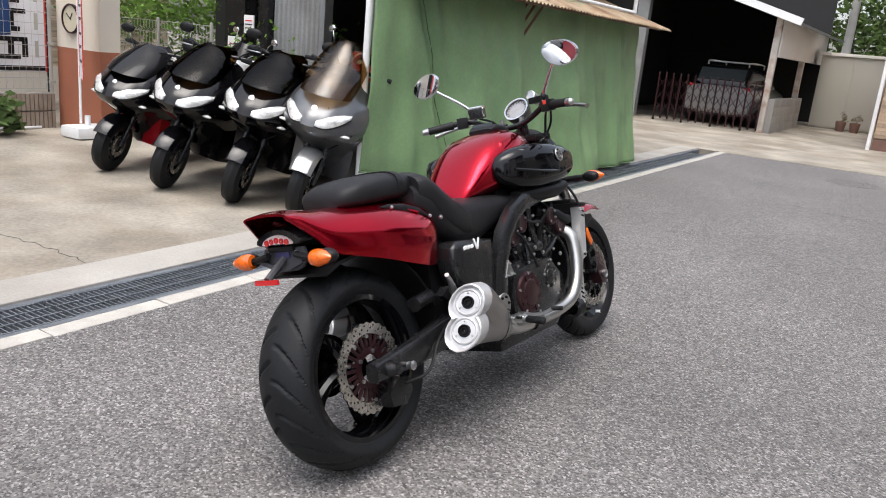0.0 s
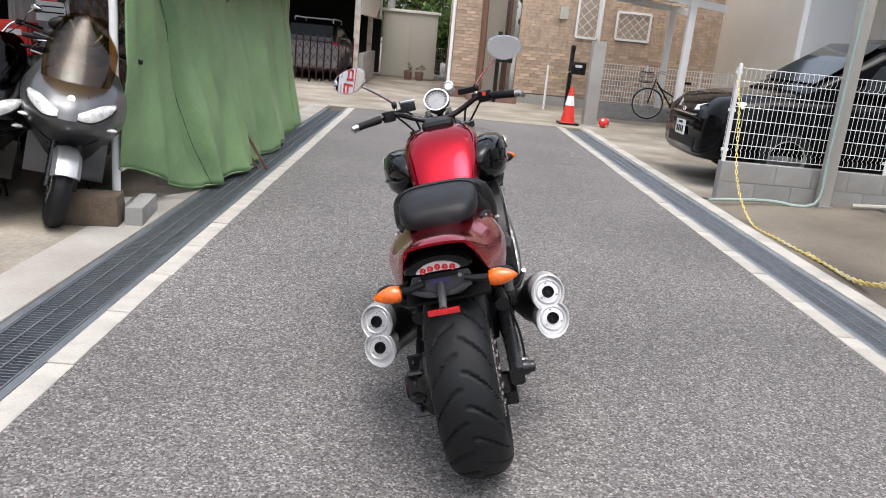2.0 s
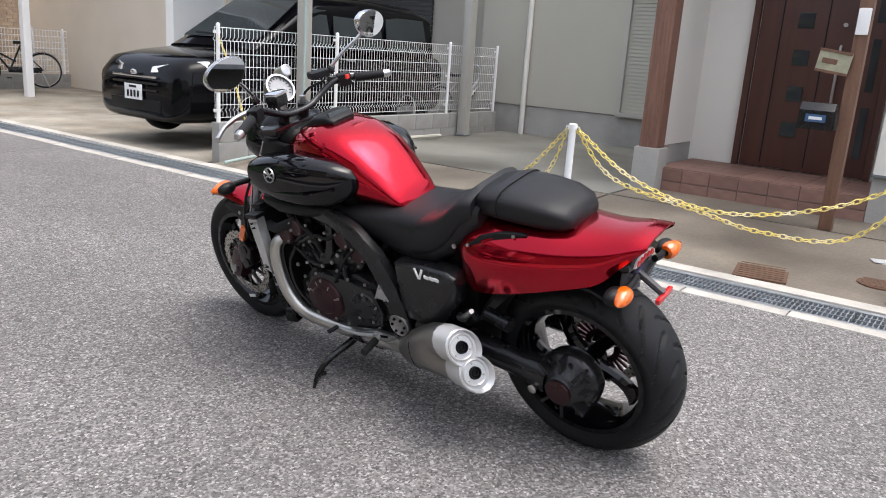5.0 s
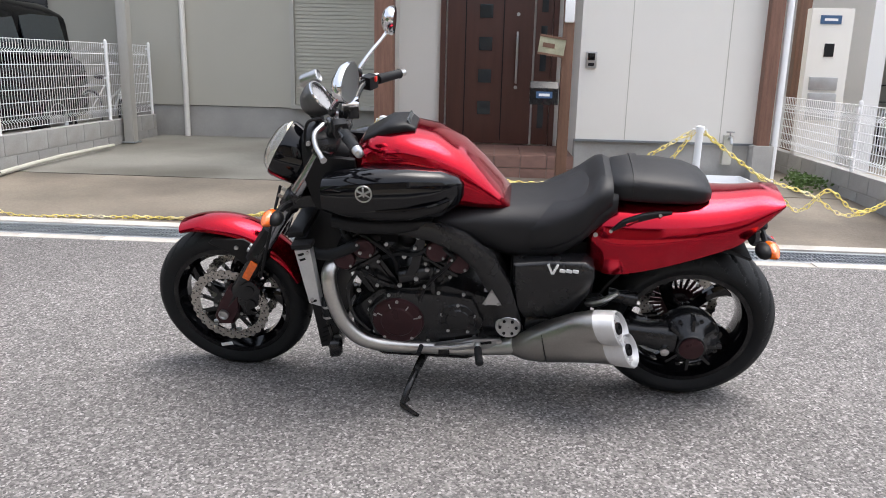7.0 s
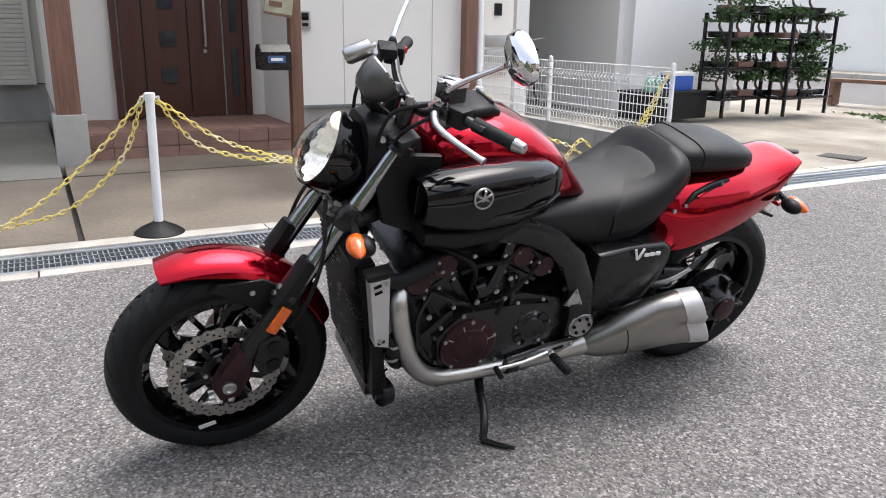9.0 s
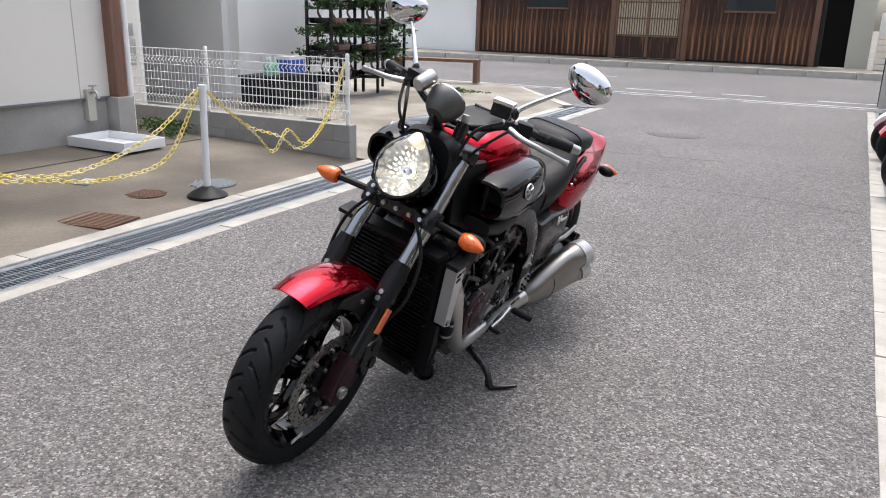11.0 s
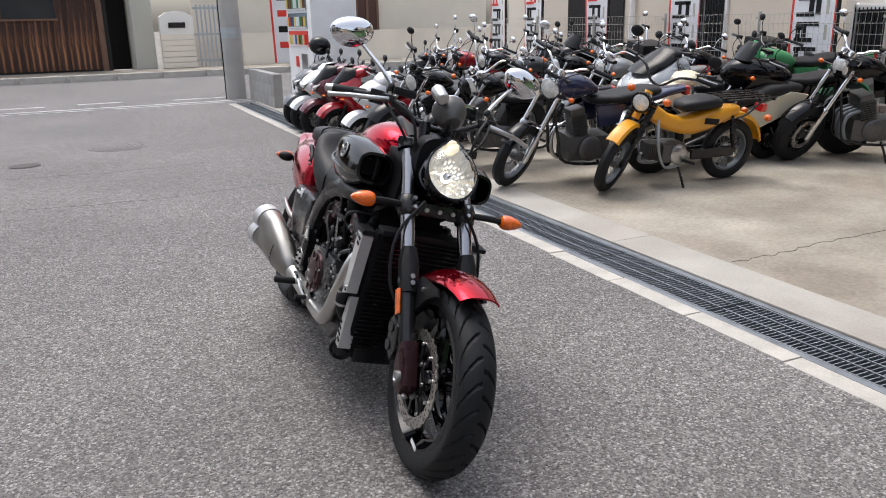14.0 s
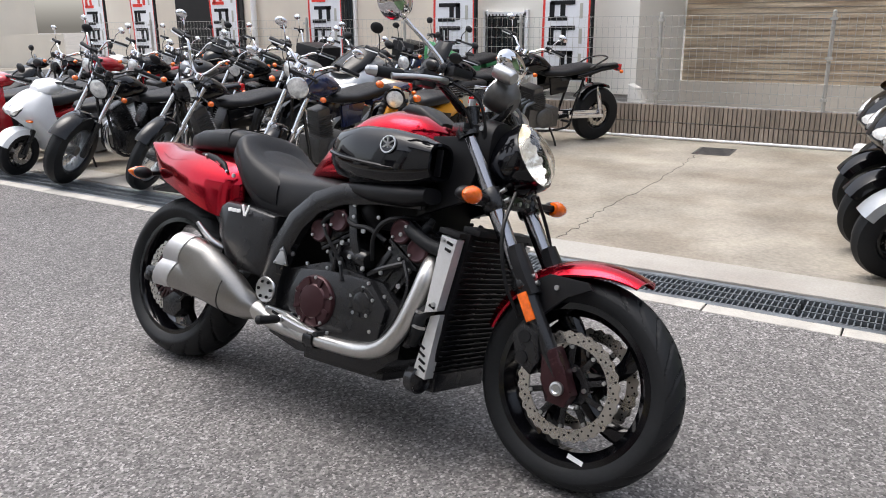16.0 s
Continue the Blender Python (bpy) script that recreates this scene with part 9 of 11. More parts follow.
        sil = p("silencer", loft(bmesh.new(), [oval(y, w, a, b, 2.2, 26, x=s * x, shear=sh) for y, w, a, b, x, sh in ((-0.285, 0.030, 0.283, 0.343, 0.226, 0), (-0.33, 0.044, 0.276, 0.378, 0.240, 0.1), (-0.38, 0.054, 0.282, 0.420, 0.255, 0.2), (-0.46, 0.060, 0.304, 0.468, 0.274, 0.35), (-0.53, 0.062, 0.320, 0.503, 0.290, 0.5))] + [eight(-0.59, 0.98, 0.302, 0.427, skew=0.2), eight(-0.625, 1.0, 0.309, 0.431, skew=0.35)]), SILENCER, "brushed silver twin outlet silencer", 50)
        part("silencer_band", loft(bmesh.new(), [oval(y, w, a, b, 2.2, 26, x=s * x, shear=0.2) for y, w, a, b, x in ((-0.400, 0.0565, 0.285, 0.434, 0.2595), (-0.404, 0.0570, 0.286, 0.436, 0.2605))]), BLACK_METAL, sil)
        part("end_cap", loft(bmesh.new(), [eight(-0.606, 1.02, 0.306, 0.430, skew=0.30), eight(-0.672, 1.06), eight(-0.676, 1.0), eight(-0.674, 0.95), eight(-0.660, 0.88)]), CAP, sil, "bright machined end cap", 30)
        for zc in (0.477, 0.391):
            ax = Vector((s * 0.30, -1.0, 0.50)).normalized()
            o = Vector((s * 0.316, -0.660 + 0.50 * (zc - 0.434), zc))
            part("outlet_ring", lathe(bmesh.new(), [(-0.002, 0.047), (0.004, 0.046), (0.006, 0.042), (0.003, 0.038), (0.003, 0.021)], o, ax, 30), CAP, sil, "bright outlet ring", 25)
            part("outlet_bore", lathe(bmesh.new(), [(0.002, 0.022), (0.012, 0.0205), (0.012, 0.017), (0.001, 0.016), (0.001, 0.001)], o, ax, 20), FINS, sil, "black outlet bore")
            part("inner_pipe", lathe(bmesh.new(), [(0.002, 0.013), (0.009, 0.012), (0.009, 0.009), (0.0025, 0.008)], o, ax, 18), FINS, sil)
            for k in range(3):
                a = 2 * math.pi * k / 3 + 0.5
                u, v = axes_of(ax)
                part("rivet", ball(bmesh.new(), o + ax * 0.004 + 0.033 * (math.cos(a) * u + math.sin(a) * v), 0.004, seg=6, rows=4), ALLOY, sil)
        bolt(ob, (s * 0.268, -0.345, 0.372), (s, 0, 0.8), 0.008)
        # foot rests
        p("footpeg", lathe(bmesh.new(), [(0, 0.010), (0.01, 0.014), (0.085, 0.015), (0.09, 0.010), (0.092, 0.001)], (s * 0.245, -0.165, 0.310), (s, -0.15, -0.05), 14), RUBBER, "rubber footpeg")
        hanger = p("peg_bracket", prism(bmesh.new(), [(0.0, 0.284), (-0.015, 0.302), (-0.10, 0.316), (-0.15, 0.336), (-0.245, 0.342), (-0.262, 0.322), (-0.20, 0.302), (-0.09, 0.280)], s * 0.214, s * 0.232, 0, bevel=0.004), ALLOY, "cast silver foot peg hanger")
        for hy, hz, hl in ((-0.06, 0.297, 0.045), (-0.19, 0.322, 0.050)):
            part("hanger_slot", boxed((s * 0.232, hy, hz), (0.003, hl, 0.010), rot=(-12, 0, 0), bevel=0.001), FINS, hanger)
        for hy, hz in ((-0.012, 0.292), (-0.115, 0.306), (-0.148, 0.318), (-0.238, 0.332)):
            bolt(ob, (s * 0.232, hy, hz), (s, 0, 0), 0.008)
        p("peg_joint", lathe(bmesh.new(), [(0, 0.013), (0.02, 0.013), (0.024, 0.009), (0.024, 0.001)], (s * 0.226, -0.165, 0.312), (s, 0, 0), 12), ALLOY)
        p("pedal", tube(bmesh.new(), [(s * 0.240, -0.15, 0.318), (s * 0.247, -0.06, 0.303), (s * 0.25, 0.04, 0.298)], [0.009, 0.007, 0.007], seg=8), ALLOY, "silver foot lever")
        p("pedal_toe", cyl(bmesh.new(), (s * 0.25, 0.04, 0.305), (s * 0.295, 0.045, 0.305), 0.009, seg=10), RUBBER)
        p("pillion_peg", tube(bmesh.new(), [(s * 0.19, -0.545, 0.495), (s * 0.215, -0.575, 0.512), (s * 0.232, -0.605, 0.540), (s * 0.245, -0.640, 0.575)], [0.016, 0.014, 0.011, 0.008], seg=10), ALLOY, "folded silver pillion peg")
        p("peg_hanger", prism(bmesh.new(), [(-0.52, 0.50), (-0.58, 0.525), (-0.62, 0.50), (-0.58, 0.47)], s * 0.165, s * 0.20, 0, bevel=0.004), BLACK_METAL)
        p("shock_reservoir", cyl(bmesh.new(), (s * 0.14, -0.62, 0.50), (s * 0.15, -0.72, 0.49), 0.026, seg=14), BLACK_METAL)
    for s in (-1, 1):
        for k in range(4):
            p("cover_slot", boxed((s * 0.2135, 0.412 - 0.004 * k, 0.275 + 0.022 * k), (0.003, 0.026, 0.007), rot=(-28, 0, 0)), FINS)
        for zz, yy in ((0.660, 0.466), (0.640, 0.462), (0.468, 0.437)):
            p("cover_slot", boxed((s * 0.237, yy - 0.008, zz), (0.003, 0.022, 0.008), rot=(-20, 0, 0)), FINS)
        p("cover_cap", boxed((s * 0.218, 0.453, 0.692), (0.045, 0.075, 0.016), rot=(-8, 0, 0), bevel=0.004), BLACK_PLASTIC)
        p("water_elbow", tube(bmesh.new(), [(s * 0.20, 0.40, 0.46), (s * 0.225, 0.385, 0.43), (s * 0.215, 0.375, 0.38), (s * 0.19, 0.35, 0.34)], [0.019, 0.021, 0.020, 0.018], seg=12), RUBBER)
        for zz in (0.445, 0.40):
            p("hose_clip", lathe(bmesh.new(), [(-0.005, 0.0225), (0.005, 0.0225)], (s * 0.222, 0.384, zz), (0, 0.2, 1), 16), ALLOY)
        p("oil_line", tube(bmesh.new(), [(s * 0.205, 0.24, 0.33), (s * 0.215, 0.29, 0.40), (s * 0.205, 0.31, 0.50), (s * 0.19, 0.27, 0.58)], 0.007, seg=6), BLACK_METAL)
        p("spark_lead", tube(bmesh.new(), [(s * 0.17, 0.00, 0.70), (s * 0.20, 0.05, 0.665), (s * 0.195, 0.12, 0.66), (s * 0.18, 0.18, 0.63)], 0.008, seg=6), RUBBER)
        p("spark_lead", tube(bmesh.new(), [(s * 0.17, -0.02, 0.70), (s * 0.20, -0.05, 0.68), (s * 0.195, -0.08, 0.65)], 0.008, seg=6), RUBBER)
        for yy, zz in ((0.16, 0.49), (0.20, 0.53), (0.23, 0.46), (-0.02, 0.51), (-0.11, 0.51), (0.03, 0.535), (0.255, 0.66), (0.16, 0.70), (-0.14, 0.70), (0.06, 0.69), (0.26, 0.30), (0.02, 0.30), (-0.15, 0.33), (0.19, 0.34)):
            bolt(ob, (s * 0.203, yy, zz), (s, 0, 0), 0.0065)
        p("starter_drum", lathe(bmesh.new(), [(-0.08, 0.026), (-0.075, 0.030), (0.07, 0.030), (0.08, 0.024), (0.082, 0.001)], (s * 0.16, 0.05, 0.565), (s * 0.25, 1, -0.1), 18), BLACK_METAL)
        p("duct_wall", boxed((s * 0.201, 0.352, 0.892), (0.008, 0.02, 0.08)), BLACK_PLASTIC)
    # radiator core with fins
    core = p("radiator", boxed((0, 0.435, 0.47), (0.37, 0.045, 0.46), rot=(-9, 0, 0), bevel=0.008), FINS, "black finned radiator")
    for k in range(26):
        z = 0.265 + 0.0165 * k
        part("radiator_fin", boxed((0, 0.435 + (z - 0.47) * 0.158 + 0.026, z), (0.34, 0.014, 0.003)), BLACK_METAL, core)
    p("radiator_guard", boxed((0, 0.49, 0.705), (0.36, 0.06, 0.02), rot=(-9, 0, 0), bevel=0.006), BLACK_PLASTIC)
    p("oil_cooler", boxed((0, 0.395, 0.225), (0.30, 0.06, 0.06), bevel=0.012), BLACK_METAL)
    # swing arm, shaft drive, rear brake
    p("swing_arm", loft(bmesh.new(), [oval(y, w, a, b, 4, 16, x=x) for y, w, a, b, x in ((-0.30, 0.035, 0.33, 0.46, 0.13), (-0.5, 0.030, 0.31, 0.43, 0.145), (-0.77, 0.026, 0.295, 0.385, 0.158), (-0.985, 0.024, 0.30, 0.36, 0.160))]), BLACK_METAL, "black swing arm")
    p("axle_nut", lathe(bmesh.new(), [(0, 0.026), (0.02, 0.026), (0.03, 0.02), (0.045, 0.018), (0.05, 0.001)], (0.175, -0.924, 0.33), (1, 0, 0), 16), BLACK_METAL)
    p("spool", lathe(bmesh.new(), [(0, 0.008), (0.008, 0.016), (0.022, 0.011), (0.036, 0.016), (0.04, 0.010), (0.04, 0.001)], (0.168, -0.832, 0.315), (1, 0, 0), 14), ALLOY, "silver stand spool")
    p("spool", lathe(bmesh.new(), [(0, 0.008), (0.008, 0.016), (0.022, 0.011), (0.036, 0.016), (0.04, 0.010), (0.04, 0.001)], (-0.18, -0.832, 0.315), (-1, 0, 0), 14), ALLOY, "silver stand spool")
    p("rear_caliper", prism(bmesh.new(), [(-0.784, 0.22), (-0.824, 0.18), (-0.894, 0.19), (-0.904, 0.24), (-0.844, 0.28), (-0.794, 0.27)], 0.082, 0.15, 0, bevel=0.012), BLACK_METAL)
    p("rear_brake_hose", tube(bmesh.new(), [(0.15, -0.82, 0.25), (0.19, -0.74, 0.27), (0.19, -0.66, 0.36), (0.16, -0.5, 0.42)], 0.005, seg=6), BLACK_PLASTIC)
    p("shaft_tube", lathe(bmesh.new(), [(0, 0.055), (0.12, 0.050), (0.44, 0.046), (0.48, 0.056), (0.54, 0.06)], (-0.145, -0.33, 0.385), (0, -1, -0.09), 22), BLACK_METAL, "black drive shaft housing")
    gear = p("final_drive", lathe(bmesh.new(), [(-0.05, 0.105), (-0.01, 0.112), (0.015, 0.100), (0.03, 0.075), (0.05, 0.068), (0.06, 0.055), (0.068, 0.05), (0.068, 0.001)], (-0.135, -0.924, 0.33), (-1, 0, 0), 30), BLACK_METAL, "black cast final drive case")
    part("drive_cap", lathe(bmesh.new(), [(0.06, 0.045), (0.075, 0.043), (0.078, 0.03), (0.078, 0.001)], (-0.135, -0.924, 0.33), (-1, 0, 0), 22), BROWN_METAL, gear, "brown drive cap")
    for k in range(8):
        a = 2 * math.pi * k / 8
        part("case_rib", boxed((-0.165, -0.924 + 0.085 * math.cos(a), 0.33 + 0.085 * math.sin(a)), (0.05, 0.05, 0.012), rot=(math.degrees(a), 0, 0), bevel=0.004), BLACK_METAL, gear)
        bolt(ob, (-0.165, -0.924 + 0.098 * math.cos(a + 0.3), 0.33 + 0.098 * math.sin(a + 0.3)), (-1, 0, 0), 0.008, BLACK_METAL)
    # side stand
    inv = place.inverted()
    foot = inv @ Vector((-0.195, 0.125, 0.012))
    toe = inv @ Vector((-0.275, 0.06, 0.010))
    p("side_stand", tube(bmesh.new(), [(-0.13, 0.02, 0.235), (-0.19, 0.05, 0.195), foot + Vector((0.05, -0.02, 0.05)), foot], [0.018, 0.016, 0.013, 0.012], seg=10, steps=3), BLACK_METAL, "black steel side stand")
    p("stand_foot", tube(bmesh.new(), [foot + Vector((0.03, -0.02, 0.004)), foot, toe], [0.008, 0.011, 0.006], seg=8, steps=2), BLACK_METAL)
    return ob


BIKE = Matrix.Translation((0.170, 0.010, 0.004)) @ Matrix.Rotation(radians(-2.3), 4, "Z") @ Matrix.Rotation(radians(-16.4), 4, "Y")
hero_bike(BIKE)


# ---- parked motorcycles and scooters ----


def simple_wheel(parent, name, c, r, w, spoked=True, rim=None, m=Matrix.Identity(4)):
    k = r - w * 0.95
    wh = part(name, lathe(bmesh.new(), [(-w * 0.30, k), (-w * 0.46, k + 0.012), (-w * 0.5, r - w * 0.42), (-w * 0.38, r - w * 0.13), (-w * 0.18, r - 0.008), (-w * 0.10, r - 0.002), (0, r), (w * 0.10, r - 0.002), (w * 0.18, r - 0.008), (w * 0.38, r - w * 0.13), (w * 0.5, r - w * 0.42), (w * 0.46, k + 0.012), (w * 0.30, k)], axis=(1, 0, 0), seg=40), RUBBER, parent, "worn black tyre")
    wh.matrix_basis = m @ Matrix.Translation(c)
    rm = rim or (STEEL_OLD if spoked else BLACK_METAL)
    part("rim", lathe(bmesh.new(), [(-w * 0.32, k + 0.004), (-w * 0.34, k - 0.012), (-w * 0.15, k - 0.022), (w * 0.15, k - 0.022), (w * 0.34, k - 0.012), (w * 0.32, k + 0.004), (0, k - 0.008), (-w * 0.32, k + 0.004)], axis=(1, 0, 0), seg=40), rm, wh)
    part("hub", lathe(bmesh.new(), [(-0.05, 0.001), (-0.05, 0.04), (-0.02, 0.05), (0.02, 0.05), (0.05, 0.04), (0.05, 0.001)], axis=(1, 0, 0), seg=18), ENGINE_GREY, wh)
    n = 14 if spoked else 5
    for i in range(n):
        a = 2 * math.pi * i / n
        bm = bmesh.new()
        if spoked:
            for sx, da in ((-1, 0.25), (1, -0.25)):
                cyl(bm, (sx * 0.035, 0.045 * math.cos(a + da), 0.045 * math.sin(a + da)), (0, (k - 0.015) * math.cos(a), (k - 0.015) * math.sin(a)), 0.0022, seg=4, caps=False)
        else:
            box(bm, (0, (k * 0.5 + 0.01) * math.cos(a), (k * 0.5 + 0.01) * math.sin(a)), (0.035, k - 0.05, 0.035), rot=(math.degrees(a), 0, 0), bevel=0.006)
        part("spoke", bm, rm, wh)
    for sx in (-1, 1):
        if not spoked or sx == 1:
            bm = bmesh.new()
            ring_plate(bm, round_pts(min(k - 0.03, 0.145), 48), round_pts(min(k - 0.03, 0.145) - 0.045, 48), sx * 0.06 - 0.002, sx * 0.06 + 0.002)
            part("disc", bm, DISC, wh)
    return wh


def moto(label, place, paint, base=1.42, rf=0.31, rr=0.31, wf=0.10, wr=0.13, rake=27, seat_z=0.76, tank_z=0.90, bars="mid", spoked=True, fender=None, lamp="round", metal=CHROME, twin=False, single=False, rack=False, turn=0.0, fairing=None, lean=-9, long_tail=True, box_case=None, number=False, fork_cover=None):
    """A parked motorcycle: y ahead, standing on its side stand."""
    ob = thing("motorcycle", label, "motorcycle", place @ Matrix.Rotation(radians(lean), 4, "Y"), "parked motorcycles")
    P = lambda name, bm, m, lab="", smooth=40: part(name, bm, m, ob, lab, smooth)  # noqa: E731
    yf, yr = base / 2, -base / 2
    d = Vector((0, -math.sin(radians(rake)), math.cos(radians(rake))))
    foot = Vector((0, yf + 0.09, 0))
    st = Matrix.Translation(foot) @ Matrix.Rotation(radians(turn), 4, d) @ Matrix.Translation(-foot)

    def Fp(name, bm, m, lab="", smooth=40):
        o = part(name, bm, m, ob, lab, smooth)
        o.matrix_basis = st
        return o

    fender = fender or paint
    simple_wheel(ob, "front_wheel", (0, yf, rf), rf, wf, spoked, m=st)
    simple_wheel(ob, "rear_wheel", (0, yr, rr), rr, wr, spoked)
    length = (tank_z + 0.06 - rf) / d.z
    A = lambda x, t: Vector((x, yf, rf)) + d * t  # noqa: E731
    head = A(0, length)
    for s in (-1, 1):
        x = s * (wf / 2 + 0.045)
        Fp("fork_tube", cyl(bmesh.new(), A(x, 0.22), A(x, length), 0.019, seg=12), CHROME)
        Fp("fork_leg", lathe(bmesh.new(), [(-0.03, 0.02), (0.0, 0.028), (0.26, 0.026), (0.28, 0.030), (0.30, 0.024)], A(x, 0), d, 14, True), fork_cover or metal)
        Fp("indicator_stem", cyl(bmesh.new(), A(x, length * 0.84), A(x + s * 0.10, length * 0.84) + Vector((0, 0.03, 0)), 0.008, seg=8), BLACK_METAL)
        Fp("front_indicator", ball(bmesh.new(), A(x + s * 0.125, length * 0.84) + Vector((0, 0.03, 0)), (0.027, 0.025, 0.023)), AMBER, "orange indicator")
        bz = {"low": 0.02, "mid": 0.10, "high": 0.22}[bars]
        g0, g1 = head + Vector((s * 0.24, -0.10, bz + 0.03)), head + Vector((s * 0.38, -0.17, bz + 0.01))
        Fp("grip", cyl(bmesh.new(), g0, g1, 0.017, seg=10), RUBBER)
        Fp("lever", tube(bmesh.new(), [g0 + Vector((0, 0.05, 0)), (g0 + g1) / 2 + Vector((0, 0.055, 0)), g1 + Vector((0, 0.03, -0.01))], 0.006, seg=6), ALLOY)
        Fp("switch_box", boxed(g0 - Vector((s * 0.03, -0.01, 0)), (0.05, 0.05, 0.05), bevel=0.01), BLACK_PLASTIC)
        Fp("mirror_stem", tube(bmesh.new(), [g0, g0 + Vector((s * 0.02, 0.01, 0.08)), g0 + Vector((s * 0.06, -0.02, 0.14))], 0.005, seg=6), metal)
        Fp("mirror", ball(bmesh.new(), g0 + Vector((s * 0.085, -0.02, 0.155)), (0.052, 0.016, 0.036), (0, 10 * s, 0)), metal if metal is CHROME else BLACK_PLASTIC, "rounded mirror")
        Fp("cable", tube(bmesh.new(), [g0, head + Vector((s * 0.12, 0.10, 0.06)), head + Vector((s * 0.06, 0.08, -0.10))], 0.005, seg=5), BLACK_PLASTIC)
    bz = {"low": 0.02, "mid": 0.10, "high": 0.22}[bars]
    Fp("handlebar", tube(bmesh.new(), [head + Vector(v) for v in ((-0.28, -0.12, bz + 0.03), (-0.17, -0.05, bz + 0.02), (-0.09, -0.01, bz * 0.4 + 0.03), (0, 0, 0.04), (0.09, -0.01, bz * 0.4 + 0.03), (0.17, -0.05, bz + 0.02), (0.28, -0.12, bz + 0.03))], 0.011, seg=8), metal)
    Fp("yoke", boxed(head + Vector((0, 0, -0.01)), (0.24, 0.07, 0.035), bevel=0.01), BLACK_METAL)
    Fp("lower_yoke", boxed(A(0, length * 0.8), (0.22, 0.07, 0.035), rot=(rake, 0, 0), bevel=0.01), BLACK_METAL)
    lc = head + Vector((0, 0.085, -0.09))
    if lamp == "round":
        hl = Fp("headlamp", lathe(bmesh.new(), [(-0.10, 0.03), (-0.07, 0.07), (0.0, 0.088), (0.02, 0.090), (0.024, 0.084)], lc, (0, 1, -0.06), 26), metal if metal is CHROME else BLACK_GLOSS, "round headlamp")
        part("lens", lathe(bmesh.new(), [(0.020, 0.084), (0.032, 0.06), (0.038, 0.001)], lc, (0, 1, -0.06), 26), LAMP_LENS, hl, "bright ribbed lens")
        for s in (-1, 1):
            Fp("gauge", lathe(bmesh.new(), [(-0.05, 0.02), (-0.04, 0.036), (0.0, 0.038), (0.004, 0.034), (0.004, 0.001)], head + Vector((s * 0.045, 0.05, 0.075)), (0, -0.5, 0.86), 18), metal, "chrome gauge")
    elif lamp == "fairing":
        f1 = Fp("front_fairing", loft(bmesh.new(), [oval(head.y + y, w, head.z + a, head.z + b, 2.6, 18) for y, w, a, b in ((0.30, 0.03, -0.14, -0.08), (0.24, 0.09, -0.20, 0.0), (0.12, 0.16, -0.26, 0.06), (0.0, 0.19, -0.26, 0.05), (-0.10, 0.20, -0.22, 0.0))]), paint, "pointed front fairing", 50)
        part("lens", loft(bmesh.new(), [oval(head.y + y, w, head.z + a, head.z + b, 2.4, 14) for y, w, a, b in ((0.285, 0.03, -0.13, -0.09), (0.235, 0.085, -0.17, -0.08), (0.2, 0.11, -0.16, -0.07))]), LAMP_LENS, f1)
        Fp("screen", loft(bmesh.new(), [[head + Vector((w * math.cos(t), y + 0.08 * math.sin(t), z)) for t in (math.pi * k / 10 for k in range(11))] + [head + Vector((0.97 * w * math.cos(t), y - 0.006 + 0.08 * math.sin(t), z)) for t in (math.pi * (10 - k) / 10 for k in range(11))] for y, z, w in ((0.10, 0.04, 0.16), (0.04, 0.13, 0.14), (-0.02, 0.20, 0.09))]), SMOKE, "smoked screen")
    else:
        pl = Fp("number_board", loft(bmesh.new(), [oval(y, w, a, b, 3, 14) for y, w, a, b in ((head.y + 0.10, 0.09, head.z - 0.12, head.z + 0.08), (head.y + 0.12, 0.11, head.z - 0.16, head.z + 0.10), (head.y + 0.13, 0.10, head.z - 0.15, head.z + 0.09))]), LIME_GREEN, "green front number board", 50)
        cu = bpy.data.curves.new("digits", "FONT")
        cu.body, cu.size, cu.extrude, cu.align_x = "13", 0.13, 0.002, "CENTER"
        txt = new("digits", cu)
        txt.data.materials.append(WHITE_PAINT)
        txt.parent = pl
        txt.matrix_basis = pose(0, head.y + 0.136, head.z - 0.06, 90, 0, 180)
    # mudguards
    rings = []
    for k in range(12):
        a = radians(40 + 95 * k / 11)
        q = rf + 0.025
        rings.append([(x, yf + (q - e) * math.cos(a), rf + (q - e) * math.sin(a)) for x, e in ((-wf * 0.62, 0.025), (-wf * 0.45, 0.006), (0, 0), (wf * 0.45, 0.006), (wf * 0.62, 0.025), (wf * 0.55, 0.03), (0, 0.006), (-wf * 0.55, 0.03))])
    Fp("front_mudguard", loft(bmesh.new(), rings), fender, smooth=50)
    rings = []
    for k in range(14):
        a = radians(35 + (125 if spoked else 72) * k / 13)
        q = rr + 0.045
        rings.append([(x, yr + (q - e) * math.cos(a), rr + (q - e) * math.sin(a)) for x, e in ((-wr * 0.62, 0.03), (-wr * 0.45, 0.006), (0, 0), (wr * 0.45, 0.006), (wr * 0.62, 0.03), (wr * 0.55, 0.035), (0, 0.006), (-wr * 0.55, 0.035))])
    P("rear_mudguard", loft(bmesh.new(), rings), fender if not spoked or fender is not paint else fender, smooth=50)
    # tank, seat, covers
    ty = yf - 0.50
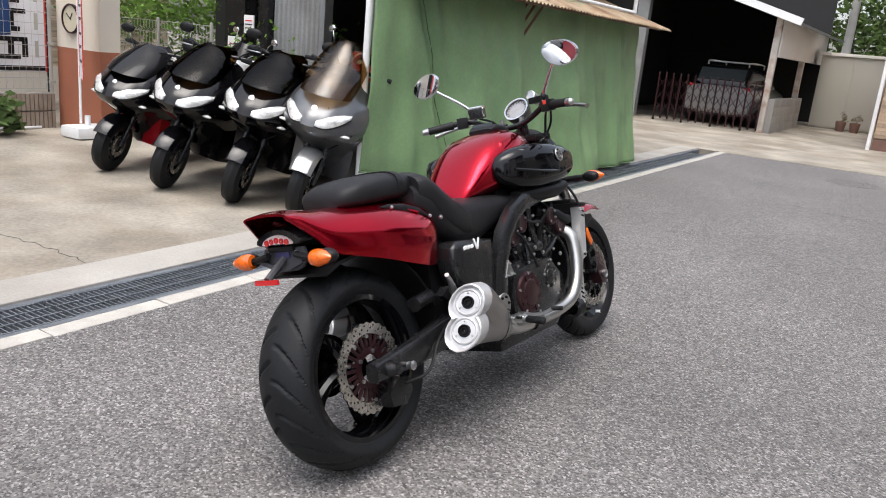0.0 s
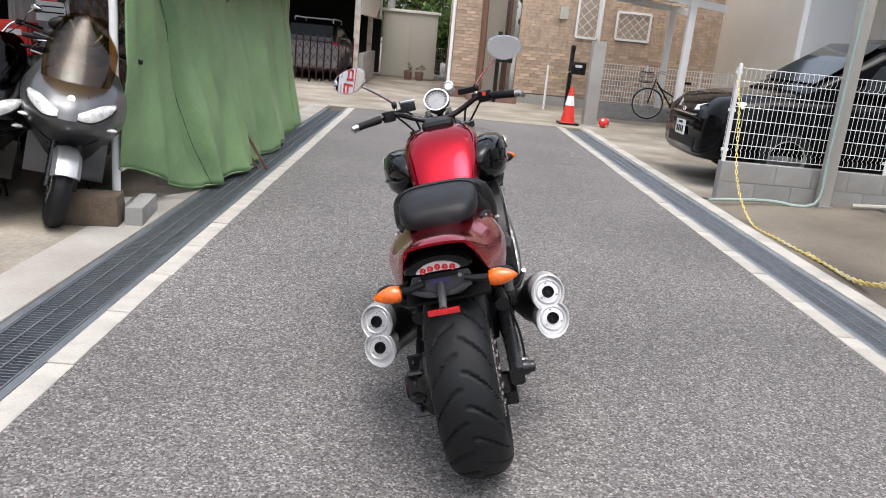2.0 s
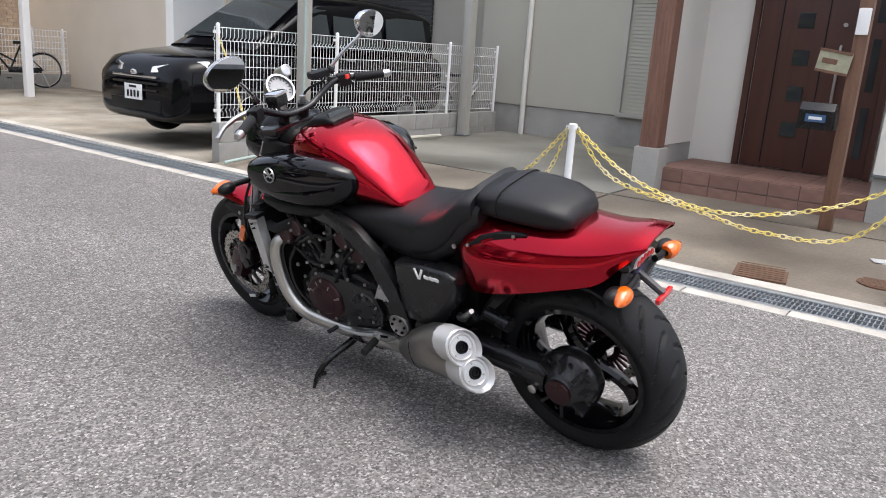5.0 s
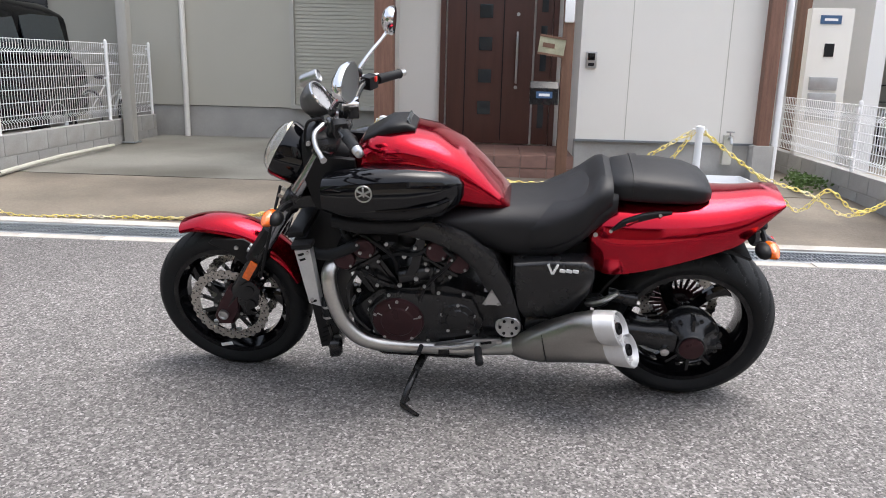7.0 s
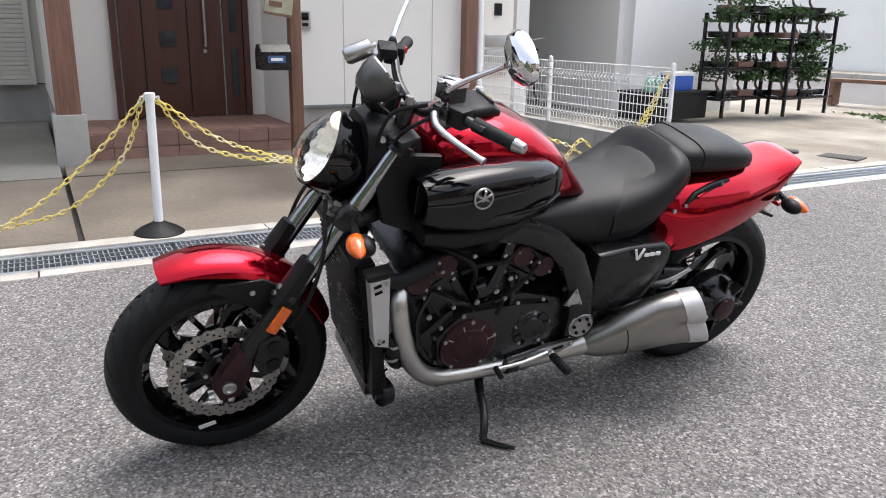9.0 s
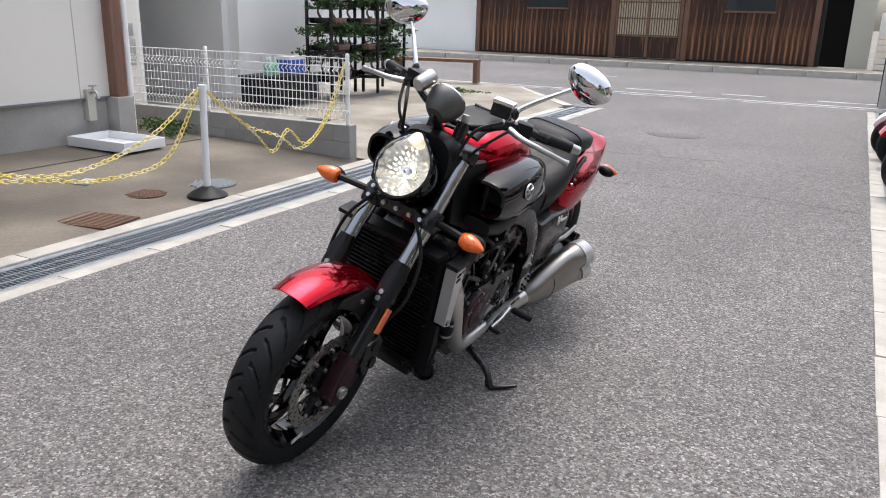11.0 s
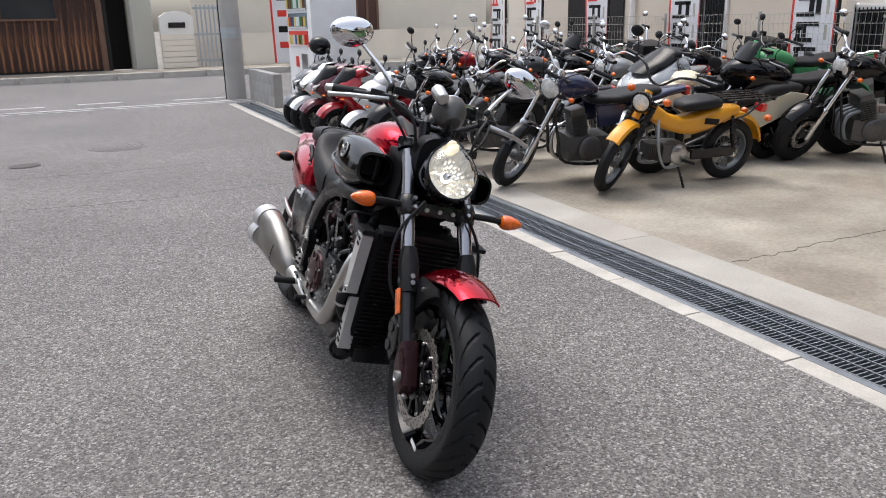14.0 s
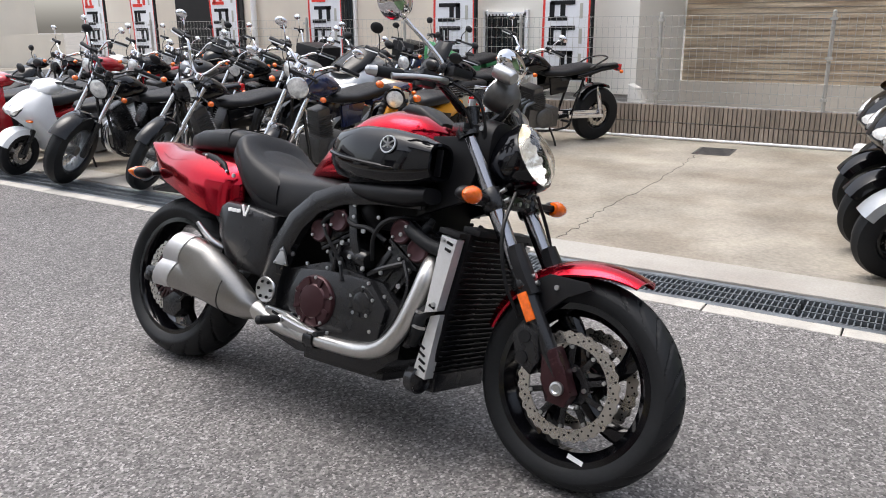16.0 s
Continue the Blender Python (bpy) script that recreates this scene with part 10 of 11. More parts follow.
    P("fuel_tank", loft(bmesh.new(), [oval(ty + y, w, tank_z - a, tank_z + b, 2.5, 22) for y, w, a, b in ((0.25, 0.05, 0.10, -0.02), (0.22, 0.10, 0.14, 0.03), (0.12, 0.14, 0.16, 0.07), (0.0, 0.145, 0.15, 0.07), (-0.12, 0.125, 0.13, 0.03), (-0.2, 0.09, 0.11, -0.03), (-0.23, 0.05, 0.10, -0.05))]), paint, "glossy fuel tank", 60)
    P("tank_cap", lathe(bmesh.new(), [(0, 0.035), (0.015, 0.033), (0.018, 0.001)], (0, ty + 0.04, tank_z + 0.068), (0, 0, 1), 18), CHROME)
    sy = ty - 0.20
    P("seat", loft(bmesh.new(), [oval(sy + y, w, seat_z - a, seat_z + b, 3, 20) for y, w, a, b in ((0.06, 0.07, 0.05, 0.01), (0.0, 0.11, 0.06, 0.02), (-0.18, 0.14, 0.06, 0.02), (-0.34, 0.14, 0.05, 0.045), (-0.50, 0.125, 0.03, 0.065), (-0.62, 0.10, 0.01, 0.06), (-0.66, 0.06, 0.0, 0.045))]), SEAT, "black vinyl seat", 60)
    for s in (-1, 1):
        P("side_cover", prism(bmesh.new(), [(sy + 0.02, seat_z - 0.06), (sy - 0.26, seat_z - 0.05), (sy - 0.22, seat_z - 0.22), (sy - 0.02, seat_z - 0.25)], s * 0.10, s * 0.135, 0, bevel=0.015), paint)
        P("frame_tube", tube(bmesh.new(), [(s * 0.05, yf - 0.30, tank_z - 0.10), (s * 0.10, yf - 0.36, 0.42), (s * 0.12, yf - 0.44, 0.22), (s * 0.12, yr + 0.50, 0.20), (s * 0.12, yr + 0.42, 0.40), (s * 0.12, yr + 0.32, seat_z - 0.08)], 0.014, seg=8), BLACK_METAL)
        P("shock", lathe(bmesh.new(), [(0, 0.018), (0.05, 0.018), (0.06, 0.028), (0.24, 0.028), (0.26, 0.015), (0.33, 0.012)], (s * (wr / 2 + 0.05), yr + 0.02, rr + 0.03), (0, 0.32, 1), 12), CHROME, "coil shock")
        P("swing_arm", boxed((s * (wr / 2 + 0.035), yr + 0.22, rr + 0.01), (0.03, 0.50, 0.045), rot=(2, 0, 0), bevel=0.008), metal if metal is CHROME else BLACK_METAL)
        P("footpeg", cyl(bmesh.new(), (s * 0.14, yr + 0.58, 0.30), (s * 0.28, yr + 0.56, 0.31), 0.014, seg=8), RUBBER)
        P("indicator_stem", cyl(bmesh.new(), (s * 0.03, yr - 0.19, seat_z - 0.005), (s * 0.12, yr - 0.20, seat_z - 0.02), 0.008, seg=8), BLACK_METAL)
        P("rear_indicator", ball(bmesh.new(), (s * 0.13, yr - 0.20, seat_z - 0.02), (0.026, 0.022, 0.022)), AMBER, "orange indicator")
        P("engine_case", lathe(bmesh.new(), [(0, 0.11), (0.03, 0.11), (0.045, 0.095), (0.05, 0.05), (0.05, 0.001)], (s * 0.11, yf - 0.66, 0.33), (s, 0, 0), 24), ENGINE_GREY if metal is CHROME else BLACK_METAL, "round engine cover")
    # engine
    eng = ENGINE_GREY if metal is CHROME else BLACK_METAL
    P("crankcase", boxed((0, yf - 0.66, 0.33), (0.25, 0.40, 0.22), bevel=0.04), eng)
    tilts = ((-24, 0.08), (24, -0.08)) if twin else ((-12, 0.03),)
    for tl, oy in tilts:
        cm = Euler((radians(tl), 0, 0)).to_matrix()
        for k in range(9):
            P("cooling_fin", boxed(Vector((0, yf - 0.62 + oy, 0.44)) + cm @ Vector((0, 0, 0.021 * k)), (0.17 if single or twin else 0.30, 0.145, 0.006), rot=(tl, 0, 0), bevel=0.002), eng, smooth=30)
        P("rocker_cover", boxed(Vector((0, yf - 0.62 + oy, 0.44)) + cm @ Vector((0, 0, 0.21)), (0.13 if single or twin else 0.27, 0.12, 0.05), rot=(tl, 0, 0), bevel=0.014), eng)
        P("cylinder", boxed(Vector((0, yf - 0.62 + oy, 0.43)) + cm @ Vector((0, 0, 0.12)), (0.14 if single or twin else 0.25, 0.13, 0.24), rot=(tl, 0, 0), bevel=0.01), eng)
    for k, x in enumerate((0.06,) if single else ((-0.12, -0.04, 0.04, 0.12) if not twin else (0.05, 0.09))):
        P("header_pipe", tube(bmesh.new(), [(x, yf - 0.52, 0.52), (x, yf - 0.40, 0.47), (x, yf - 0.38, 0.34), (x + 0.03, yf - 0.46, 0.20), (0.12, yf - 0.75, 0.19)], 0.018, seg=10), CHROME if single or twin else STEEL_OLD)
    P("silencer", lathe(bmesh.new(), [(0, 0.022), (0.06, 0.045), (0.12, 0.05), (0.50, 0.052), (0.55, 0.046), (0.56, 0.025), (0.50, 0.022), (0.50, 0.001)], (0.17, yf - 0.85, 0.22), (0.06, -1, 0.14), 20), metal if metal is CHROME else BLACK_METAL, "exhaust silencer")
    P("tail_lamp", boxed((0, yr - 0.23, seat_z + 0.01), (0.12, 0.06, 0.08), bevel=0.015), RED_LENS, "red tail lamp")
    P("tail_unit", loft(bmesh.new(), [oval(sy + y, w, seat_z - a, seat_z - b, 3, 14) for y, w, a, b in ((-0.36, 0.13, 0.10, 0.03), (-0.56, 0.12, 0.07, -0.01), (-0.72, 0.10, 0.03, -0.04), (yr - 0.22 - sy, 0.06, 0.01, -0.055))]), paint if long_tail else BLACK_PLASTIC, smooth=50)
    if not spoked and not fairing:
        P("grab_rail", tube(bmesh.new(), [(0.12, sy - 0.52, seat_z + 0.03), (0.12, sy - 0.68, seat_z + 0.10), (0.06, sy - 0.80, seat_z + 0.13), (-0.06, sy - 0.80, seat_z + 0.13), (-0.12, sy - 0.68, seat_z + 0.10), (-0.12, sy - 0.52, seat_z + 0.03)], 0.010, seg=8), BLACK_METAL)
    P("side_stand", tube(bmesh.new(), [(-0.12, yf - 0.75, 0.22), (-0.19, yf - 0.78, 0.10), (-0.24, yf - 0.80, -0.025)], 0.011, seg=8), BLACK_METAL)
    P("chain_case", boxed((-0.10, yr + 0.24, rr + 0.05), (0.02, 0.46, 0.05), bevel=0.008), metal if metal is CHROME else BLACK_METAL)
    if rack:
        for k in range(5):
            P("rack_bar", boxed((-0.12 + 0.06 * k, yr + 0.02, seat_z + 0.04), (0.014, 0.42, 0.012), bevel=0.003), BLACK_METAL)
        for k in range(3):
            P("rack_bar", boxed((0, yr - 0.17 + 0.19 * k, seat_z + 0.03), (0.28, 0.014, 0.012), bevel=0.003), BLACK_METAL)
    if box_case:
        c = P("top_case", boxed((0, yr - 0.05, seat_z + 0.20), (0.42, 0.38, 0.28), bevel=0.05), box_case, "rounded top case")
        part("case_seam", boxed((0, yr - 0.05, seat_z + 0.21), (0.424, 0.384, 0.012), bevel=0.003), BLACK_METAL, c)
    if fairing:
        for s in (-1, 1):
            P("side_fairing", loft(bmesh.new(), [[(s * x, yf - 0.2 + y, z) for y, z in ((0.02, 0.72), (-0.10, 0.86), (-0.42, 0.80), (-0.60, 0.50), (-0.50, 0.28), (-0.16, 0.32), (0.0, 0.52))] for x in (0.14, 0.19, 0.205)]), fairing, "glossy side fairing", 30)
    return ob


def scooter(label, place, paint, size=1.0, rw=0.22, screen=SMOKE, trim=None, lean=-8, turn=14, big=True, front=None, belly=None, tall=1.0, reach=1.0):
    """A parked scooter: apron, floor, seat, enclosed rear body."""
    ob = thing("scooter", label, "scooter", place @ Matrix.Rotation(radians(lean), 4, "Y"), "parked scooters")
    k, trim, front = size, trim or BLACK_PLASTIC, front or paint
    P = lambda name, bm, m, lab="", smooth=45: part(name, bm, m, ob, lab, smooth)  # noqa: E731
    yf, yr = 0.74 * k, -0.74 * k
    d = Vector((0, -0.44, 0.90))
    foot = Vector((0, yf + 0.06, 0))
    st = Matrix.Translation(foot) @ Matrix.Rotation(radians(turn), 4, d) @ Matrix.Translation(-foot)

    def Fp(name, bm, m, lab=""):
        o = part(name, bm, m, ob, lab, 45)
        o.matrix_basis = st
        return o

    w = 0.12 if big else 0.095
    simple_wheel(ob, "front_wheel", (0, yf, rw), rw, w, False, m=st)
    simple_wheel(ob, "rear_wheel", (0, yr, rw), rw, w * 1.1, False)
    for s in (-1, 1):
        Fp("fork_leg", cyl(bmesh.new(), (s * 0.075, yf, rw), Vector((s * 0.075, yf, rw)) + d * 0.36, 0.024, seg=12), BLACK_METAL)
    rings = []
    for j in range(12):
        a = radians(30 + 115 * j / 11)
        q = rw + 0.03
        rings.append([(x, yf + (q - e) * math.cos(a), rw + (q - e) * math.sin(a)) for x, e in ((-0.085, 0.05), (-0.06, 0.012), (0, 0), (0.06, 0.012), (0.085, 0.05), (0.08, 0.055), (0, 0.008), (-0.08, 0.055))])
    Fp("front_mudguard", loft(bmesh.new(), rings), front)
    hw = 0.31 if big else 0.20
    z0, zt = (0.26 if big else 0.30) * k, (1.0 if big else 0.90) * k
    # front body in level sections: height, half width, front, back
    if big:
        levels = ((0.24, 0.09, -0.34, -0.62), (0.32, 0.15, -0.27, -0.64), (0.44, 0.21, -0.20, -0.64), (0.55, 0.255, -0.02, -0.60), (0.62, 0.30, 0.12, -0.56), (0.68, 0.315, 0.17, -0.54), (0.76, 0.32, 0.13, -0.52), (0.85, 0.30, 0.02, -0.50), (0.93, 0.25, -0.09, -0.50), (1.00, 0.20, -0.20, -0.48), (1.03, 0.14, -0.28, -0.46))
    else:
        levels = ((0.26, 0.12, -0.26, -0.40), (0.36, 0.17, -0.22, -0.40), (0.48, 0.20, -0.15, -0.38), (0.58, 0.205, -0.05, -0.36), (0.66, 0.20, 0.05, -0.34), (0.72, 0.19, 0.07, -0.33), (0.80, 0.17, 0.0, -0.33), (0.87, 0.14, -0.10, -0.34), (0.90, 0.10, -0.16, -0.34))
    lv = np.array(levels)

    def nose(z, u):
        """A point of the front body at height z; u runs from one side round the front to the other."""
        w2, fr, bk = (float(np.interp(z, lv[:, 0], lv[:, j])) for j in (1, 2, 3))
        e = abs(u)
        depth = float(np.interp(e, (0, 0.25, 0.5, 0.75, 1.0), (0.0, 0.05, 0.19, 0.48, 1.0)))
        wide = float(np.interp(e, (0, 0.25, 0.5, 0.75, 1.0), (0.0, 0.42, 0.76, 1.0, 0.94)))
        return Vector((math.copysign(w2 * wide, u), yf + k * (fr + (bk - fr) * depth), z * k))

    us = [-1 + i / 12 for i in range(25)]
    P("front_apron", loft(bmesh.new(), [[nose(z, u) for u in us] for z in np.linspace(levels[0][0], levels[-1][0], 26)]), paint, "broad pointed front fairing" if big else "slim front apron", 50)
    zl = 0.71 if big else 0.68
    for s in (-1, 1):
        rings = []
        for i in range(9):
            u = 0.10 + (0.44 if big else 0.40) * i / 8
            mid = zl + 0.075 * (i / 8) ** 1.3
            half = (0.038 if big else 0.030) * math.sin(math.pi * (0.12 + 0.80 * i / 8)) + 0.006
            out = Vector((s * 0.35, 0.9, 0.15)).normalized()
            lo, md, hi = nose(mid - half, s * u), nose(mid, s * u), nose(mid + half, s * u)
            rings.append([lo + out * 0.004, md + out * 0.016, hi + out * 0.004, hi - out * 0.02, lo - out * 0.02])
        P("headlamp", loft(bmesh.new(), rings), LAMP_LENS, "wide clear swept headlamp", 60)
        P("lamp_rim", tube(bmesh.new(), [r[0] for r in rings], 0.006, seg=6, steps=2), BLACK_PLASTIC)
        P("front_indicator", ball(bmesh.new(), nose(zl - 0.06, s * 0.52), (0.045, 0.03, 0.014)), AMBER if not big else LAMP_LENS, "slim indicator")
        P("cowl_crease", tube(bmesh.new(), [nose(0.50, s * 0.22), nose(0.56, s * 0.42), nose(0.66, s * 0.62)], 0.007, seg=6), BLACK_PLASTIC if big else paint)
        P("grip", cyl(bmesh.new(), (s * 0.22, yf - 0.40, zt + 0.08), (s * 0.36, yf - 0.46, zt + 0.07), 0.017, seg=10), RUBBER)
        P("mirror_stem", tube(bmesh.new(), [(s * 0.20, yf - 0.36, zt + 0.06), (s * 0.24 * reach, yf - 0.36, zt + 0.12), (s * 0.29 * reach, yf - 0.40, zt + 0.17)], 0.006, seg=6), BLACK_METAL)
        P("mirror", ball(bmesh.new(), (s * 0.32 * reach, yf - 0.40, zt + 0.19), (0.070, 0.022, 0.042), (0, 8 * s, 0)), BLACK_PLASTIC, "rounded mirror")
        P("side_panel", loft(bmesh.new(), [[(s * x, y, z) for y, z in ((-0.02, 0.52 * k), (-0.30, 0.62 * k), (-0.80 * k, 0.78 * k), (-1.02 * k, 0.74 * k), (-0.86 * k, 0.58 * k), (-0.45 * k, 0.40 * k), (-0.05, 0.36 * k))] for x in (0.10, hw * 0.74, hw * 0.82)]), paint, "rear side panel", 30)
        P("floor_panel", loft(bmesh.new(), [[(s * x, y, z) for y, z in ((yf - 0.30, z0), (yf - 0.30, z0 + 0.26), (0.0, z0 + 0.16), (-0.30, z0 + 0.18), (-0.34, z0 - 0.04), (0.0, z0 - 0.10))] for x in (0.08, hw * 0.70, hw * 0.78)]), belly or (paint if big else trim), "floor panel", 30)
        P("lever", tube(bmesh.new(), [(s * 0.21, yf - 0.35, zt + 0.07), (s * (0.22 + 0.08 * reach), yf - 0.37, zt + 0.06), (s * (0.22 + 0.15 * reach), yf - 0.41, zt + 0.05)], 0.006, seg=6), ALLOY)
    P("emblem", lathe(bmesh.new(), [(0, 0.022), (0.006, 0.020), (0.007, 0.001)], nose(0.80 if big else 0.76, 0) - Vector((0, 0.006, 0)), (0, 0.8, 0.6), 14), CHROME, "plain round emblem")
    P("handlebar", tube(bmesh.new(), [(-0.30, yf - 0.43, zt + 0.095), (-0.12, yf - 0.36, zt + 0.08), (0, yf - 0.35, zt + 0.06), (0.12, yf - 0.36, zt + 0.08), (0.30, yf - 0.43, zt + 0.095)], 0.013, seg=8), BLACK_METAL)
    P("handlebar_cover", loft(bmesh.new(), [oval(yf + y, ww, zt + a, zt + b, 2.5, 18) for y, ww, a, b in ((-0.20, 0.08, -0.02, 0.04), (-0.27, 0.15, -0.04, 0.09), (-0.38, 0.14, -0.03, 0.10), (-0.45, 0.08, 0.0, 0.07))]), trim if big else paint)
    if screen:
        rings = []
        for z, y, ww in (((0.88, 0.06, 0.20), (0.94, -0.02, 0.215), (1.00, -0.12, 0.21), (1.07, -0.23, 0.18), (1.11, -0.28, 0.14), (1.13, -0.31, 0.08)) if big else ((0.76, 0.05, 0.13), (0.84, -0.03, 0.14), (0.93, -0.11, 0.13), (1.0, -0.16, 0.09))):
            z = 0.86 + (z - 0.86) * tall if big else z
            arc = [(ww * math.cos(t), yf + k * (y - 0.16) + k * 0.17 * math.sin(t), z * k) for t in (math.pi * j / 14 for j in range(15))]
            rings.append(arc + [(x * 0.97, yy - 0.006, zz) for x, yy, zz in arc[::-1]])
        P("windscreen", loft(bmesh.new(), rings), screen, "dark tinted windscreen", 60)
    P("inner_body", boxed((0, -0.05, 0.38 * k), (hw * 1.3, 0.9 * k, 0.22), bevel=0.05), trim)
    P("seat", loft(bmesh.new(), [oval(y * k, ww, a * k, b * k, 3, 20) for y, ww, a, b in ((0.06, 0.06, 0.66, 0.70), (0.0, 0.13, 0.62, 0.74), (-0.22, 0.17, 0.62, 0.765), (-0.40, 0.17, 0.66, 0.79), (-0.55, 0.165, 0.70, 0.85), (-0.85, 0.14, 0.73, 0.865), (-0.98, 0.10, 0.76, 0.84))]), SEAT, "black vinyl seat")
    P("tail_lamp", boxed((0, -1.03 * k, 0.70 * k), (0.2, 0.05, 0.07), bevel=0.015), RED_LENS)
    P("silencer", lathe(bmesh.new(), [(0, 0.03), (0.05, 0.06), (0.38, 0.062), (0.42, 0.05), (0.43, 0.02)], (0.17, -0.52 * k, 0.26 * k), (0.03, -1, 0.12), 18, True), BLACK_METAL)
    P("rear_mudguard", boxed((0, -0.98 * k, 0.42 * k), (0.16, 0.04, 0.34), rot=(-24, 0, 0), bevel=0.012), BLACK_PLASTIC)
    P("side_stand", tube(bmesh.new(), [(-0.12, 0.02, 0.25), (-0.17, 0.0, 0.1), (-0.21, -0.02, -0.02)], 0.011, seg=8), BLACK_METAL)
    return ob


def step_through(place):
    """A small yellow utility bike: pressed frame body, low engine, gaitered fork, rear rack."""
    ob = thing("motorcycle", "orange yellow step-through motorcycle with a black rear rack", "motorcycle", place @ Matrix.Rotation(radians(-8), 4, "Y"), "parked motorcycles")
    P = lambda name, bm, m, lab="", smooth=45: part(name, bm, m, ob, lab, smooth)  # noqa: E731
    yf, yr, r = 0.60, -0.60, 0.27
    d = Vector((0, -0.44, 0.90))
    foot = Vector((0, yf + 0.09, 0))
    st = Matrix.Translation(foot) @ Matrix.Rotation(radians(34), 4, d) @ Matrix.Translation(-foot)

    def Fp(name, bm, m, lab="", smooth=45):
        o = P(name, bm, m, lab, smooth)
        o.matrix_basis = st
        return o

    simple_wheel(ob, "front_wheel", (0, yf, r), r, 0.085, True, m=st, rim=STEEL_OLD)
    simple_wheel(ob, "rear_wheel", (0, yr, r), r, 0.09, True, rim=STEEL_OLD)
    A = lambda x, t: Vector((x, yf, r)) + d * t  # noqa: E731
    for s in (-1, 1):
        Fp("fork_leg", cyl(bmesh.new(), A(s * 0.075, -0.03), A(s * 0.075, 0.26), 0.022, seg=12), BLACK_METAL)
        gaiter = [(0.02 * i, 0.030 if i % 2 else 0.024) for i in range(14)]
        Fp("fork_gaiter", lathe(bmesh.new(), gaiter, A(s * 0.075, 0.26), d, 14), RUBBER, "ribbed rubber gaiter", 20)
        g0, g1 = A(s * 0.26, 0.80) + Vector((0, -0.06, 0.02)), A(s * 0.38, 0.79) + Vector((0, -0.12, 0.02))
        Fp("grip", cyl(bmesh.new(), g0, g1, 0.017, seg=10), RUBBER)
        Fp("lever", tube(bmesh.new(), [g0 + Vector((0, 0.05, 0)), g1 + Vector((0, 0.04, -0.01))], 0.006, seg=6, steps=1), ALLOY)
        Fp("mirror_stem", tube(bmesh.new(), [g0, g0 + Vector((s * 0.03, 0, 0.10)), g0 + Vector((s * 0.06, -0.02, 0.15))], 0.005, seg=6), BLACK_METAL)
        Fp("mirror", ball(bmesh.new(), g0 + Vector((s * 0.08, -0.02, 0.175)), (0.055, 0.016, 0.045)), BLACK_PLASTIC, "round black mirror")
        Fp("front_indicator", ball(bmesh.new(), A(s * 0.16, 0.60) + Vector((0, 0.03, 0)), (0.035, 0.03, 0.03)), AMBER, "orange indicator")
        P("rear_indicator", ball(bmesh.new(), (s * 0.14, yr - 0.26, 0.56), (0.035, 0.03, 0.03)), AMBER, "orange indicator")
        P("shock", lathe(bmesh.new(), [(0, 0.016), (0.05, 0.018), (0.06, 0.028), (0.22, 0.028), (0.24, 0.014), (0.30, 0.012)], (s * 0.095, yr + 0.02, r + 0.03), (0, 0.25, 1), 12), BLACK_METAL)
        P("swing_arm", boxed((s * 0.075, yr + 0.20, r + 0.01), (0.03, 0.44, 0.04), bevel=0.008), BLACK_METAL)
        P("footpeg", cyl(bmesh.new(), (s * 0.10, -0.02, 0.25), (s * 0.25, -0.03, 0.26), 0.014, seg=8), RUBBER)
        P("side_mark", boxed((s * 0.107, -0.28, 0.56), (0.004, 0.15, 0.05), rot=(8, 0, 0), bevel=0.001), BLACK_PLASTIC, "plain black mark")
        P("guard_bar", tube(bmesh.new(), [(s * 0.06, 0.24, 0.60), (s * 0.14, 0.27, 0.40), (s * 0.14, 0.18, 0.22), (s * 0.10, 0.0, 0.20)], 0.011, seg=8), STEEL, "steel engine guard bar")
    Fp("handlebar", tube(bmesh.new(), [A(-0.30, 0.80) + Vector((0, -0.08, 0.02)), A(-0.15, 0.80), A(-0.05, 0.70), A(0.05, 0.70), A(0.15, 0.80), A(0.30, 0.80) + Vector((0, -0.08, 0.02))], 0.011, seg=8), BLACK_METAL)
    Fp("yoke", boxed(A(0, 0.54), (0.20, 0.06, 0.03), rot=(26, 0, 0), bevel=0.008), BLACK_METAL)
    hl = Fp("headlamp", lathe(bmesh.new(), [(-0.09, 0.03), (-0.06, 0.07), (0.0, 0.084), (0.02, 0.086), (0.022, 0.070)], A(0, 0.56) + Vector((0, 0.12, 0)), (0, 1, -0.05), 24), BLACK_GLOSS, "round black headlamp")
    o = part("lens", lathe(bmesh.new(), [(0.016, 0.070), (0.028, 0.05), (0.032, 0.001)], A(0, 0.56) + Vector((0, 0.12, 0)), (0, 1, -0.05), 24), LAMP_LENS, hl)
    rings = []
    for j in range(10):
        a = radians(48 + 85 * j / 9)
        q = r + 0.09
        rings.append([(x, yf + (q - e) * math.cos(a), r + (q - e) * math.sin(a)) for x, e in ((-0.06, 0.03), (-0.045, 0.006), (0, 0), (0.045, 0.006), (0.06, 0.03), (0.055, 0.034), (0, 0.006), (-0.055, 0.034))])
    Fp("front_mudguard", loft(bmesh.new(), rings), ORANGE_YELLOW, "short high yellow mudguard")
    rings = []
    for j in range(12):
        a = radians(60 + 110 * j / 11)
        q = r + 0.07
        rings.append([(x, yr + (q - e) * math.cos(a), r + (q - e) * math.sin(a)) for x, e in ((-0.07, 0.04), (-0.05, 0.006), (0, 0), (0.05, 0.006), (0.07, 0.04), (0.065, 0.044), (0, 0.006), (-0.065, 0.044))])
    P("rear_mudguard", loft(bmesh.new(), rings), ORANGE_YELLOW)
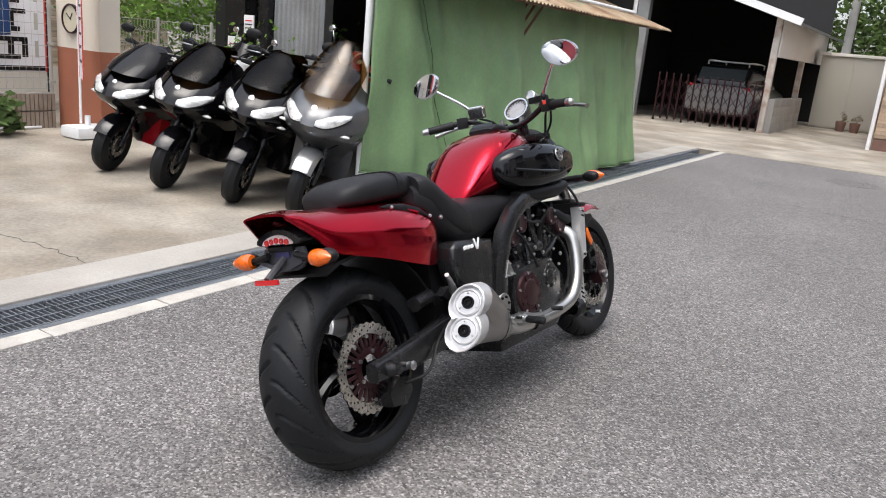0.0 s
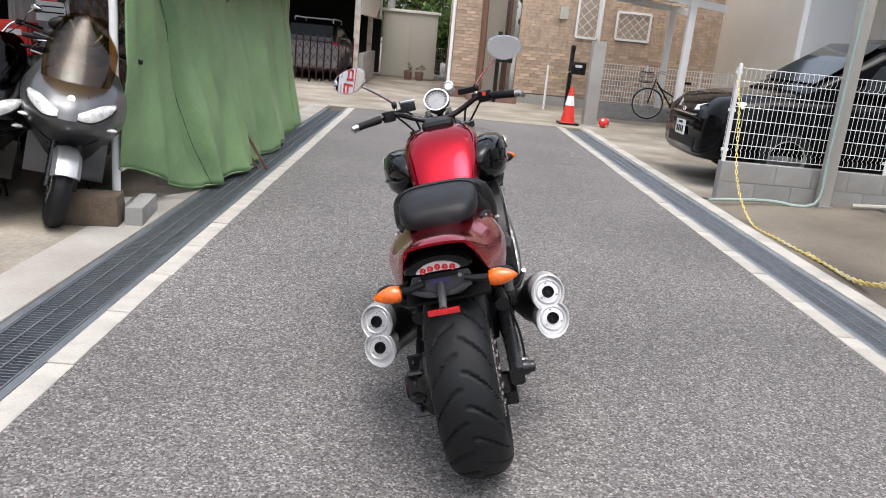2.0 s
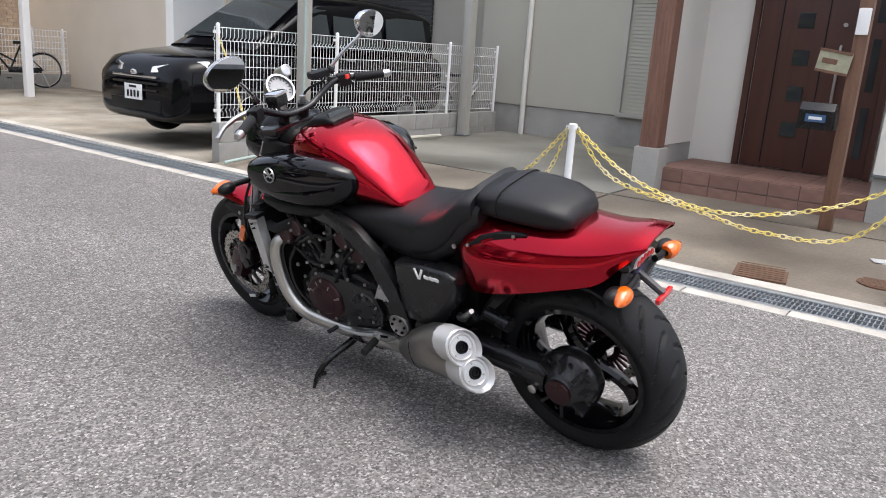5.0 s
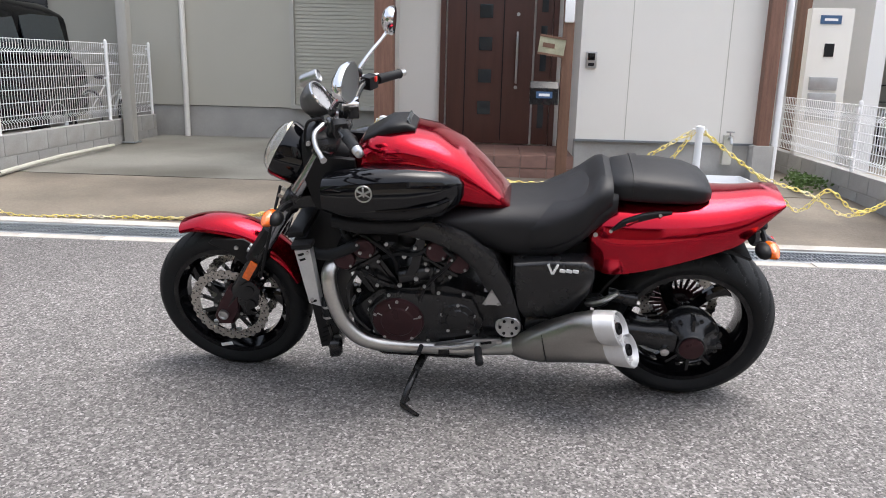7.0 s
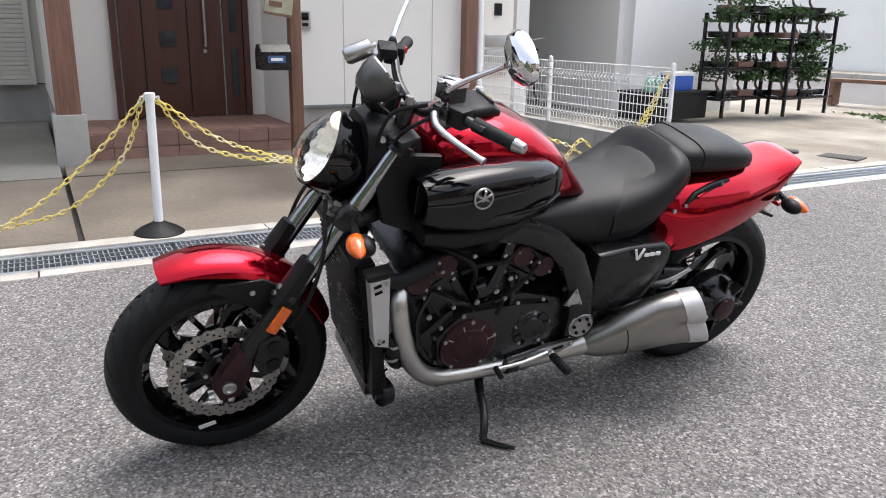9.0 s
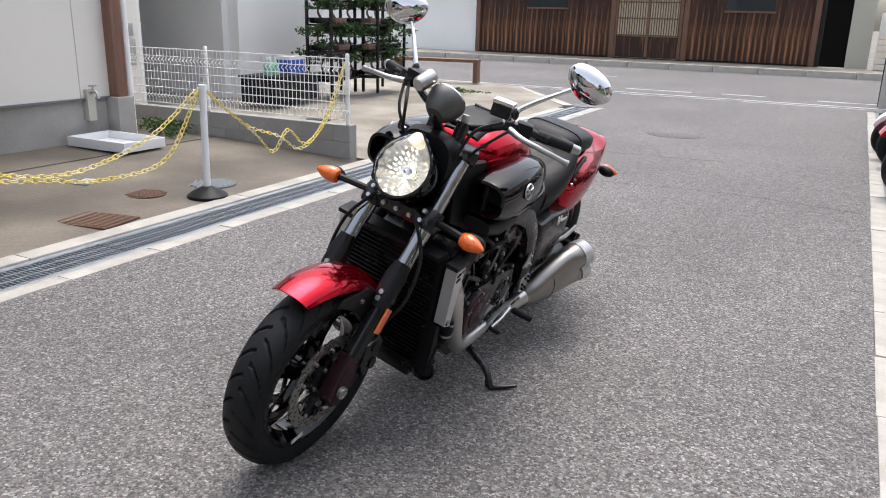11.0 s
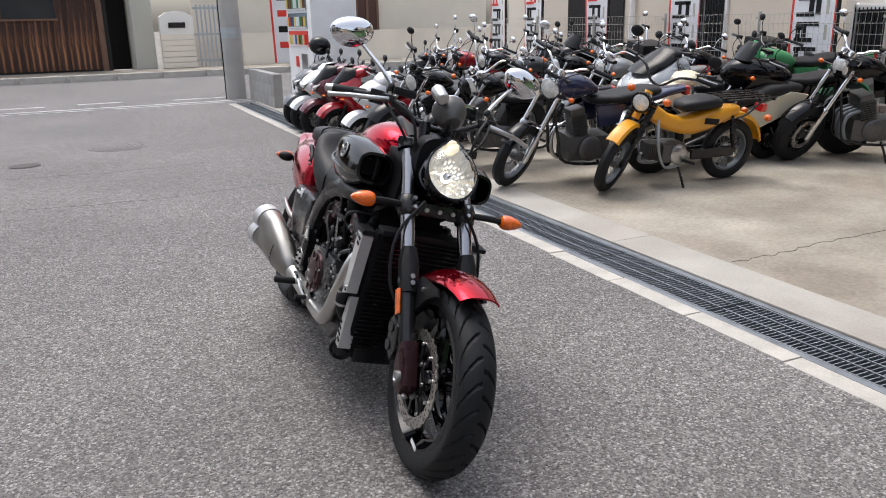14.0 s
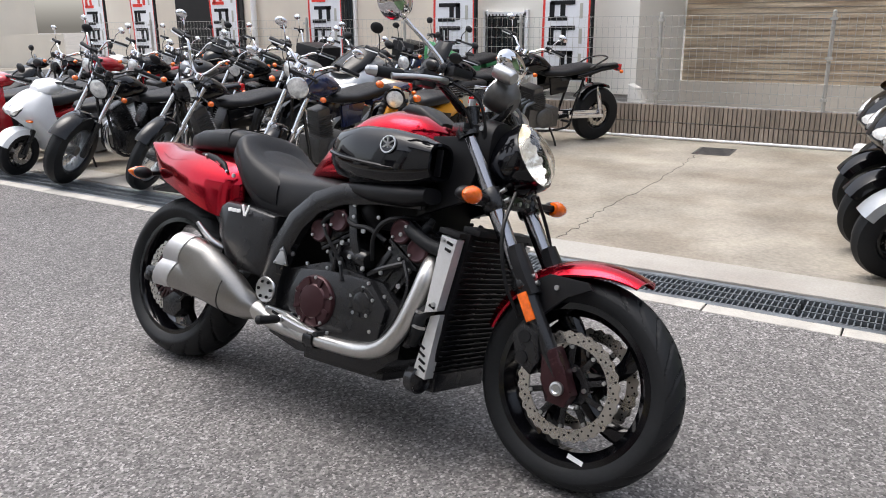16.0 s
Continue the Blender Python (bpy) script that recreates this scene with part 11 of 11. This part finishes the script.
    P("frame_body", loft(bmesh.new(), [oval(y, w, a, b, 3, 20) for y, w, a, b in ((0.36, 0.035, 0.66, 0.78), (0.28, 0.05, 0.58, 0.74), (0.14, 0.065, 0.50, 0.645), (0.0, 0.085, 0.46, 0.60), (-0.14, 0.100, 0.44, 0.62), (-0.30, 0.105, 0.47, 0.665), (-0.46, 0.098, 0.54, 0.67), (-0.60, 0.07, 0.60, 0.665))]), ORANGE_YELLOW, "orange yellow pressed frame body", 60)
    P("head_tube", cyl(bmesh.new(), A(0, 0.38), A(0, 0.62), 0.034, seg=14), ORANGE_YELLOW)
    P("seat", loft(bmesh.new(), [oval(y, w, a, b, 3, 20) for y, w, a, b in ((0.02, 0.05, 0.66, 0.70), (-0.02, 0.10, 0.645, 0.735), (-0.14, 0.13, 0.65, 0.755), (-0.28, 0.135, 0.66, 0.765), (-0.36, 0.11, 0.66, 0.75), (-0.39, 0.06, 0.67, 0.72))]), SEAT, "black vinyl single seat", 60)
    for i in range(5):
        P("rack_bar", boxed((-0.14 + 0.07 * i, -0.66, 0.735), (0.016, 0.50, 0.014), bevel=0.003), BLACK_METAL)
    for i in range(4):
        P("rack_bar", boxed((0, -0.88 + 0.15 * i, 0.722), (0.32, 0.016, 0.014), bevel=0.003), BLACK_METAL)
    for s in (-1, 1):
        P("rack_stay", tube(bmesh.new(), [(s * 0.12, -0.80, 0.72), (s * 0.10, -0.66, 0.60), (s * 0.09, -0.56, 0.56)], 0.009, seg=6), BLACK_METAL)
    P("engine", boxed((0, 0.06, 0.31), (0.20, 0.24, 0.17), bevel=0.05), ENGINE_GREY, "small horizontal engine")
    for s in (-1, 1):
        P("engine_cover", lathe(bmesh.new(), [(0, 0.085), (0.025, 0.083), (0.04, 0.06), (0.043, 0.001)], (s * 0.09, 0.02, 0.30), (s, 0, 0), 22), ALLOY, "round silver engine cover")
    for i in range(6):
        P("cooling_fin", boxed((0, 0.17 + 0.022 * i, 0.33), (0.15, 0.008, 0.14), bevel=0.003), ENGINE_GREY)
    P("header_pipe", tube(bmesh.new(), [(0.03, 0.30, 0.30), (0.06, 0.28, 0.22), (0.11, 0.08, 0.18), (0.13, -0.2, 0.24)], 0.015, seg=10), STEEL)
    P("silencer", lathe(bmesh.new(), [(0, 0.018), (0.05, 0.035), (0.42, 0.038), (0.46, 0.02)], (0.14, -0.22, 0.26), (0.05, -1, 0.25), 18, True), BLACK_METAL)
    P("chain_case", boxed((-0.085, -0.36, r + 0.01), (0.03, 0.46, 0.09), bevel=0.02), BLACK_METAL)
    P("tail_lamp", boxed((0, yr - 0.30, 0.62), (0.10, 0.05, 0.07), bevel=0.015), RED_LENS)
    P("side_stand", tube(bmesh.new(), [(-0.08, 0.0, 0.22), (-0.14, -0.02, 0.10), (-0.19, -0.04, -0.02)], 0.010, seg=8), BLACK_METAL)


def heading(x, y, deg, base):
    """A place with the front wheel at x, y; deg: where it points, from +y to the left."""
    return pose(x, y, 0.009, 0, 0, deg) @ Matrix.Translation((0, -base / 2, 0))


# row at the lane's edge
moto("black naked motorcycle with chrome fork standing by the low wall", heading(-5.29, -2.49, -119, 1.47), BLACK_GLOSS, 1.47, 0.30, 0.31, 0.12, 0.16, spoked=False, seat_z=0.83, tank_z=0.95, turn=32, lean=-8, metal=CHROME, fender=BLACK_GLOSS, bars="mid")
step_through(heading(-2.88, -2.24, -92, 1.20))
moto("dark blue single cylinder motorcycle with a chrome headlamp", heading(-2.30, -2.85, -96, 1.40), NAVY, 1.40, 0.295, 0.30, 0.09, 0.11, single=True, turn=36, lean=-9, fender=BLACK_GLOSS, bars="mid")
moto("black cruiser motorcycle with long chrome fork", heading(-2.02, -3.90, -100, 1.60), BLACK_GLOSS, 1.60, 0.32, 0.31, 0.10, 0.16, rake=34, seat_z=0.70, tank_z=0.86, twin=True, turn=36, bars="high", lean=-9)
moto("black custom motorcycle with fat spoked front wheel", heading(-1.84, -4.72, -98, 1.52), BLACK_GLOSS, 1.52, 0.32, 0.31, 0.13, 0.15, rake=30, seat_z=0.72, tank_z=0.86, twin=True, metal=BLACK_METAL, turn=34, lean=-9)
W = WHITE_PLASTIC
scooter("white and grey small scooter with a black seat", heading(-1.82, -5.48, -96, 1.26), W, 0.85, 0.215, None, GREY_PAINT, big=False, turn=16)
scooter("red scooter with a dark smoked screen", heading(-1.76, -6.18, -96, 1.33), DEEP_RED, 0.90, 0.235, SMOKE, BLACK_PLASTIC, big=False, turn=14)
scooter("maroon scooter with a dark screen", heading(-1.72, -6.78, -96, 1.33), MAROON, 0.90, 0.235, SMOKE, BLACK_PLASTIC, big=False)
scooter("white scooter parked beside the vending machine", heading(-1.74, -7.38, -95, 1.30), W, 0.88, 0.225, None, BLACK_PLASTIC, big=False)
scooter("grey and white scooter at the row's end", heading(-1.80, -7.98, -96, 1.30), GREY_PAINT, 0.88, 0.225, None, BLACK_PLASTIC, big=False)
# second and third rows, across the yard
moto("black sports motorcycle with a pointed fairing", heading(-4.70, -3.05, -112, 1.40), BLACK_GLOSS, 1.40, 0.30, 0.31, 0.12, 0.16, spoked=False, lamp="fairing", fairing=BLACK_GLOSS, metal=BLACK_METAL, bars="low", seat_z=0.80)
moto("green motocross bike with a number board", heading(-5.35, -3.55, -104, 1.45), LIME_GREEN, 1.45, 0.34, 0.33, 0.08, 0.11, seat_z=0.92, tank_z=0.98, lamp="board", single=True, metal=BLACK_METAL, bars="mid", fork_cover=BLACK_METAL)
scooter("silver scooter in the second row", heading(-4.25, -3.75, -100, 1.45), SILVER, 0.98, 0.22, SMOKE, BLACK_PLASTIC)
for i, (fx, fy, dg, col, kw, lab) in enumerate((
        (-4.1, -4.55, -97, SILVER, dict(lamp="round", seat_z=0.78), "silver naked motorcycle in the second row"),
        (-4.0, -5.30, -99, BLACK_GLOSS, dict(spoked=False, metal=BLACK_METAL, box_case=BLACK_PLASTIC), "black touring motorcycle with a top case"),
        (-3.9, -6.05, -96, GREY_PAINT, dict(twin=True, rake=32, bars="high", tank_z=0.88, seat_z=0.72), "grey cruiser motorcycle in the second row"),
        (-3.8, -6.80, -98, BLACK_GLOSS, dict(spoked=False), "black naked motorcycle with chrome parts"),
        (-3.7, -7.55, -95, DEEP_RED, dict(bars="high"), "red motorcycle in the second row"),
        (-3.7, -8.30, -97, BLACK_GLOSS, dict(twin=True, rake=32, tank_z=0.88, seat_z=0.72), "black cruiser in the second row"),
        (-5.9, -4.30, -96, NAVY, dict(spoked=False, metal=BLACK_METAL), "dark blue motorcycle in the back row"),
        (-5.8, -5.10, -97, BLACK_GLOSS, dict(box_case=BLACK_PLASTIC), "black motorcycle with a luggage case in the back row"),
        (-5.8, -5.90, -95, SILVER, dict(bars="high"), "silver motorcycle in the back row"),
        (-5.7, -6.70, -98, GREEN_PAINT, dict(), "dark green motorcycle in the back row"),
        (-5.7, -7.50, -96, BLACK_GLOSS, dict(spoked=False, lamp="fairing", fairing=BLACK_GLOSS, metal=BLACK_METAL), "black faired motorcycle in the back row"),
        (-5.6, -8.40, -96, GREY_PAINT, dict(), "grey motorcycle in the back row"))):
    moto(lab, heading(fx, fy, dg, 1.42), col, turn=(i * 7) % 14 + 12, **kw)
for lab, fx, fy, dg, col in (("ivory scooter with a broad apron", -3.85, -2.95, -100, IVORY), ("white delivery scooter in the back row", -5.2, -9.1, -96, W), ("black scooter in the back row", -4.0, -9.2, -96, BLACK_GLOSS), ("silver scooter near the fence", -5.95, -3.75, -98, SILVER)):
    scooter(lab, heading(fx, fy, dg, 1.3), col, 0.9, 0.22, None, BLACK_PLASTIC, big=False)
# four large scooters beside the green tarpaulin
scooter("black maxi scooter with a dark blue front and red belly", heading(-4.60, 1.37, 196, 1.5), BLACK_GLOSS, 1.0, 0.245, SMOKE, turn=8, lean=-11, belly=DEEP_RED)
scooter("black maxi scooter with wide clear headlamps", heading(-3.76, 1.33, 198, 1.54), BLACK_GLOSS, 1.06, 0.25, SCREEN_BROWN, turn=8, lean=-12)
scooter("black maxi scooter with a brown tinted screen", heading(-3.06, 1.43, 200, 1.54), BLACK_GLOSS, 1.06, 0.25, SCREEN_BROWN, turn=8, lean=-12)
scooter("silver grey maxi scooter with a tall tinted screen", heading(-2.50, 1.54, 200, 1.54), GREY_PAINT, 1.04, 0.25, SCREEN_CLEAR, turn=8, lean=-10, front=SILVER, tall=1.55, reach=0.5)
# motorcycles behind them in the shop's mouth
moto("white police style touring motorcycle behind the scooters", heading(-5.5, 3.3, 178, 1.45), WHITE_PAINT, 1.45, spoked=False, lamp="fairing", fairing=WHITE_PAINT, bars="mid")
moto("black motorcycle with chrome bars and a luggage case", heading(-4.3, 3.6, 180, 1.4), BLACK_GLOSS, 1.40, bars="high", box_case=BLACK_PLASTIC)
moto("black cruiser parked in the shop's mouth", heading(-3.5, 3.7, 178, 1.5), BLACK_GLOSS, 1.5, bars="high", twin=True)


def helmet(x, y, z):
    ob = thing("helmet", "glossy black helmet hung on a scooter", "helmet", pose(x, y, z, 12, -8, -95))
    part("shell", ball(bmesh.new(), (0, 0, 0), (0.125, 0.15, 0.125), seg=22, rows=14), BLACK_GLOSS, ob)
    part("visor", ball(bmesh.new(), (0, 0.035, 0.0), (0.118, 0.125, 0.065), seg=20, rows=10), SMOKE, ob, "dark visor")
    part("strap", tube(bmesh.new(), [(0.08, 0.0, -0.09), (0.08, 0.02, -0.2), (0.06, 0.02, -0.28)], 0.006, seg=5), BLACK_PLASTIC, ob)


helmet(-2.10, -7.72, 1.10)
